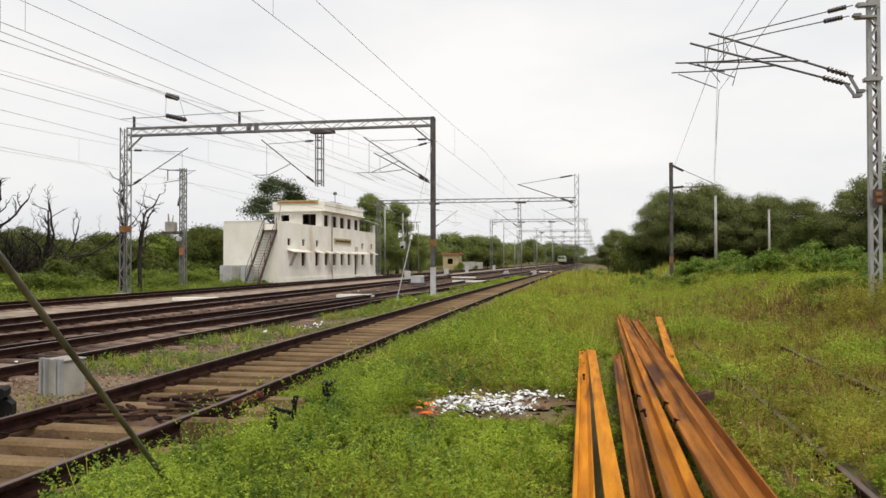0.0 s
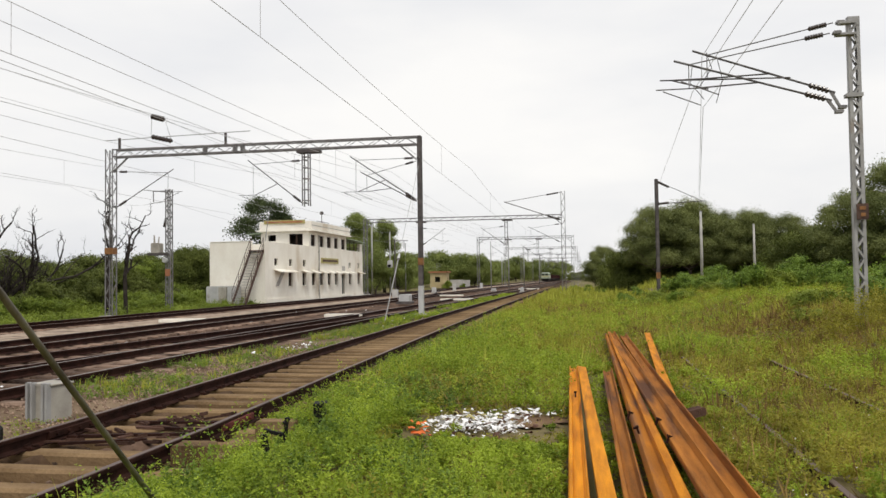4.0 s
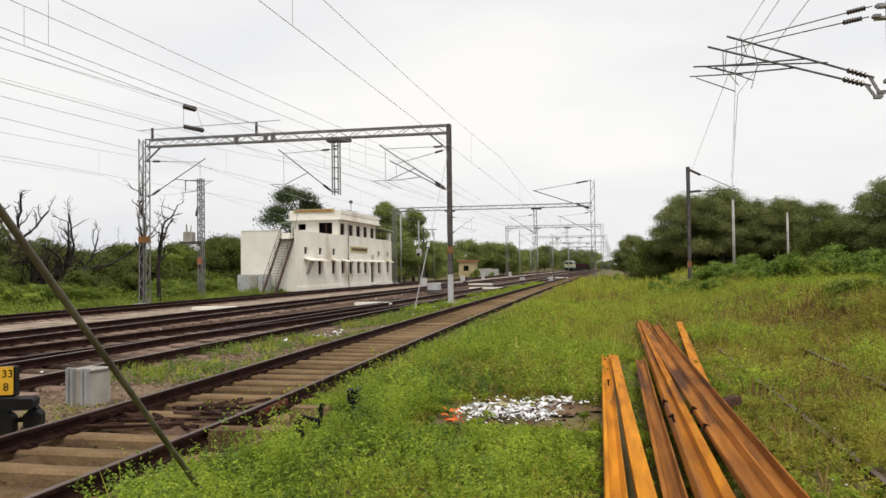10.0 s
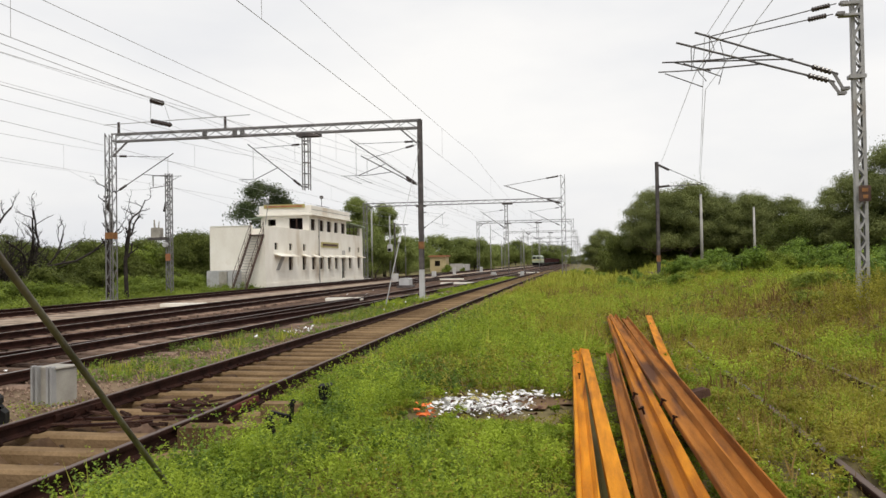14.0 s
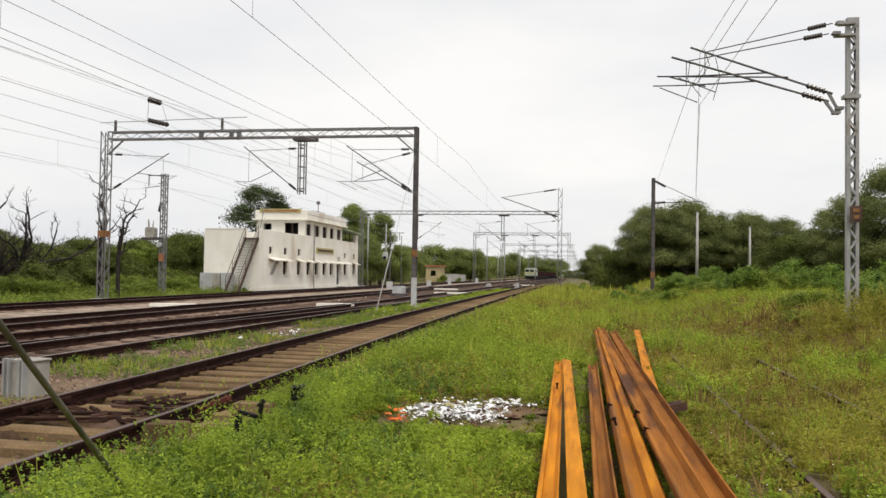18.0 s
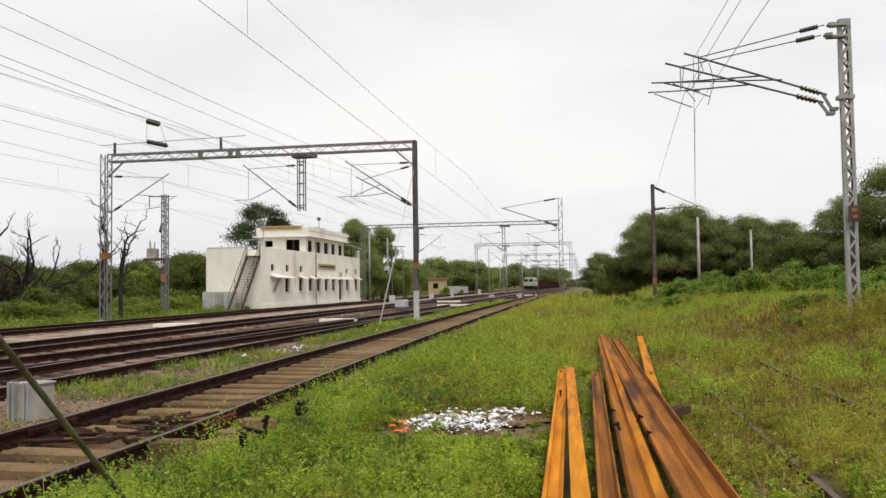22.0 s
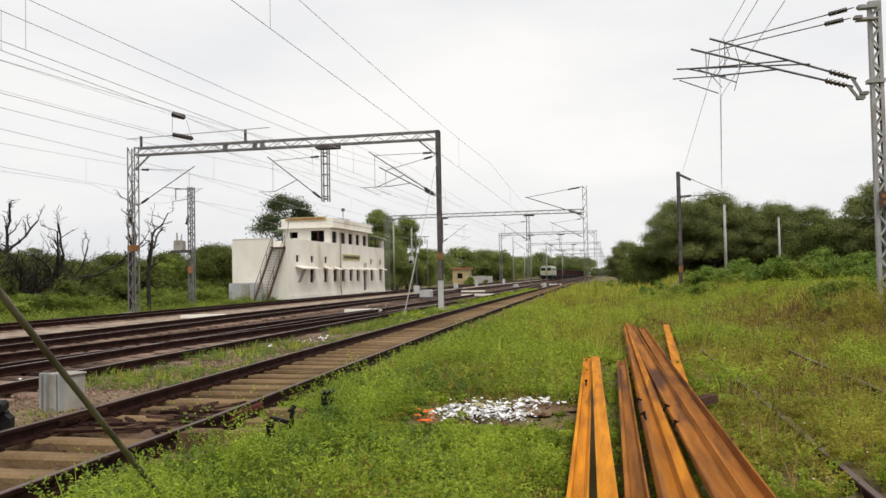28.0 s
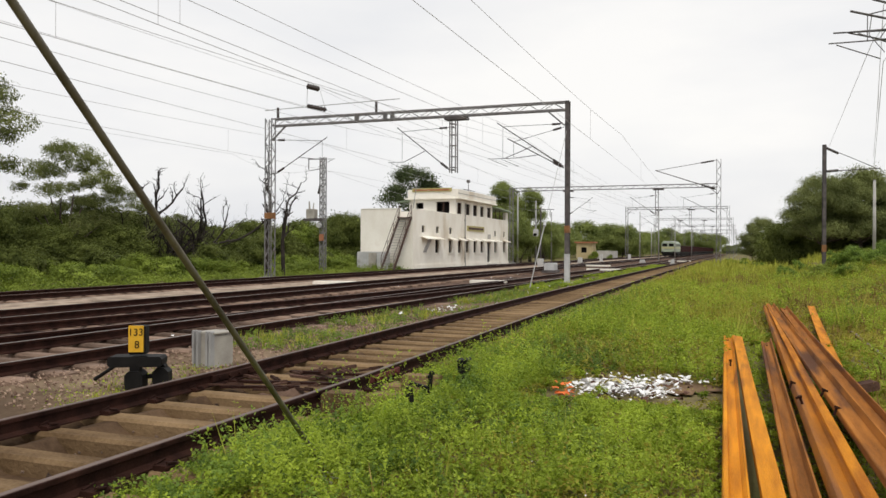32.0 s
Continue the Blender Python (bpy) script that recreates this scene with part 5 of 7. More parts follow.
for x, y, l, a in ((-17.0, 32.0, 1.9, 4), (-11.1, 36.1, 1.7, 2), (-10.0, 62.8, 2.6, 0), (-13.0, 78, 2.4, 0), (-8.2, 118, 3.0, 0)):
    t = thing("concrete_slab", "white painted concrete marker slab between the tracks", "slab")
    part("slab", Shape().box((0, 0, 0.06), (l, 0.5, 0.14), None, 0.03), M_WHITE, t)
    t.matrix_basis = pose(x, y, 0.02, 0, 0, a)
pm = thing("point_machine", "pale grey point machine beside the rails", "point machine")
part("machine_body", Shape().box((0, 0, 0.4), (0.7, 1.1, 0.55), None, 0.06), M_PALE, pm)
part("cover", Shape().box((0, 0, 0.1), (0.95, 1.5, 0.18), None, 0.03), M_MASTDARK, pm)
pm.matrix_basis = pose(-12.4, 55.0, 0.0)
lean = thing("leaning_post", "thin pale post leaning beside the track", "post")
LB, LT = Vector((-7.95, 31.4, -0.05)), Vector((-7.66, 37.15, 7.1))
part("sleeve", Shape().rod(LB, LB.lerp(LT, 0.39), 0.024, n=7), M_MAST, lean)
part("bulb", Shape().rod(LB.lerp(LT, 0.37), LB.lerp(LT, 0.40), 0.075, 0.05, 8), M_PALE, lean)
part("guy_wire", Shape().rod(LB.lerp(LT, 0.39), LT, 0.012, n=5), M_WIRE, lean)

# shunt signal between the tracks
sig = thing("signal_post", "slim signal post with a white lamp head and ladder arms", "signal")
SXX, SYY = -17.9, 75.0
part("post", Shape().rod((SXX, SYY, -0.1), (SXX, SYY, 5.6), 0.07, n=8), M_MASTDARK, sig)
part("lamp_head", Shape().box((SXX - 0.45, SYY - 0.1, 3.2), (0.45, 0.3, 0.7), None, 0.08), M_PALE, sig)
part("hood", Shape().rod((SXX - 0.45, SYY - 0.2, 3.05), (SXX - 0.45, SYY - 0.55, 3.0), 0.14, n=8), M_BLACK, sig)
part("arm", Shape().bar((SXX - 1.0, SYY, 5.4), (SXX + 1.3, SYY, 5.4), 0.05, 0.06), M_MASTDARK, sig)
part("arm", Shape().bar((SXX + 0.9, SYY, 5.4), (SXX + 0.9, SYY, 4.7), 0.05, 0.05), M_MASTDARK, sig)
part("base_box", Shape().box((SXX, SYY, 0.35), (0.5, 0.5, 0.8), None, 0.04), M_PALE, sig)

# pale lineside boxes and posts far along the tracks
for x, y, w, h in ((-18.1, 96, 0.5, 0.7), (-7.6, 98, 0.4, 0.55), (-18.2, 112, 0.4, 1.0), (-12.2, 108, 0.6, 0.35), (-18.0, 140, 0.5, 0.9)):
    t = thing("lineside_box", "pale painted lineside cabinet beside the distant tracks", "equipment box", group="lineside boxes")
    part("box_body", Shape().box((x, y, h / 2), (w, w * 0.8, h), None, 0.04), M_PALE, t)
    part("plinth", Shape().box((x, y, 0.02), (w + 0.2, w + 0.1, 0.16)), M_CONC, t)


# ---------------------------------------------------------------- litter heap
litter = thing("litter_heap", "heap of white paper and plastic litter in the weeds", "litter")
rr = random.Random(4)


def scraps(name, count, spread, size, mat, z1, label="", cx=0.0, cy=0.0):
    """Crumpled sheets strewn in a heap."""
    s = Shape()
    for i in range(count):
        x, y = cx + rr.gauss(0, spread[0]), cy + rr.gauss(0, spread[1])
        if abs(x - cx) > spread[0] * 2 or abs(y - cy) > spread[1] * 2:
            continue
        w = rr.uniform(*size) * rr.choice((0.6, 1, 1, 1.5))
        k = rr.uniform(0.35, 0.9)
        m = pose(x, y, rr.uniform(0.02, z1), rr.gauss(0, 15), rr.gauss(0, 15), rr.uniform(0, 180))
        n = 7
        ring = [(math.cos(6.283 * j / n) * w * rr.uniform(0.7, 1.2), math.sin(6.283 * j / n) * w * k * rr.uniform(0.7, 1.2), rr.gauss(0, w * 0.16)) for j in range(n)]
        v = [m @ Vector(p) for p in ring + [(0, 0, w * 0.22), (0, 0, -w * 0.08)]]
        s.add(v, [(j, (j + 1) % n, n) for j in range(n)] + [((j + 1) % n, j, n + 1) for j in range(n)])
    part(name, s, mat, litter, label, kind="stuff")


scraps("paper_litter", 520, (0.29, 0.34), (0.012, 0.042), M_PAPER, 0.12, cx=-0.12)
scraps("paper_litter", 46, (0.22, 0.14), (0.02, 0.05), M_PAPER, 0.08, cx=0.36, cy=0.9)
scraps("dark_litter", 90, (0.40, 0.45), (0.015, 0.05), M_OLDWOOD, 0.11)
scraps("yellowish_litter", 18, (0.2, 0.2), (0.03, 0.08), M_SIGN_Y, 0.11, cx=-0.25, cy=0.45)
scraps("orange_cloth", 22, (0.07, 0.09), (0.03, 0.06), M_ORANGE, 0.2, "crumpled orange cloth", -0.66, -0.76)
litter.matrix_basis = pose(-1.04, 8.92, 0.02)
soil = Shape()
n = 28
ring = [(0.30 + 0.55 * math.cos(6.283 * j / n) * (1 + 0.2 * math.sin(3.1 * j)), 0.62 + 0.5 * math.sin(6.283 * j / n) * (1 + 0.2 * math.sin(2.3 * j))) for j in range(n)]
rings = [(0.30 + (x - 0.30) * f, 0.62 + (y - 0.62) * f) for f in (1.0, 0.5) for x, y in ring] + [(0.30, 0.62)]
soil.add([(x, y, float(ground_z(x - 1.04, y + 8.92)) + (0.006 if i < n else 0.016)) for i, (x, y) in enumerate(rings)], [(j, (j + 1) % n, n + (j + 1) % n, n + j) for j in range(n)] + [(n + j, n + (j + 1) % n, 2 * n) for j in range(n)])
part("bare_soil", soil, M_BARE, litter, "bare dark brown earth round the litter")


scrap = Shape()
for i in range(46):
    x, y = rr.choice((rr.uniform(-16.5, -6.2), rr.uniform(-8.0, -6.3))), 11 + 40 * rr.random()
    w = rr.uniform(0.012, 0.035) * (1 + y / 30)
    m = pose(x, y, 0.05 if x > -8 else -0.02, rr.gauss(0, 25), rr.gauss(0, 25), rr.uniform(0, 180))
    scrap.add([m @ Vector(p) for p in ((-w, -w * 0.5, 0), (w, -w * 0.6, 0.01), (w * 0.8, w * 0.5, 0), (-w * 0.7, w * 0.7, 0.015), (0, 0, w * 0.5))], [(0, 1, 4), (1, 2, 4), (2, 3, 4), (3, 0, 4), (3, 2, 1, 0)])
for i in range(26):
    x, y, w = -6.95 + rr.gauss(0, 0.16), 19.0 + rr.gauss(0, 0.5), rr.uniform(0.015, 0.04)
    m = pose(x, y, 0.05 + rr.uniform(0, 0.1), rr.gauss(0, 35), rr.gauss(0, 35), rr.uniform(0, 180))
    scrap.add([m @ Vector(p) for p in ((-w, -w * 0.5, 0), (w, -w * 0.6, 0.01), (w * 0.8, w * 0.5, 0), (-w * 0.7, w * 0.7, 0.015), (0, 0, w * 0.7))], [(0, 1, 4), (1, 2, 4), (2, 3, 4), (3, 0, 4), (3, 2, 1, 0)])
part("scattered_scraps", scrap, M_PAPER, None, "small white scraps of litter scattered between the tracks", kind="stuff")

# dark trodden dirt and splintered wood round the rail joints
dirt = Shape()
for i in range(7):
    y = 7.5 + i * 0.3
    ring = [(float(near_x(y)) + 0.25 * math.sin(i * 2.1) + 0.62 * math.cos(6.283 * j / 14) * (1 + 0.16 * math.sin(j * 2.7 + i)), y + 0.24 * math.sin(6.283 * j / 14) * (1 + 0.2 * math.sin(j * 1.9 + i)), -0.17) for j in range(14)]
    dirt.add([(float(near_x(y)) + 0.25 * math.sin(i * 2.1), y, 0.012 + 0.02 * math.sin(i * 1.7))] + ring, [(0, 1 + j, 1 + (j + 1) % 14) for j in range(14)])
part("dark_dirt", dirt, M_OILY, None, "dark crumbly dirt between sleepers at the rail joint", smooth=True, kind="stuff")
for i in range(20):
    t = thing("wood_splinter", "dark splintered piece of old sleeper wood", "timber scrap", group="splinters between the rails")
    l = rr.uniform(0.12, 0.42)
    part("splinter", Shape().box((0, 0, 0), (l, rr.uniform(0.025, 0.07), rr.uniform(0.015, 0.035)), None, 0.008).box((l * 0.3, 0.01, 0.012), (l * 0.5, 0.025, 0.03), None, 0.006), M_OLDWOOD, t)
    t.matrix_basis = pose(float(near_x(8.4)) + rr.uniform(-0.65, 0.65), rr.uniform(7.4, 9.4), 0.03, rr.gauss(0, 5), rr.gauss(0, 5), rr.uniform(-40, 70))

# ---------------------------------------------------------------- vegetation
def field(name, label, x0, x1, y0, y1, per_m2, size, height, mat, aspect=0.6, flat=0.3, keep=None, patch=0.0, dz=0.0):
    """Leaves scattered over a stretch of ground."""
    k = int((x1 - x0) * (y1 - y0) * per_m2)
    x, y = RNG.uniform(x0, x1, k), RNG.uniform(y0, y1, k)
    cell = np.sin(x * 2.1 + 1.3 * np.sin(y * 1.7)) * np.sin(y * 1.9 + 1.1 * np.sin(x * 1.3)) * 0.5 + 0.5
    tuft = np.sin(x * 13 + 2.1 * np.sin(y * 5.3)) * np.sin(y * 12 + 2.3 * np.sin(x * 4.7)) * 0.5 + 0.5
    cell = np.clip(0.3 * cell + 0.85 * tuft ** 1.5, 0, 1.1)
    ok = np.ones(k, bool)
    if keep is not None:
        ok &= keep(x, y)
    if patch:
        ok &= RNG.random(k) < (1 - patch) + patch * cell
    x, y, cell = x[ok], y[ok], cell[ok]
    k = len(x)
    h = height * (0.14 + 1.05 * cell) * RNG.random(k) ** 0.7
    c = np.stack([x, y, ground_z(x, y) + h * 0.95 + 0.01 + dz], 1)
    u, v = leaf_axes(k, size, aspect, flat)
    return part(name, cards(name, c, u, v), mat, None, label, kind="stuff")


def blades(name, label, x0, x1, y0, y1, per_m2, tall, wide, mat, keep=None, dz=0.0):
    """Grass blades that stand up and lean."""
    k = int((x1 - x0) * (y1 - y0) * per_m2)
    x, y = RNG.uniform(x0, x1, k), RNG.uniform(y0, y1, k)
    ok = np.ones(k, bool) if keep is None else keep(x, y)
    x, y = x[ok], y[ok]
    k = len(x)
    h = tall * RNG.uniform(0.4, 1.2, k)
    lean = RNG.normal(size=(k, 2)) * 0.35
    v = np.stack([lean[:, 0] * h / 2, lean[:, 1] * h / 2, h / 2], 1)
    a = RNG.uniform(0, 6.283, k)
    w = wide * RNG.uniform(0.5, 1.3, k) / 2
    u = np.stack([np.cos(a) * w, np.sin(a) * w, np.zeros(k)], 1)
    c = np.stack([x, y, ground_z(x, y) + dz], 1) + v * 0.9
    return part(name, cards(name, c, u, v), mat, None, label, kind="stuff")


def swell(x, y, k=0.0):
    """Uneven growth over the ground, 0 to 1, in humps of half a metre to a metre."""
    return np.clip(0.5 + 0.27 * np.sin(5.1 * x + 2.0 * np.sin(3.3 * y + k) + k) + 0.27 * np.sin(4.7 * y + 2.2 * np.sin(2.9 * x + 1 + k)) + 0.2 * np.sin(1.7 * x + 1.3 * y + 1.5 * np.sin(0.9 * y - k)), 0, 1)


def ceiling_of_growth(x, y):
    """Plants stay low in front of the litter, along the old siding, by the rail joint and under the loose rails."""
    top = np.full(len(x), 0.9)
    top = np.where((np.abs(x + 0.75) < 1.3) & (y < 10.5), np.minimum(top, 0.05 + 0.19 * np.abs(8.0 - y)), top)
    top = np.where((x > 1.15) & (x < 1.84) & (y < 6.3), np.minimum(top, 0.14), top)
    top = np.where((x > 1.15) & (x < 2.1) & (y < 9.5), np.minimum(top, 0.22), top)
    top = np.where(x < near_x(y) + 1.5, np.minimum(top, 0.26), top)
    top = np.where((x < -2.6) & (y > 6.2) & (y < 8.6), np.minimum(top, 0.16), top)
    top = np.where((x > -0.25) & (x < 1.4) & (y < 13.5), np.minimum(top, 0.14), top)
    return np.where((x > 0.3) & (x < 1.7) & (y > 13.4) & (y < 21.5), np.minimum(top, 0.18), top)


def off_things(x, y):
    """Keeps plants clear of the first track, the rail stack, the litter and the markers."""
    chance = RNG.random(len(x))
    clear = x > near_x(y) + np.where((y > 6.5) & (y < 8.8), 1.42, 1.04)
    clear &= ~((((x + 1.0) / 0.92) ** 2 + ((y - 9.05) / 1.0) ** 2 < 1) & (chance < 0.97))
    clear &= ~((np.abs(x + 1.7) < 0.2) & (np.abs(y - 7.95) < 0.4))
    clear &= ~((x > -0.10 - 0.0165 * (y - 4.8)) & (x < 1.16) & (y < 13.3))
    clear &= ~((x > 0.40) & (x < 1.55) & (y > 13.2) & (y < 21.5) & (chance < 0.9))
    clear &= ~((np.abs(x + 2.88) < 0.16) & (np.abs(y - 8.38) < 0.2)) & ~((np.abs(x + 3.03) < 0.2) & (np.abs(y - 7.4) < 0.3))
    return clear & ~((np.abs(x - 1.86) < 0.14) & (y < 11) & (chance < 0.93 - 0.17 * np.maximum(0, y - 6.2)))


def drift(x, y, k=0.0):
    """Broad drifts in which one kind of plant gives way to another."""
    return np.sin(x * 1.1 + 1.9 * np.sin(y * 0.43 + k) + k) + np.sin(y * 0.83 + 1.6 * np.sin(x * 0.71 + k)) + RNG.normal(size=len(x)) * 0.45


def by_track(x, y):
    return off_things(x, y) & (x < near_x(y) + 1.9 + 2.6 * RNG.random(len(x)) ** 2)


def fresh(x, y):
    return off_things(x, y) & (drift(x, y) + 0.35 * (x - 0.8) < 0.6)


def dull(x, y):
    return off_things(x, y) & (drift(x, y) + 0.35 * (x - 0.8) > 0.1)


def dull_right(x, y):
    return off_things(x, y) & (drift(x, y, 2.0) + 0.6 * (x - 1.2) > 0.3)


def fresh_far(x, y):
    return off_things(x, y) & (drift(x * 0.5, y * 0.4, 1.0) < 0.6)


def dull_far(x, y):
    return off_things(x, y) & (drift(x * 0.5, y * 0.4, 1.0) + 0.06 * x > 0.2)


def grassy(x, y):
    return off_things(x, y) & (drift(x * 0.6, y * 0.5, 4.0) + 0.28 * (x - 3.5) < 0.7)


def herbs(name, label, count, x0, x1, y0, y1, tall, mat, keep, shoots=9, leaves=12, leaf=0.03, aspect=0.45, wide=0.75, dz=0.0, k=0.0):
    """Bushy weeds: shoots that fan out from one root, each with a tuft of leaves towards its tip."""
    x, y = RNG.uniform(x0, x1, count), RNG.uniform(y0, y1, count)
    ok = keep(x, y)
    x, y = x[ok], y[ok]
    h = tall * np.exp(RNG.normal(size=len(x)) * 0.25) * (0.4 + 0.95 * swell(x, y, k))
    h = np.minimum(h, ceiling_of_growth(x, y))
    n = len(x)
    turn = RNG.uniform(0, 6.283, (n, shoots))
    tilt = RNG.random((n, shoots)) ** 0.6 * wide
    long = h[:, None] * RNG.uniform(0.65, 1.08, (n, shoots))
    way = np.stack([np.sin(tilt) * np.cos(turn), np.sin(tilt) * np.sin(turn), np.cos(tilt)], -1) * long[..., None]
    f = 1 - 0.62 * RNG.random((n, shoots, leaves)) ** 1.7
    base = np.stack([x, y, ground_z(x, y) + dz], -1)
    c = base[:, None, None, :] + way[:, :, None, :] * f[..., None]
    out = RNG.uniform(0, 6.283, (n, shoots, leaves))
    rise = RNG.normal(size=(n, shoots, leaves)) * 0.45 + 0.25
    d = np.stack([np.cos(out) * np.cos(rise), np.sin(out) * np.cos(rise), np.sin(rise)], -1).reshape(-1, 3)
    size = (leaf * RNG.uniform(0.6, 1.35, (n, shoots, leaves)) * (1.25 - 0.5 * f)).reshape(-1, 1) / 2
    side = np.cross(d, RNG.normal(size=d.shape) * 0.55 + np.array([0, 0, 1]))
    side /= np.linalg.norm(side, axis=1)[:, None] + 1e-9
    c = c.reshape(-1, 3) + d * size * 1.1
    return part(name, cards(name, c, side * size * aspect, d * size), mat, None, label, kind="stuff")


def tufts(name, label, count, x0, x1, y0, y1, tall, wide, mat, keep, blades_=12, spread=0.5, dz=0.0, k=0.0):
    """Grass in tufts: blades that lean out from one root."""
    x, y = RNG.uniform(x0, x1, count), RNG.uniform(y0, y1, count)
    ok = keep(x, y)
    x, y = x[ok], y[ok]
    h = tall * np.exp(RNG.normal(size=len(x)) * 0.3) * (0.5 + 0.8 * swell(x * 0.6, y * 0.6, k))
    h = np.minimum(h, ceiling_of_growth(x, y))
    n = len(x)
    long = (h[:, None] * RNG.uniform(0.5, 1.15, (n, blades_))).reshape(-1, 1)
    a = RNG.uniform(0, 6.283, (n, blades_)).ravel()
    t = np.abs(RNG.normal(size=n * blades_)) * spread
    v = np.stack([np.sin(t) * np.cos(a), np.sin(t) * np.sin(a), np.cos(t)], -1) * long / 2
    root = np.repeat(np.stack([x, y, ground_z(x, y) + dz], -1), blades_, 0) + np.stack([np.cos(a), np.sin(a), 0 * a], -1) * long * 0.12
    b = RNG.uniform(0, 6.283, len(a))
    u = np.stack([np.cos(b), np.sin(b), 0 * b], -1) * (wide * RNG.uniform(0.6, 1.3, len(a)) / 2)[:, None]
    return part(name, cards(name, root + v * 0.95, u, v), mat, None, label, kind="stuff")


def among_rails(x, y):
    return (RNG.random(len(x)) < 0.6 + 0.4 * np.sin(x * 9 + 2 * np.sin(y * 2.3))) & (np.abs(x + 0.02 + 0.0165 * (y - 4.8)) > 0.12) & (np.abs(x - 0.17 + 0.023 * (y - 4.8)) > 0.08)


# low ground cover
field("ground_cover", "low creeping green weeds", -4.2, 4.8, 3.6, 9.0, 3000, 0.028, 0.12, M_WEED, 0.5, 0.3, off_things, 0.5)
field("ground_cover", "low creeping green weeds", -5.2, 9.0, 9.0, 20.0, 950, 0.045, 0.13, M_WEED, 0.5, 0.3, off_things, 0.5)
field("ground_cover", "low green weeds on open ground", -6.5, 20.0, 20.0, 62.0, 240, 0.085, 0.18, M_WEED, 0.5, 0.6, off_things, 0.3)
field("ground_cover", "low weeds behind the path", -3.6, 9.0, -9.0, 3.6, 500, 0.055, 0.18, M_WEED, 0.5, 0.4, None, 0.5)
field("ground_cover", "low weeds growing between the loose rails", -0.2, 1.15, 3.2, 13.5, 1900, 0.03, 0.09, M_WEED_FRESH, 0.5, 0.4, among_rails, 0.4)
field("ground_cover", "weeds under the far end of the loose rails", 0.4, 1.5, 13.2, 21.0, 700, 0.045, 0.12, M_WEED, 0.5, 0.4, None, 0.4)
field("ground_cover", "low weeds on the bank beside the siding", 4.6, 11.0, 2.6, 9.2, 700, 0.05, 0.16, M_WEED, 0.5, 0.4, None, 0.5)

# bushy weeds near the path
herbs("weed_plants", "bushy fresh green weeds", 2200, -3.9, 4.6, 3.8, 9.4, 0.34, M_WEED_FRESH, fresh, 12, 15, 0.033, 0.5)
herbs("weed_plants", "bushy olive green weeds", 1500, -3.9, 4.6, 3.8, 9.4, 0.30, M_WEED, dull, 11, 13, 0.034, 0.5, k=2.0)
herbs("weed_plants", "blue-green leafy weeds beside the rail", 1300, -4.2, -0.3, 3.8, 12.0, 0.30, M_HERB, by_track, 11, 14, 0.036, 0.55, k=4.0)
herbs("weed_plants", "small-leaved weeds over the old siding", 520, 1.1, 4.8, 4.0, 10.0, 0.22, M_WEED_FRESH, off_things, 10, 14, 0.024, 0.5, k=1.0)
herbs("weed_plants", "bushy weeds on the bank beside the siding", 420, 4.6, 11.0, 4.0, 10.0, 0.32, M_WEED, off_things, 9, 9, 0.045)
herbs("weed_plants", "bushy fresh green weeds farther on", 3600, -5.2, 9.0, 9.4, 20.0, 0.33, M_WEED_FRESH, fresh, 9, 9, 0.048, 0.5)
herbs("weed_plants", "bushy olive weeds farther on", 2100, -5.2, 9.0, 9.4, 20.0, 0.29, M_WEED, dull, 9, 9, 0.045, 0.5, k=2.0)
herbs("weed_plants", "blue-green leafy weeds along the rail", 420, -5.4, -2.4, 12.0, 30.0, 0.34, M_HERB, by_track, 8, 9, 0.055, 0.5)
herbs("weed_plants", "fresh green weeds on open ground", 3400, -6.5, 20.0, 20.0, 48.0, 0.42, M_WEED_FRESH, fresh_far, 8, 7, 0.070, 0.45)
herbs("weed_plants", "olive weeds on open ground", 1300, -6.5, 20.0, 20.0, 60.0, 0.40, M_WEED, dull_far, 8, 7, 0.075, 0.45, k=2.0)
herbs("weed_plants", "dark bushy weeds standing out of the grass", 60, 2.0, 16.0, 12.0, 40.0, 0.75, M_HERB, lambda x, y: off_things(x, y) & (drift(x, y, 5.0) > 0.8), 14, 16, 0.060, 0.5)
herbs("weed_plants", "weeds leaning over the rail", 34, -4.4, -3.85, 3.9, 6.3, 0.3, M_HERB, lambda x, y: x > near_x(y) + 0.98, 6, 10, 0.035, 0.5, dz=0.05)
herbs("weed_plants", "weeds leaning over the rail", 170, -5.3, -3.85, 9.0, 26.0, 0.36, M_HERB, lambda x, y: (x > near_x(y) + 0.96) & (x < near_x(y) + 1.25), 7, 9, 0.045, 0.5, dz=0.05)
herbs("weed_plants", "low weeds growing up between the loose rails", 420, -0.1, 1.2, 3.8, 13.0, 0.2, M_WEED_FRESH, among_rails, 8, 10, 0.032, 0.5)
herbs("weed_plants", "tall weeds round the foot of the mast", 120, 4.9, 8.0, 17.2, 19.6, 0.85, M_WEED, lambda x, y: (x - 6.2) ** 2 + (y - 19) ** 2 < 4, 10, 12, 0.055, 0.45)
field("weed_flowers", "tiny white weed flowers", -3.7, 3.5, 4.0, 14.0, 16, 0.014, 0.30, M_PAPER, 0.9, 0.7, lambda x, y: off_things(x, y) & (drift(x * 1.7, y * 1.7, 3.0) > 0.6))

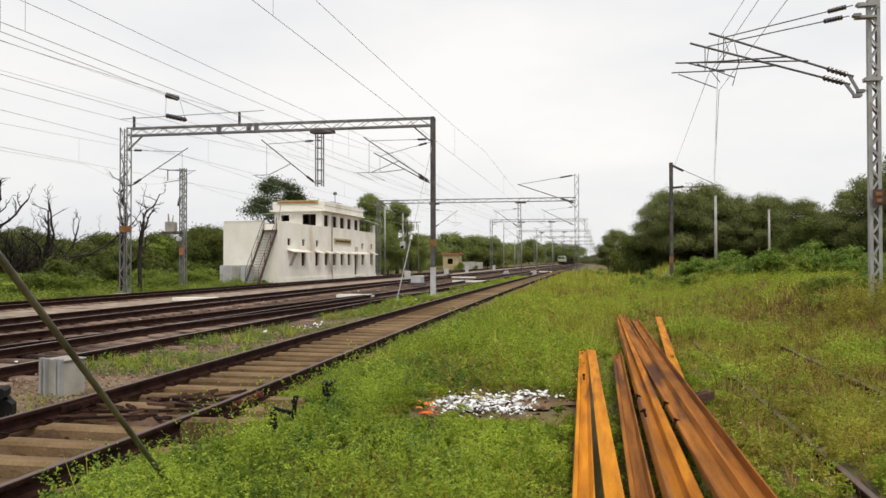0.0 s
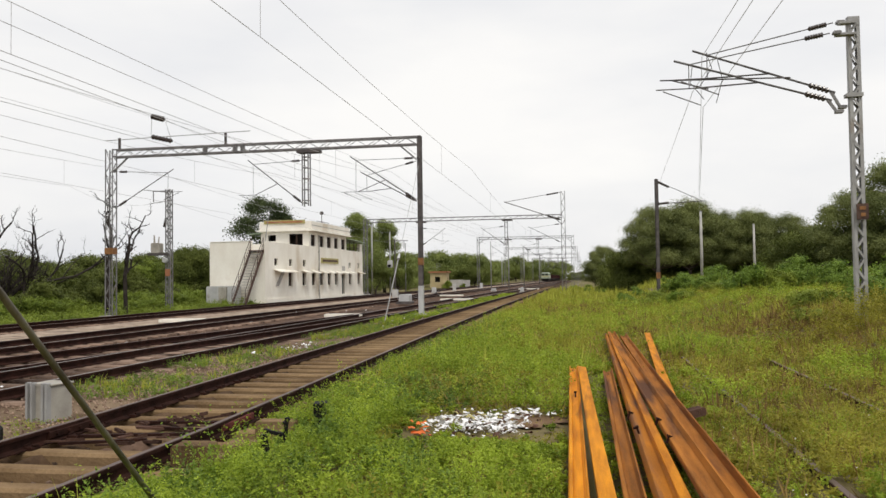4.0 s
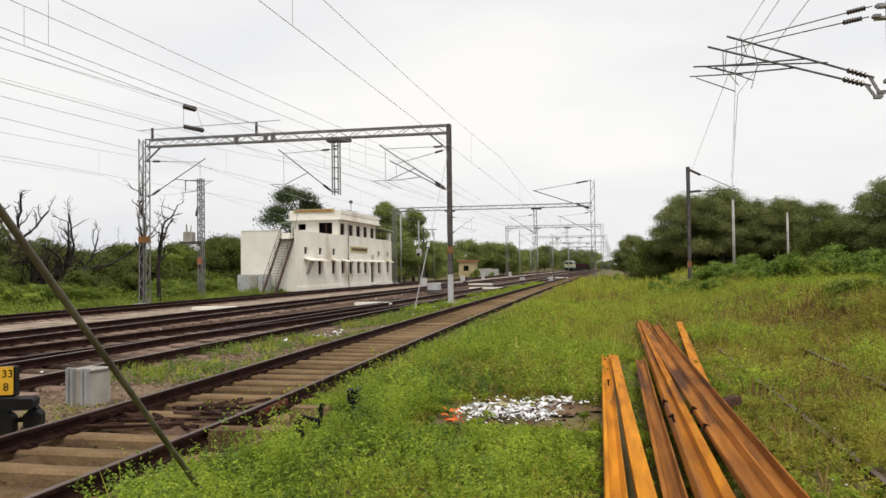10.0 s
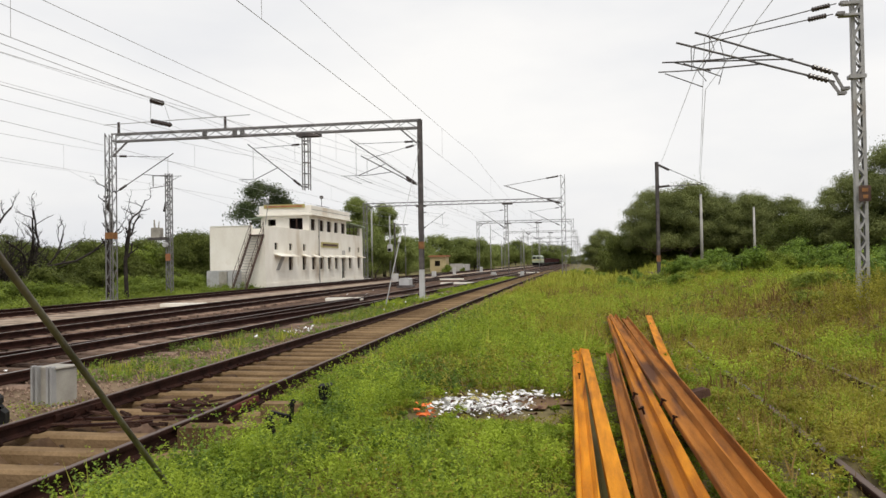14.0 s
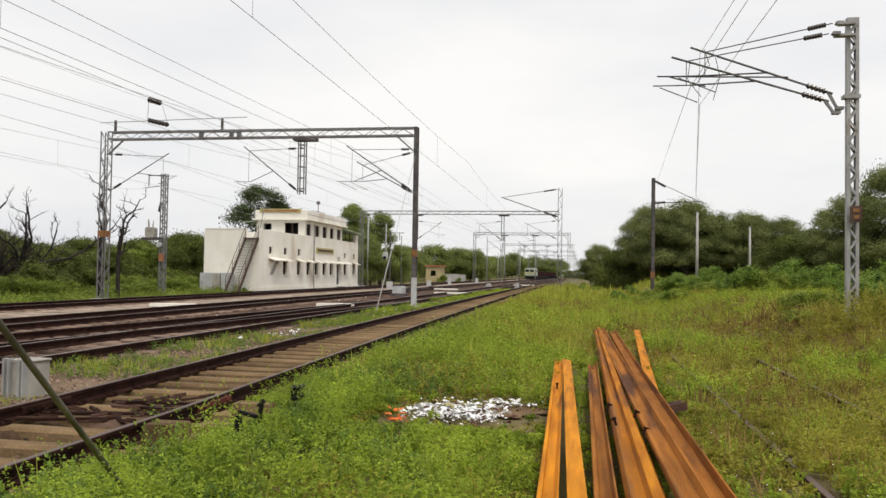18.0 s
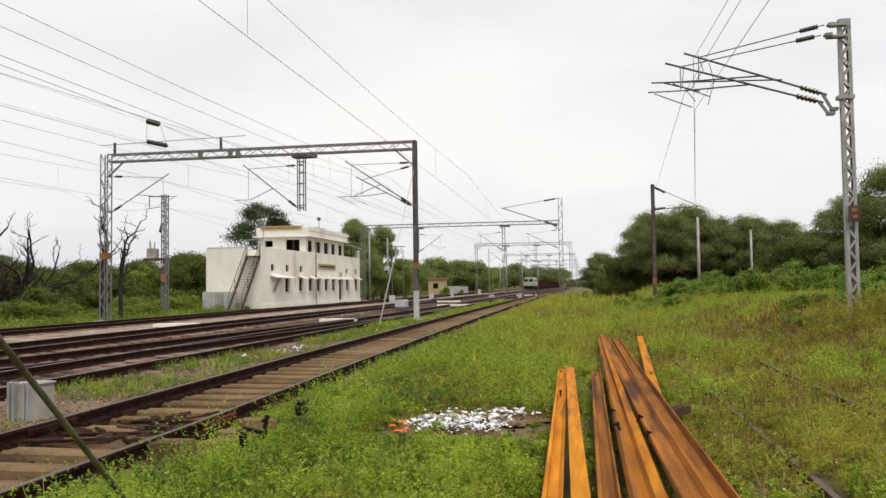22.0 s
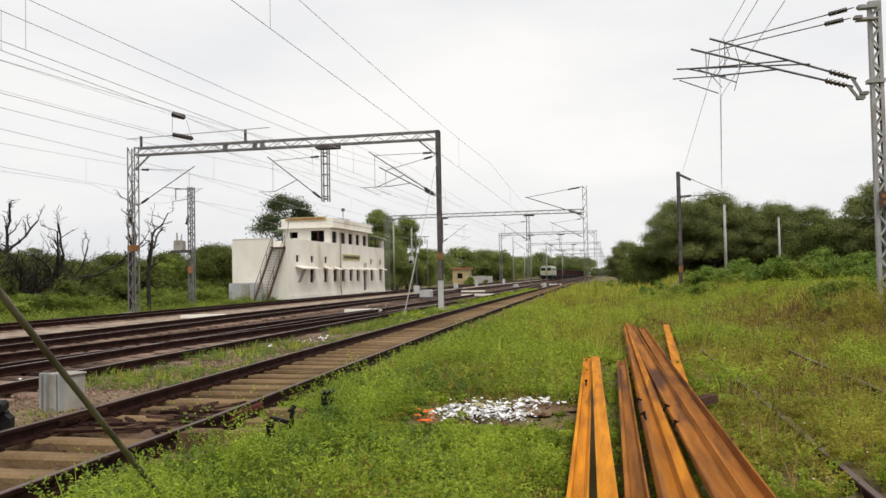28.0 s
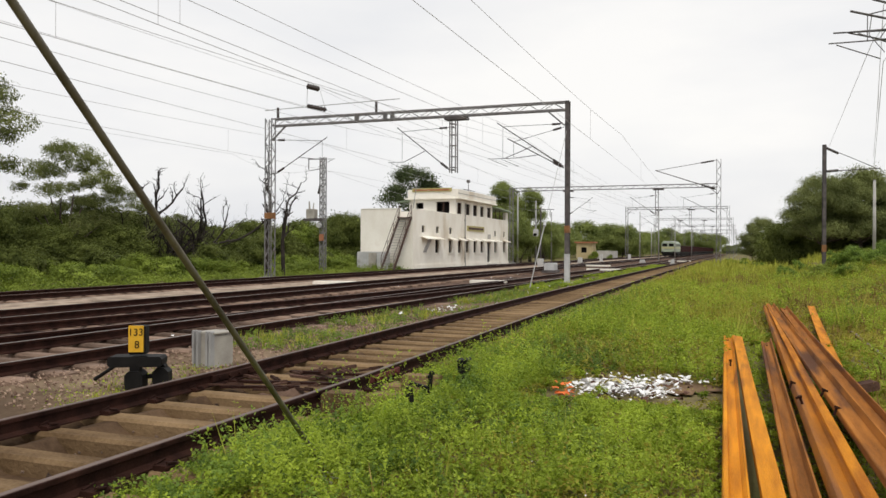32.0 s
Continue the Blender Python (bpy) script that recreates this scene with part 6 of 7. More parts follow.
# grass
tufts("grass", "green grass tufts among the weeds", 420, -5.0, 9.0, 4.0, 16.0, 0.27, 0.009, M_GRASS, off_things, 12)
tufts("grass", "green and yellow grass on open ground", 6400, -6.5, 18.0, 13.0, 46.0, 0.29, 0.022, M_GRASS, grassy, 12)
tufts("grass", "green and yellow grass on distant ground", 5200, -6.5, 40.0, 45.0, 110.0, 0.45, 0.07, M_GRASS, off_things, 9)
tufts("dry_grass", "dry brownish grass on the old siding", 4600, 1.2, 12.0, 7.5, 34.0, 0.24, 0.016, M_DRY, dull_right, 10)
tufts("dry_grass", "dry reddish grass in patches on open ground", 1200, -2.0, 16.0, 20.0, 60.0, 0.36, 0.04, M_DRY, lambda x, y: off_things(x, y) & (np.sin(x * 0.5 + 1.7 * np.sin(y * 0.21)) > 0.2), 10)
blades("weed_stalks", "brown stalks and seed heads among the weeds", -3.6, 8.0, 4.0, 15.0, 80, 0.30, 0.010, M_STALK, dull)
blades("weed_stalks", "brown stalks and seed heads on open ground", -5.0, 14.0, 15.0, 34.0, 40, 0.32, 0.018, M_STALK, dull_far)


def verge(x, y):
    """Ragged strip of weeds between the first and the second track, bare in places."""
    return (x < near_x(y) - 1.12) & (x > -8.3 + 0.015 * np.maximum(0, y - 10)) & (swell(x * 0.35, y * 0.16, 3.0) > 0.36) & (y > 11)


tufts("grass", "thin grass beside the first track", 230, -7.6, -6.1, 3.5, 9.4, 0.13, 0.008, M_GRASS, lambda x, y: (drift(x * 2, y * 1.5, 2.0) > -0.2) & (x > -7.5 + 0.12 * (y - 3)), 9, dz=0.1)
field("ground_cover", "small weeds beside the first track", -7.4, -6.1, 3.5, 9.3, 600, 0.028, 0.06, M_WEED_FRESH, 0.5, 0.4, lambda x, y: drift(x * 2, y * 1.5, 2.0) > 0.1, 0.5, 0.12)
field("ground_cover", "patchy low weeds between the tracks", -8.3, -6.0, 10.5, 60.0, 420, 0.045, 0.10, M_HERB, 0.6, 0.3, verge, 0.5, 0.10)
tufts("grass", "patchy grass between the tracks", 1300, -8.3, -6.0, 10.5, 70.0, 0.24, 0.016, M_GRASS, verge, 11, dz=0.10)
herbs("weed_plants", "leafy weeds between the tracks", 1000, -8.3, -6.0, 10.5, 60.0, 0.32, M_HERB, verge, 8, 9, 0.045, 0.4, dz=0.10)
herbs("weed_plants", "leafy weeds between the distant tracks", 900, -8.6, -6.4, 30.0, 85.0, 0.4, M_WEED_FRESH, lambda x, y: (x < near_x(y) - 1.12) & (swell(x * 0.3, y * 0.12, 3.0) > 0.25), 8, 8, 0.075, 0.45, dz=0.08)
herbs("weed_plants", "taller weeds along the second track", 90, -8.5, -7.8, 14.0, 40.0, 0.42, M_HERB, lambda x, y: swell(x * 0.2, y * 0.3, 1.0) > 0.45, 8, 9, 0.045, 0.4, dz=0.05)
field("tall_weeds", "tall weeds past the outer track", -34, -24.2, 12, 58, 120, 0.10, 0.6, M_VERGE, 0.5, 0.2, None, 0.6)
herbs("tall_weeds", "bushy weeds past the outer track", 1500, -33, -24.0, 12, 60, 0.75, M_VERGE, lambda x, y: x < -23.9 + 0.5 * np.sin(y), 9, 9, 0.10, 0.45)

# loose ballast stones beside the first track
st = Shape()
for i in range(2600):
    x, y = rr.uniform(-8.3, -6.3), rr.uniform(6.0, 19.0)
    s = rr.uniform(0.010, 0.030)
    m = pose(x, y, -0.01, rr.uniform(0, 90), rr.uniform(0, 90), rr.uniform(0, 90))
    st.add([m @ Vector(p) for p in ((-s, 0, 0), (s, 0.2 * s, 0), (0, -s * 0.8, 0.1 * s), (0.1 * s, s * 0.8, 0), (0, 0, s * 0.7), (0, 0, -s * 0.7))], [(0, 2, 4), (2, 1, 4), (1, 3, 4), (3, 0, 4), (2, 0, 5), (1, 2, 5), (3, 1, 5), (0, 3, 5)])
part("loose_stones", st, M_STONE, None, "loose reddish ballast stones beside the track", kind="stuff")


rub = Shape()
for i in range(2600):
    y = rr.uniform(3.5, 20.0)
    x = float(near_x(y)) + rr.choice((rr.uniform(-1.3, 1.3), rr.gauss(-0.75, 0.12), rr.gauss(0.78, 0.1)))
    s = rr.uniform(0.010, 0.034)
    m = pose(x, y, -0.125 + rr.uniform(0, 0.03), rr.uniform(0, 90), rr.uniform(0, 90), rr.uniform(0, 90))
    rub.add([m @ Vector(p) for p in ((-s, 0, 0), (s, 0.2 * s, 0), (0, -s * 0.8, 0.1 * s), (0.1 * s, s * 0.8, 0), (0, 0, s * 0.7), (0, 0, -s * 0.7))], [(0, 2, 4), (2, 1, 4), (1, 3, 4), (3, 0, 4), (2, 0, 5), (1, 2, 5), (3, 1, 5), (0, 3, 5)])
part("rubble", rub, M_RUBBLE, None, "dark broken stones and crumbs between the sleepers", kind="stuff")


def crown_points(lobes, clumps, per, spread, shell=0.6):
    """Leaf centres: clumps of leaves strewn over the outer part of rounded lobes."""
    pts, out = [], []
    for cx, cy, cz, rx, ry, rz in lobes:
        d = RNG.normal(size=(clumps, 3))
        d /= np.linalg.norm(d, axis=1)[:, None]
        r = (shell + (1 - shell) * RNG.random(clumps)) * (1 + 0.2 * np.sin(d[:, 0] * 7 + cx) * np.sin(d[:, 1] * 6 + cy) + 0.1 * np.sin(d[:, 2] * 13 + cz))
        k = np.array([cx, cy, cz]) + d * r[:, None] * np.array([rx, ry, rz])
        pts.append((k[:, None, :] + RNG.normal(size=(clumps, per, 3)) * spread * np.array([1, 1, 0.6])).reshape(-1, 3))
        out.append(np.repeat(d, per, axis=0))
    return np.concatenate(pts), np.concatenate(out)


def limbs(shape, rnd, base, tip, r, depth, spread):
    """A crooked limb that forks."""
    base, tip = Vector(base), Vector(tip)
    mid = base.lerp(tip, 0.5) + Vector((rnd.uniform(-1, 1), rnd.uniform(-1, 1), rnd.uniform(-0.3, 0.5))) * (tip - base).length * 0.09
    shape.rod(base, mid, r, r * 0.82, 7, False)
    shape.rod(mid, tip, r * 0.82, r * 0.6, 7, depth == 0)
    if depth:
        for i in range(rnd.choice((2, 2, 3))):
            d = (tip - base).normalized()
            side = Vector((rnd.uniform(-1, 1), rnd.uniform(-1, 1), rnd.uniform(-0.2, 0.6)))
            limbs(shape, rnd, tip, tip + (d + side * spread).normalized() * (tip - base).length * rnd.uniform(0.55, 0.85), r * 0.55, depth - 1, spread)


def tree_model(seed, label, height, width, mat, leaf, n_lobes=18, clumps=60, per=16, crown_from=0.3, flat=0.75, layered=False, name="tree", lobe=(0.13, 0.21), dome=0.42, loose=0.42, aspect=0.6, spread=1.5):
    rnd = random.Random(seed)
    t = thing(name, label, "tree")
    s = Shape()
    s.rod((0, 0, -0.3), (rnd.uniform(-0.2, 0.2), rnd.uniform(-0.2, 0.2), height * crown_from), height * 0.026, height * 0.018, 8, False)
    lobes = []
    for i in range(n_lobes):
        a, q = 2.4 * i + rnd.uniform(-0.5, 0.5), math.sqrt((i + 0.5) / n_lobes)
        top = height * (0.9 - (dome if not layered else 0.3) * q * q)
        z = top if i % 3 else height * crown_from + (top - height * crown_from) * rnd.uniform(0.15, 0.6)
        s2 = rnd.uniform(*lobe)
        lobes.append((math.cos(a) * q * width * 0.38, math.sin(a) * q * width * 0.38, z - width * s2 * flat * 0.5, width * s2, width * s2, width * s2 * flat))
    if crown_from < 0.1:
        for i in range(12):
            a = 0.55 * i
            lobes.append((math.cos(a) * width * 0.33, math.sin(a) * width * 0.33, height * rnd.uniform(0.12, 0.26), width * 0.17, width * 0.17, height * 0.16))
    for i, l in enumerate(lobes):
        if i % 3 == 0:
            base = Vector((0, 0, height * crown_from * rnd.uniform(0.6, 1.0)))
            tip = Vector(l[:3]) * 0.92
            mid = base.lerp(tip, 0.5) + Vector((rnd.uniform(-0.3, 0.3), rnd.uniform(-0.3, 0.3), -0.2))
            s.rod(base, mid, height * 0.011, height * 0.008, 6, False)
            s.rod(mid, tip, height * 0.008, height * 0.004, 6, False)
    part("trunk", s, M_BARK, t, smooth=True)
    c, d = crown_points(lobes, clumps, per, leaf * spread)
    ok = c[:, 2] > 0.1
    u, v = facing_axes(d[ok], leaf, aspect, loose)
    c = c[ok]
    part("crown", cards("crown", c, u, v), mat, t)
    return t


def bush_model(seed, label, height, width, mat, leaf, n_lobes=12, clumps=26, per=14):
    rnd = random.Random(seed)
    t = thing("bush", label, "bush")
    s = Shape()
    for i in range(6):
        a = rnd.uniform(0, 6.28)
        s.rod((0.1 * math.cos(a), 0.1 * math.sin(a), -0.1), (math.cos(a) * width * 0.25, math.sin(a) * width * 0.25, height * 0.6), 0.03, 0.012, 5, False)
    part("stem", s, M_BARK, t)
    lobes = []
    for i in range(n_lobes):
        a, q = rnd.uniform(0, 6.28), math.sqrt(rnd.random())
        lobes.append((math.cos(a) * q * width * 0.38, math.sin(a) * q * width * 0.38, height * rnd.uniform(0.2, 0.72), width * rnd.uniform(0.12, 0.2), width * rnd.uniform(0.12, 0.2), height * rnd.uniform(0.16, 0.3)))
    c, d = crown_points(lobes, clumps, per, leaf * 1.1, 0.4)
    ok = c[:, 2] > 0.02
    u, v = facing_axes(d[ok], leaf, 0.55, 0.4)
    c = c[ok]
    part("foliage", cards("foliage", c, u, v), mat, t)
    return t


def place(model, spots, group):
    """The first spot takes the model itself, the rest are copies: x, y, scale, turn, stretch up."""
    for i, (x, y, sc, a, up) in enumerate(spots):
        ob = model if i == 0 else copy_thing(model, Matrix())
        ob.matrix_basis = pose(x, y, float(ground_z(x, y)), 0, 0, a) @ Matrix.Diagonal((sc, sc, sc * up, 1))
        tagged(ob, group=group)


place(bush_model(26, "green creeper growing over the hut corner", 2.4, 2.6, M_VERGE, 0.16, 12, 26, 12), [(-25.6, 148.4, 0.8, 0, 1.0), (-22.8, 150.0, 0.5, 90, 1.0), (-26.4, 55.8, 0.33, 40, 0.8), (-28.2, 56.0, 0.4, 140, 0.8), (-23.6, 55.0, 0.25, 10, 0.7), (-24.6, 56.6, 0.22, 10, 1.1)], "creepers and low shrubs by walls")
# tall trees behind the cabin
place(tree_model(11, "tall dark feathery tree behind the cabin", 12.4, 9.0, M_LEAF_DK, 0.24, 34, 46, 12, 0.25, 0.7, lobe=(0.05, 0.11), dome=0.36, loose=0.8, aspect=0.45, spread=2.0), [(-38.6, 93, 1.1, 0, 0.96)], "trees behind the cabin")
place(tree_model(12, "round-crowned green tree behind the cabin", 11.6, 4.9, M_LEAF_LIT, 0.17, 20, 80, 14, 0.6, 0.85, lobe=(0.12, 0.22), dome=0.26, loose=0.45, spread=1.5), [(-30.5, 106, 1.03, 0, 1.0), (-27.8, 110, 0.95, 120, 1.02)], "trees behind the cabin")
place(tree_model(17, "broad green tree behind the cabin", 8.2, 7.0, M_LEAF_LIT, 0.17, 26, 70, 14, 0.1, 0.8, lobe=(0.09, 0.18), dome=0.4, loose=0.55, spread=2.0), [(-32.0, 104, 1.1, 0, 1.0), (-28.0, 103, 0.9, 140, 1.0), (-36, 118, 0.9, 50, 1.0), (-26.2, 99, 0.72, 220, 1.0), (-25.4, 108, 0.75, 100, 1.0)], "trees behind the cabin")
# acacias and scrub on the far side
place(tree_model(13, "airy acacia tree with spreading layered crown", 8.8, 8.4, M_LEAF2, 0.085, 40, 52, 20, 0.3, 0.45, True, name="acacia_tree", lobe=(0.06, 0.13), loose=0.7),
      [(-36.6, 36.3, 0.82, 20, 1.2), (-36.4, 39.6, 0.66, 140, 1.05), (-36.5, 27.9, 1.2, 250, 1.2), (-48, 60, 0.6, 200, 1.0), (-38.0, 38.2, 0.6, 190, 1.0), (-36.8, 41.8, 0.5, 10, 1.0)], "scrub trees on the far side")
scrub = tree_model(14, "dense green roadside scrub tree", 5.4, 7.5, M_SCRUB, 0.14, 34, 56, 16, 0.08, 0.7, lobe=(0.07, 0.17), loose=0.6, spread=2.2)
spots = []
rs = random.Random(5)
for i in range(34):
    y = 14 + i * 3.4 + rs.uniform(-1.5, 1.5)
    spots.append((-41 - 0.02 * y + rs.uniform(-5, 4), y, rs.uniform(0.65, 0.95), rs.uniform(0, 360), rs.uniform(0.8, 1.0)))
for i in range(26):
    spots.append((-35.5 - rs.uniform(0, 6), 20 + i * 1.5, rs.uniform(0.68, 0.9), rs.uniform(0, 360), rs.uniform(0.75, 1.0)))
for i in range(14):
    spots.append((-36 + rs.uniform(-3, 3), 66 + i * 4.5, rs.uniform(0.7, 1.0), rs.uniform(0, 360), 1.0))
far_spots = []
for i in range(34):
    far_spots.append((-34 - rs.uniform(0, 14), 128 + i * 8, rs.choice((0.55, 0.75, 0.95, 1.2, 1.5)), rs.uniform(0, 360), 1.0))
for i in range(14):
    far_spots.append((-46 + i * 5.5 + rs.uniform(-1, 1), 420 + rs.uniform(-20, 20), rs.uniform(1.7, 2.4) * (0.45 if i > 6 else 1.0), rs.uniform(0, 360), 1.0))
far_spots += [(-37, 158, 1.25, 30, 1.0), (-41, 172, 1.4, 200, 1.0), (-35.5, 190, 1.6, 100, 1.0), (-30, 196, 1.5, 10, 1.0), (-26.4, 193, 1.45, 70, 1.0)]
place(tree_model(16, "olive green round-crowned tree beyond the hut", 5.6, 7.6, M_LEAF_LIT, 0.19, 24, 64, 14, 0.12, 0.62, lobe=(0.10, 0.2), loose=0.6, spread=2.2), far_spots, "trees beyond the hut")
for i in range(16):
    spots.append((4.5 + i * 1.7, 90 + rs.uniform(-2, 3), rs.uniform(0.75, 0.95), rs.uniform(0, 360), 1.0))
for i in range(6):
    spots.append((15 + i * 2.6, 61 + rs.uniform(-1, 1), rs.uniform(0.6, 0.8), rs.uniform(0, 360), 1.0))
for i in range(9):
    spots.append((-36.5 - rs.uniform(0, 3), 23 + i * 2.1, rs.uniform(0.6, 0.85), rs.uniform(0, 360), rs.uniform(0.9, 1.1)))
spots += [(-34.4, 66, 0.85, 40, 1.1), (-33.6, 63, 0.7, 140, 1.0), (-31.6, 61.5, 0.8, 60, 1.15), (-30.6, 66, 0.75, 260, 1.1)]
place(scrub, spots, "green scrub along the railway")
# wood on the bank
wood = tree_model(15, "dense dark green tree in the wood on the bank", 9.2, 8.6, M_LEAF, 0.12, 44, 74, 24, 0.2, 0.6, lobe=(0.08, 0.18), loose=0.75, spread=2.6)
place(wood, [(7.2, 84, 0.92, 0, 1.0), (10.4, 85, 0.98, 90, 1.0), (13.6, 87, 0.86, 200, 1.0), (16.4, 85, 0.86, 40, 0.98), (19.6, 85, 0.82, 130, 0.95), (22.6, 83, 0.68, 30, 0.95), (26, 81, 0.66, 75, 0.95), (12, 92, 0.9, 140, 1.0), (18, 93, 0.86, 10, 1.0), (23, 92, 0.7, 10, 1.0), (8.5, 92, 0.8, 10, 1.0), (2.6, 128, 0.78, 60, 0.98), (1.5, 131, 0.55, 160, 0.9), (5.4, 131, 0.5, 20, 0.9), (17.6, 57, 0.72, 20, 1.0), (20.4, 56, 0.95, 250, 1.0), (24, 54, 1.1, 110, 1.0), (28, 50, 1.1, 200, 1.0), (11, 150, 0.6, 10, 1.0), (9, 185, 0.6, 70, 1.0), (8, 225, 0.6, 70, 1.0), (14, 200, 0.8, 170, 1.0), (9, 280, 0.6, 170, 1.0)], "wood on the bank")
# bushes on the bank
bush = bush_model(21, "bright green leafy bush on the bank", 1.5, 3.2, M_BUSH, 0.11, 14, 30, 14)
spots = []
for i in range(70):
    y = 24 + (i % 35) * 1.35 + rs.uniform(-1, 1)
    x = 9.5 + rs.uniform(0, 9) + 0.12 * (y - 24) if i < 35 else 8.0 + rs.uniform(-1, 5) + 0.02 * y
    spots.append((x, y + (18 if i >= 35 else 0), rs.choice((0.4, 0.55, 0.7, 0.9, 1.1)), rs.uniform(0, 360), rs.uniform(0.6, 1.1)))
for i in range(34):
    spots.append((2.0 + rs.uniform(0, 18), 56 + rs.uniform(0, 30), rs.uniform(0.35, 0.75), rs.uniform(0, 360), rs.uniform(0.7, 1.0)))
for i in range(26):
    spots.append((14 + rs.uniform(0, 12), 36 + rs.uniform(0, 22), rs.uniform(0.5, 1.0), rs.uniform(0, 360), rs.uniform(0.8, 1.1)))
for x, y, k in ((7.4, 40, 1.1), (8.6, 41, 1.2), (6.2, 42, 1.0), (11.8, 40, 1.2), (12.6, 38.5, 1.0), (10.2, 42, 1.0), (5.0, 44, 0.7), (3.6, 46, 0.6), (2.4, 50, 0.6), (4.4, 52, 0.8), (7.2, 20.4, 0.6), (8.0, 19.2, 0.7), (9.0, 21, 0.8), (5.6, 21.5, 0.4), (7.6, 23, 0.75), (10.2, 19.5, 0.8), (8.8, 17.5, 0.6), (6.4, 24.5, 0.6)):
    spots.append((x, y, k, rs.uniform(0, 360), 0.9))
for i in range(16):
    spots.append((-0.5 + rs.uniform(-0.8, 3), 74 + i * 3.2, rs.uniform(0.4, 0.75), rs.uniform(0, 360), rs.uniform(0.6, 0.9)))
tall_bush = bush_model(24, "darker broad-leaved bush on the bank", 2.0, 2.6, M_HERB, 0.13, 11, 34, 14)
spots = [(x, y, k * (0.72 if y > 34 else 0.85), a, up) for i, (x, y, k, a, up) in enumerate(spots) if i % 4 or y < 30]
for i in range(18):
    spots.append((1.8 + rs.uniform(0, 6.5), 42 + rs.uniform(0, 11), rs.uniform(0.35, 0.65), rs.uniform(0, 360), rs.uniform(0.6, 1.0)))
for i in range(20):
    spots.append((9.5 + rs.uniform(0, 10), 27 + rs.uniform(0, 17), rs.uniform(0.6, 1.05), rs.uniform(0, 360), rs.uniform(0.8, 1.2)))
place(bush, spots[::2], "bushes on the bank")
place(tall_bush, spots[1::2], "bushes on the bank")
verge_bush = bush_model(22, "bright green bush past the outer track", 1.4, 3.4, M_VERGE, 0.085, 14, 36, 16)
place(verge_bush, [(-29 + rs.uniform(-3.5, 2.2), 16 + i * 1.05, rs.uniform(0.6, 1.1), rs.uniform(0, 360), rs.uniform(0.7, 1.1)) for i in range(42)], "bushes past the outer track")
place(bush_model(25, "dark dense thorny bush before the scrub", 2.3, 3.0, M_SCRUB, 0.11, 12, 40, 16), [(-31.5 + rs.uniform(-3.0, 1.6), 18 + i * 1.25, rs.uniform(0.55, 1.15), rs.uniform(0, 360), rs.uniform(0.7, 1.15)) for i in range(34)], "dark bushes before the scrub")
place(bush_model(23, "tall light green bush against the cabin wall", 3.6, 4.2, M_VERGE, 0.10, 18, 44, 16), [(-32.6, 63.5, 1.0, 0, 1.0), (-31.6, 58.5, 0.6, 90, 1.0), (-33.5, 68, 1.2, 200, 1.0), (-34.4, 63.0, 1.3, 40, 1.05), (-36.2, 60.5, 1.2, 300, 1.0)], "bushes by the cabin")


def crooked(shape, rnd, base, way, length, r, forks):
    """A bare knobby limb of several bends, with stubs and forks."""
    p, d = Vector(base), Vector(way).normalized()
    k = 6
    for i in range(k):
        d = (d + Vector((rnd.uniform(-0.35, 0.35), rnd.uniform(-0.6, 0.6), rnd.uniform(-0.25, 0.3)))).normalized()
        q = p + d * length / k
        r2 = r * 0.9
        shape.rod(p, q, r, r2, 6, i == k - 1)
        shape.rod(q - d * r2 * 0.9, q + d * r2 * 0.9, r2 * 1.3, r2 * 1.15, 6)
        side = Vector((rnd.uniform(-1, 1), rnd.uniform(-1, 1), rnd.uniform(-0.1, 0.7)))
        if forks and i and rnd.random() < (0.85 if forks > 1 else 0.5):
            crooked(shape, rnd, q, d * 0.5 + side, length * rnd.uniform(0.22, 0.42), r2 * 0.6, forks - 1)
        elif rnd.random() < 0.6:
            shape.rod(q, q + side.normalized() * r * rnd.uniform(2.5, 6), r2 * 0.6, r2 * 0.45, 5)
        p, r = q, r2


def dead_tree(seed, x, y, label, trunk, r, limbs_):
    """A bare tree: a short trunk, then limbs as start on the trunk, way, length."""
    rnd = random.Random(seed)
    t = thing("dead_tree", label, "tree", group="bare trees")
    s = Shape()
    top = Vector((0.1, 0.15, trunk))
    mid = Vector((0.0, -0.12, trunk * 0.55))
    s.rod((0, 0, -0.2), mid, r, r * 0.85, 8, False).rod(mid, top, r * 0.85, r * 0.75, 8, True)
    part("crooked_trunk", s, M_DEAD, t)
    for f, way, length in limbs_:
        s = Shape()
        base = mid.lerp(top, (f - 0.55) / 0.45) if f > 0.55 else Vector((0, 0, -0.2)).lerp(mid, f / 0.55)
        crooked(s, rnd, base, way, length * 0.95, r * 0.5, 3)
        part("bare_limb", s, M_DEAD, t)
    t.matrix_basis = pose(x, y, -0.05)


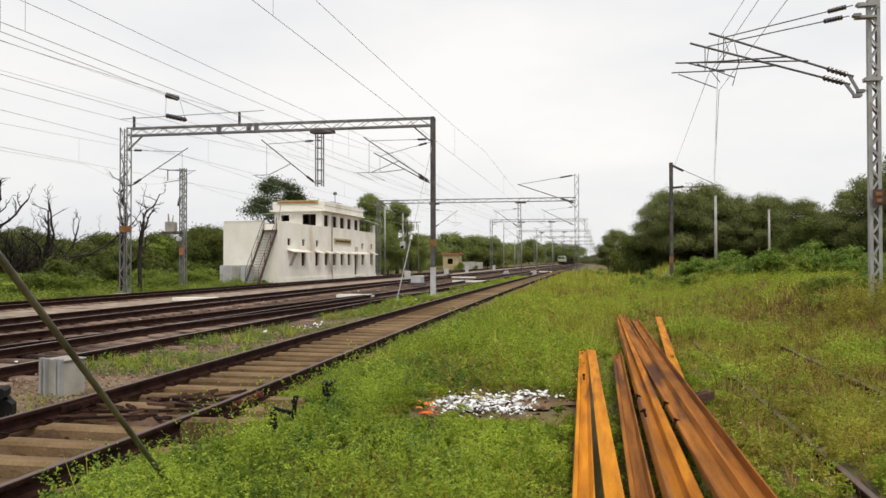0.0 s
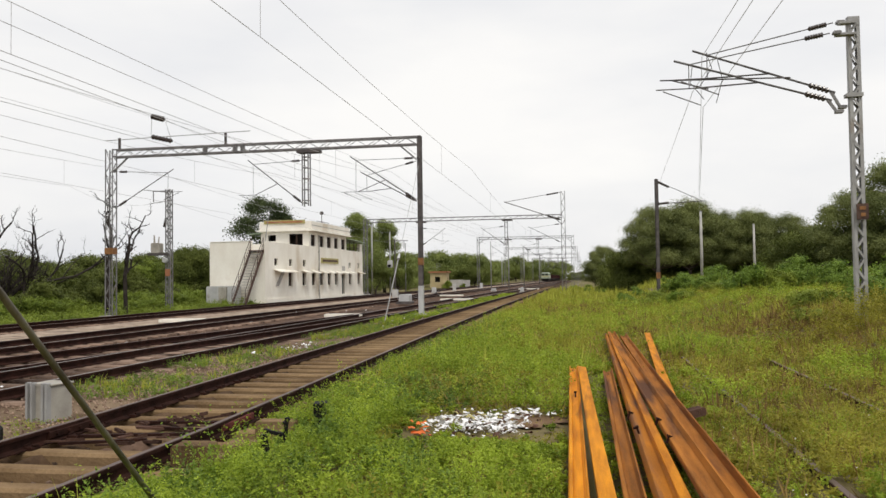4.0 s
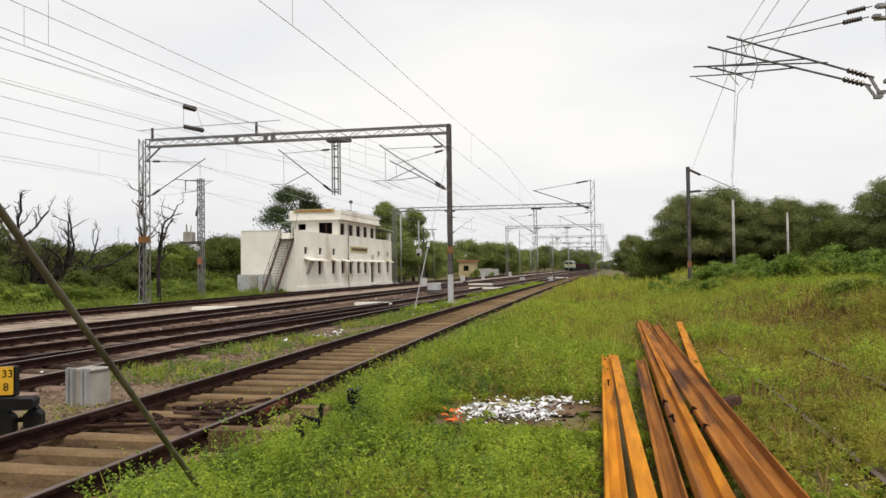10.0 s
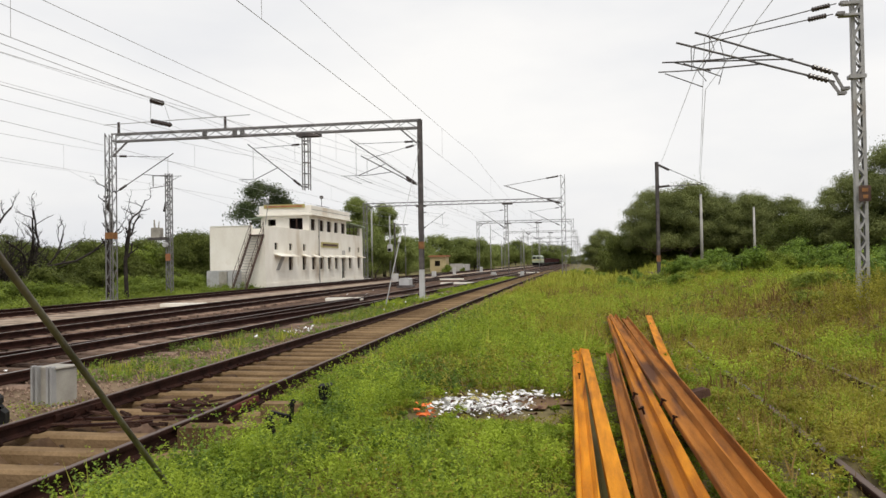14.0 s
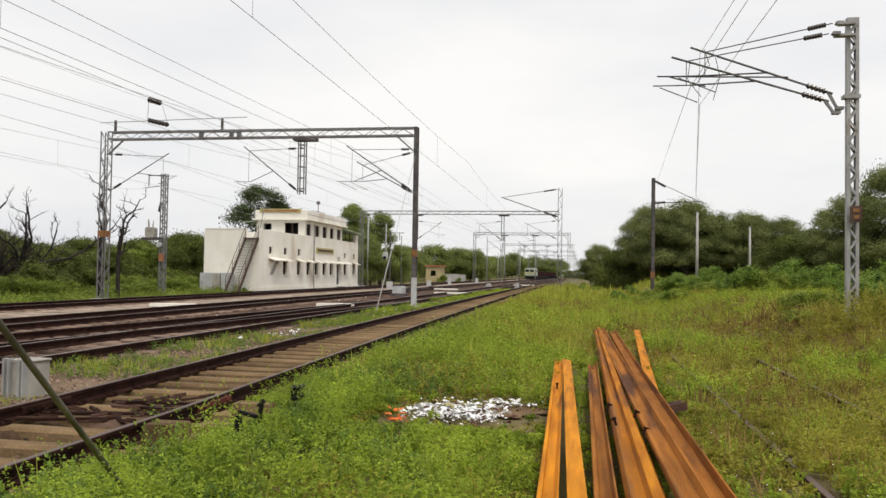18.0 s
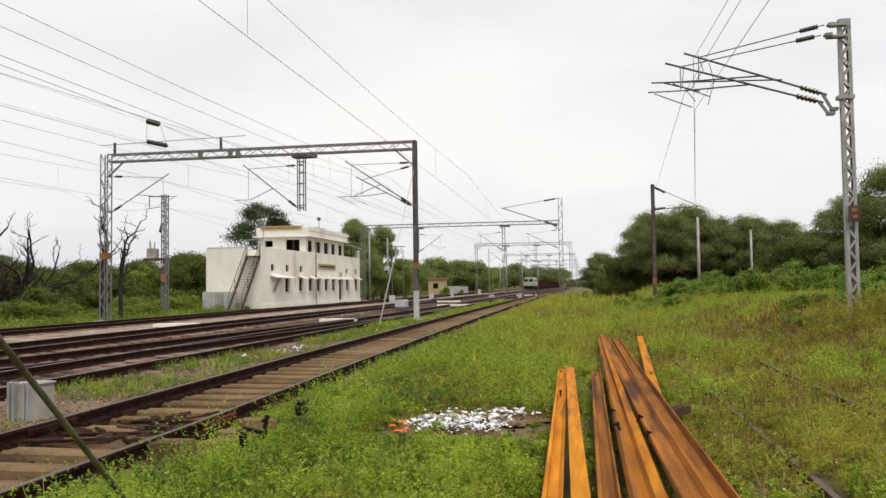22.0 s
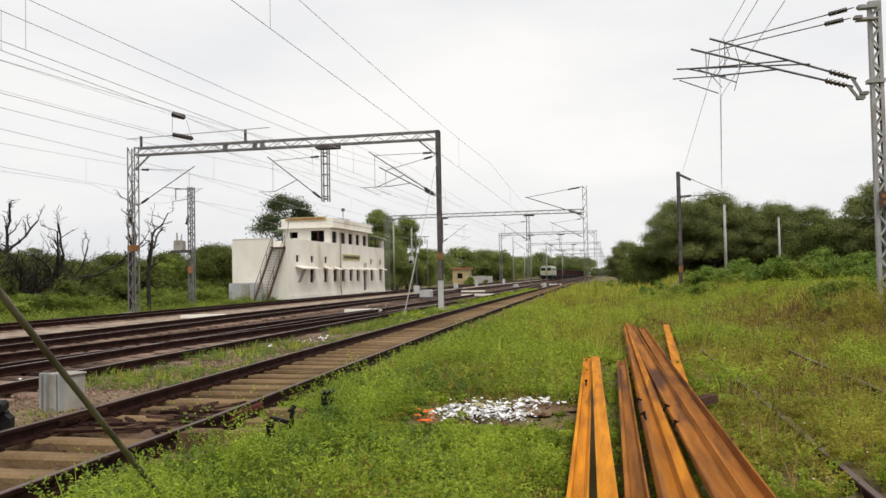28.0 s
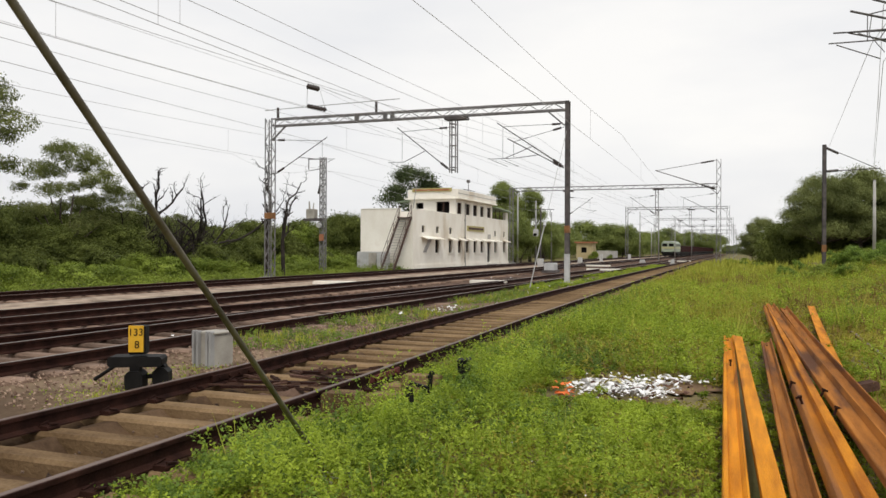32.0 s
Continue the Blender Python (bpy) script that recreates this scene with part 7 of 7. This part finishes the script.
dead_tree(3, -36.4, 42.9, "dark bare tree with twisted forked limbs", 3.5, 0.2, ((0.96, (0, -0.35, 1), 2.9), (1.0, (0, 0.25, 1), 3.6), (0.9, (0, 1.4, 0.7), 3.4), (0.75, (0, -0.7, 0.8), 1.8)))
dead_tree(6, -33.0, 43.2, "fallen leaning bare tree over scrub", 1.6, 0.17, ((1.0, (0, 1.5, 0.55), 7.6), (0.9, (0, 0.5, 1), 4.6), (0.7, (0.3, 0.2, 1), 4.4), (0.9, (-0.2, 0.9, 0.9), 4.2), (0.5, (0, -0.2, 1), 3.6)))
dead_tree(8, -26.0, 40.7, "dark bare tree with broken limbs beside the gantry", 4.3, 0.15, ((1.0, (0, -0.5, 1), 3.3), (0.8, (0, -0.8, 0.8), 1.7), (0.95, (0, 0.35, 1), 1.9), (0.6, (0, -0.6, 0.6), 1.2)))
dead_tree(11, -26.0, 42.4, "dark bare tree with broken limbs beside the gantry", 3.9, 0.13, ((1.0, (0, 0.1, 1), 2.6), (0.9, (0, 0.9, 0.9), 2.0), (0.7, (0, -0.5, 1), 1.7), (0.6, (0, 0.8, 0.5), 1.3)))


for seed, x, y, k in ((21, -34.2, 41.6, 1.0), (22, -33.8, 44.6, 0.85), (23, -35.0, 39.4, 0.9), (24, -34.6, 43.2, 1.05), (25, -34.0, 42.6, 0.8)):
    dead_tree(seed, x, y, "grey leafless shrub of fine tangled twigs", 1.2 * k, 0.09, tuple((0.6 + 0.05 * (i % 8), (rs.uniform(-0.4, 0.4), rs.uniform(-1, 1), 1), rs.uniform(2.4, 4.2) * k) for i in range(9)))


# ---------------------------------------------------------------- train
def locomotive():
    t = thing("locomotive", "pale green and cream electric locomotive", "locomotive")
    L, W = 17.5, 2.9
    s = Shape()
    prof = [(-W / 2, 1.15), (W / 2, 1.15), (W / 2, 2.95), (W / 2 - 0.35, 3.32), (-W / 2 + 0.35, 3.32), (-W / 2, 2.95)]
    ends = [(0.0, 0.93, 0.0), (0.9, 1.0, 0.0), (L - 0.9, 1.0, 0.0), (L, 0.93, 0.0)]
    for y, k, _ in ends:
        s.v += [(x * k, y if z < 2.4 else y + (0.35 if y == 0 else (-0.35 if y == L else 0)), z) for x, z in prof]
    for i in range(3):
        for j in range(6):
            s.f.append((i * 6 + j, i * 6 + (j + 1) % 6, i * 6 + 6 + (j + 1) % 6, i * 6 + 6 + j))
    s.f += [(5, 4, 3, 2, 1, 0), (18, 19, 20, 21, 22, 23)]
    part("body", s, M_LOCO, t)
    part("band", Shape().box((0, -0.02, 2.0), (W * 0.94, 0.04, 0.42)).box((W / 2 + 0.01, L / 2, 2.0), (0.02, L - 2, 0.35)).box((-W / 2 - 0.01, L / 2, 2.0), (0.02, L - 2, 0.35)), M_LOCO_Y, t)
    part("roof_deck", Shape().box((0, L / 2, 3.38), (W - 0.9, L - 1.6, 0.14), None, 0.03), M_LOCO_ROOF, t)
    for x in (-0.68, 0.68):
        part("windscreen", Shape().box((x, 0.16, 2.60), (1.0, 0.06, 0.65), pose(0, 0, 0, -14, 0, 0), 0.03), M_GLASS, t)
    part("headlamp", Shape().rod((0, 0.3, 3.12), (0, 0.1, 3.12), 0.15, n=10), M_PALE, t)
    for x in (-1.05, 1.05):
        part("marker_lamp", Shape().rod((x, 0.1, 1.65), (x, -0.06, 1.65), 0.12, n=10), M_PALE, t)
        part("buffer", Shape().rod((x, 0.0, 1.0), (x, -0.55, 1.0), 0.1, n=8).rod((x, -0.5, 1.0), (x, -0.58, 1.0), 0.24, n=10), M_BLACK, t)
    part("underframe", Shape().box((0, L / 2, 0.98), (2.8, L - 0.3, 0.36)).box((0, 0.1, 0.62), (2.5, 0.15, 0.4)), M_BLACK, t)
    for y in (3.2, L - 3.2):
        part("bogie", Shape().box((0, y, 0.55), (2.3, 4.2, 0.5), None, 0.06), M_BLACK, t)
        for dy in (-1.6, 0, 1.6):
            for x in (-0.84, 0.84):
                part("wheel", Shape().rod((x - 0.06, y + dy, 0.53), (x + 0.06, y + dy, 0.53), 0.53, n=16), M_MASTDARK, t)
    part("pantograph", Shape().rod((-0.6, L - 5.5, 4.1), (-0.3, L - 4.0, 4.9), 0.03, n=5).rod((0.6, L - 5.5, 4.1), (0.3, L - 4.0, 4.9), 0.03, n=5).rod((-0.3, L - 4.0, 4.9), (-0.5, L - 5.4, 5.45), 0.025, n=5).rod((0.3, L - 4.0, 4.9), (0.5, L - 5.4, 5.45), 0.025, n=5).rod((-0.9, L - 5.4, 5.5), (0.9, L - 5.4, 5.5), 0.03, n=5), M_MASTDARK, t)
    for k in range(5):
        part("side_window", Shape().box((W / 2 + 0.015, 3.2 + k * 2.6, 2.62), (0.03, 1.1, 0.55), None, 0.0), M_GLASS, t)
    return t


def wagon_model():
    t = thing("goods_wagon", "dark red-brown open goods wagon", "goods wagon")
    L, W = 10.9, 3.1
    part("body", Shape().box((0, L / 2, 1.78), (W, L - 0.5, 1.4)), M_WAGON, t)
    part("top_rim", Shape().box((-W / 2, L / 2, 2.53), (0.14, L - 0.4, 0.14)).box((W / 2, L / 2, 2.53), (0.14, L - 0.4, 0.14)).box((0, 0.28, 2.53), (W, 0.12, 0.14)).box((0, L - 0.28, 2.53), (W, 0.12, 0.14)), M_WAGON, t)
    part("load", Shape().sweep([(-W / 2 + 0.1, 0), (W / 2 - 0.1, 0), (W / 2 - 0.7, 0.12), (0, 0.2), (-W / 2 + 0.7, 0.12)], [(0, 0.4, 2.45), (0, L - 0.4, 2.45)]), M_OILY, t, "dark heaped load")
    for k in range(7):
        part("rib", Shape().box((0, 0.6 + k * (L - 1.2) / 6, 1.78), (W + 0.12, 0.12, 1.36)), M_WAGON, t)
    part("underframe", Shape().box((0, L / 2, 0.95), (2.6, L - 0.1, 0.3)), M_BLACK, t)
    for y in (2.0, L - 2.0):
        part("bogie", Shape().box((0, y, 0.55), (2.2, 2.6, 0.4), None, 0.05), M_BLACK, t)
        for dy in (-1.0, 1.0):
            for x in (-0.84, 0.84):
                part("wheel", Shape().rod((x - 0.06, y + dy, 0.46), (x + 0.06, y + dy, 0.46), 0.46, n=12), M_MASTDARK, t)
    return t


loco = locomotive()
wagons = [wagon_model()]
for i in range(21):
    wagons.append(copy_thing(wagons[0], Matrix()))
for w in wagons:
    tagged(w, group="goods wagons of the train")



# ---------------------------------------------------------------- bird
bird = thing("bird", "small dark grey bird gliding with raised wings", "bird")
body_rings = [(-0.085, 0.006, 0.0), (-0.055, 0.020, 0.0), (-0.01, 0.030, -0.002), (0.035, 0.027, 0.0), (0.062, 0.017, 0.005), (0.078, 0.018, 0.008), (0.094, 0.014, 0.008), (0.106, 0.004, 0.005)]
bs = Shape()
for y, r, z in body_rings:
    bs.v += [(math.cos(6.2832 * j / 10) * r, y, z + math.sin(6.2832 * j / 10) * r * 0.9) for j in range(10)]
for i in range(len(body_rings) - 1):
    bs.f += [(i * 10 + j, i * 10 + 10 + j, i * 10 + 10 + (j + 1) % 10, i * 10 + (j + 1) % 10) for j in range(10)]
bs.f += [tuple(range(10)), tuple(len(bs.v) - 1 - j for j in range(10))]
part("body", bs, M_FEATHER, bird, smooth=True)
part("beak", Shape().rod((0, 0.102, 0.005), (0, 0.122, 0.002), 0.004, 0.001, 6), M_BLACK, bird)
part("tail", Shape().add([(-0.012, -0.07, 0.004), (0.012, -0.07, 0.004), (0.03, -0.15, 0.002), (-0.03, -0.15, 0.002), (-0.012, -0.07, -0.004), (0.012, -0.07, -0.004), (0.03, -0.15, -0.002), (-0.03, -0.15, -0.002)], [(0, 3, 2, 1), (4, 5, 6, 7), (0, 1, 5, 4), (1, 2, 6, 5), (2, 3, 7, 6), (3, 0, 4, 7)]), M_FEATHER, bird)
wings = []
for sgn in (-1, 1):
    ws = Shape()
    for x, y0, y1, th in ((0.0, -0.07, 0.055, 0.012), (0.06, -0.075, 0.07, 0.009), (0.115, -0.085, 0.045, 0.006), (0.168, -0.085, -0.03, 0.002)):
        ws.v += [(sgn * x, y0, 0), (sgn * x, (y0 + y1) / 2, th), (sgn * x, y1, 0.002), (sgn * x, (y0 + y1) / 2, -th * 0.4)]
    for i in range(3):
        ws.f += [(i * 4 + j, i * 4 + (j + 1) % 4, i * 4 + 4 + (j + 1) % 4, i * 4 + 4 + j)[::sgn] for j in range(4)]
    ws.f += [(0, 1, 2, 3), (15, 14, 13, 12)]
    wings.append((sgn, part("wing", ws, M_FEATHER, bird)))
FLIGHT = [(0, 6.0, -60.0, 16.0), (20, 1.5, -18.0, 8.0), (23.6, -1.6, 0.2, 4.6), (23.9, -3.55, 4.40, 3.60), (24.0, -4.62, 6.00, 3.71), (24.1, -5.80, 7.85, 3.70), (24.2, -7.03, 9.79, 3.56), (24.3, -8.51, 12.13, 3.44), (24.4, -9.96, 14.58, 3.32), (24.5, -11.35, 17.01, 3.13), (24.7, -14.35, 22.52, 2.91), (24.9, -17.16, 28.19, 2.78), (25.4, -24.0, 38.0, 3.2), (26.4, -36.0, 58.0, 3.4), (32, -90.0, 150.0, 5.0)]
BEATS = [(0, 20), (22, 25), (23.7, 10), (24.0, 14), (24.1, 24), (24.2, 20), (24.3, 12), (24.5, 26), (24.7, 5), (24.9, 25), (26, 15), (32, 20)]

TRAIN = [(0, 330), (6, 289), (12, 260), (16, 244), (20, 229), (24, 214), (28, 196.5), (30, 188.5), (32, 180.5)]


def motions():
    """The train draws nearer along the middle track; a bird glides across."""
    walk(bird, [(t, pose(x, y, z, -4, 8, 33)) for t, x, y, z in FLIGHT])
    for sgn, wing in wings:
        walk(wing, [(t, pose(sgn * 0.012, 0.012, 0.008, 0, -sgn * a, 0)) for t, a in BEATS])
    walk(loco, [(t, pose(X3, y, RAIL_Z)) for t, y in TRAIN])
    for i, w in enumerate(wagons):
        walk(w, [(t, pose(X3, y + 17.8 + i * 11.1, RAIL_Z)) for t, y in TRAIN])


motions()
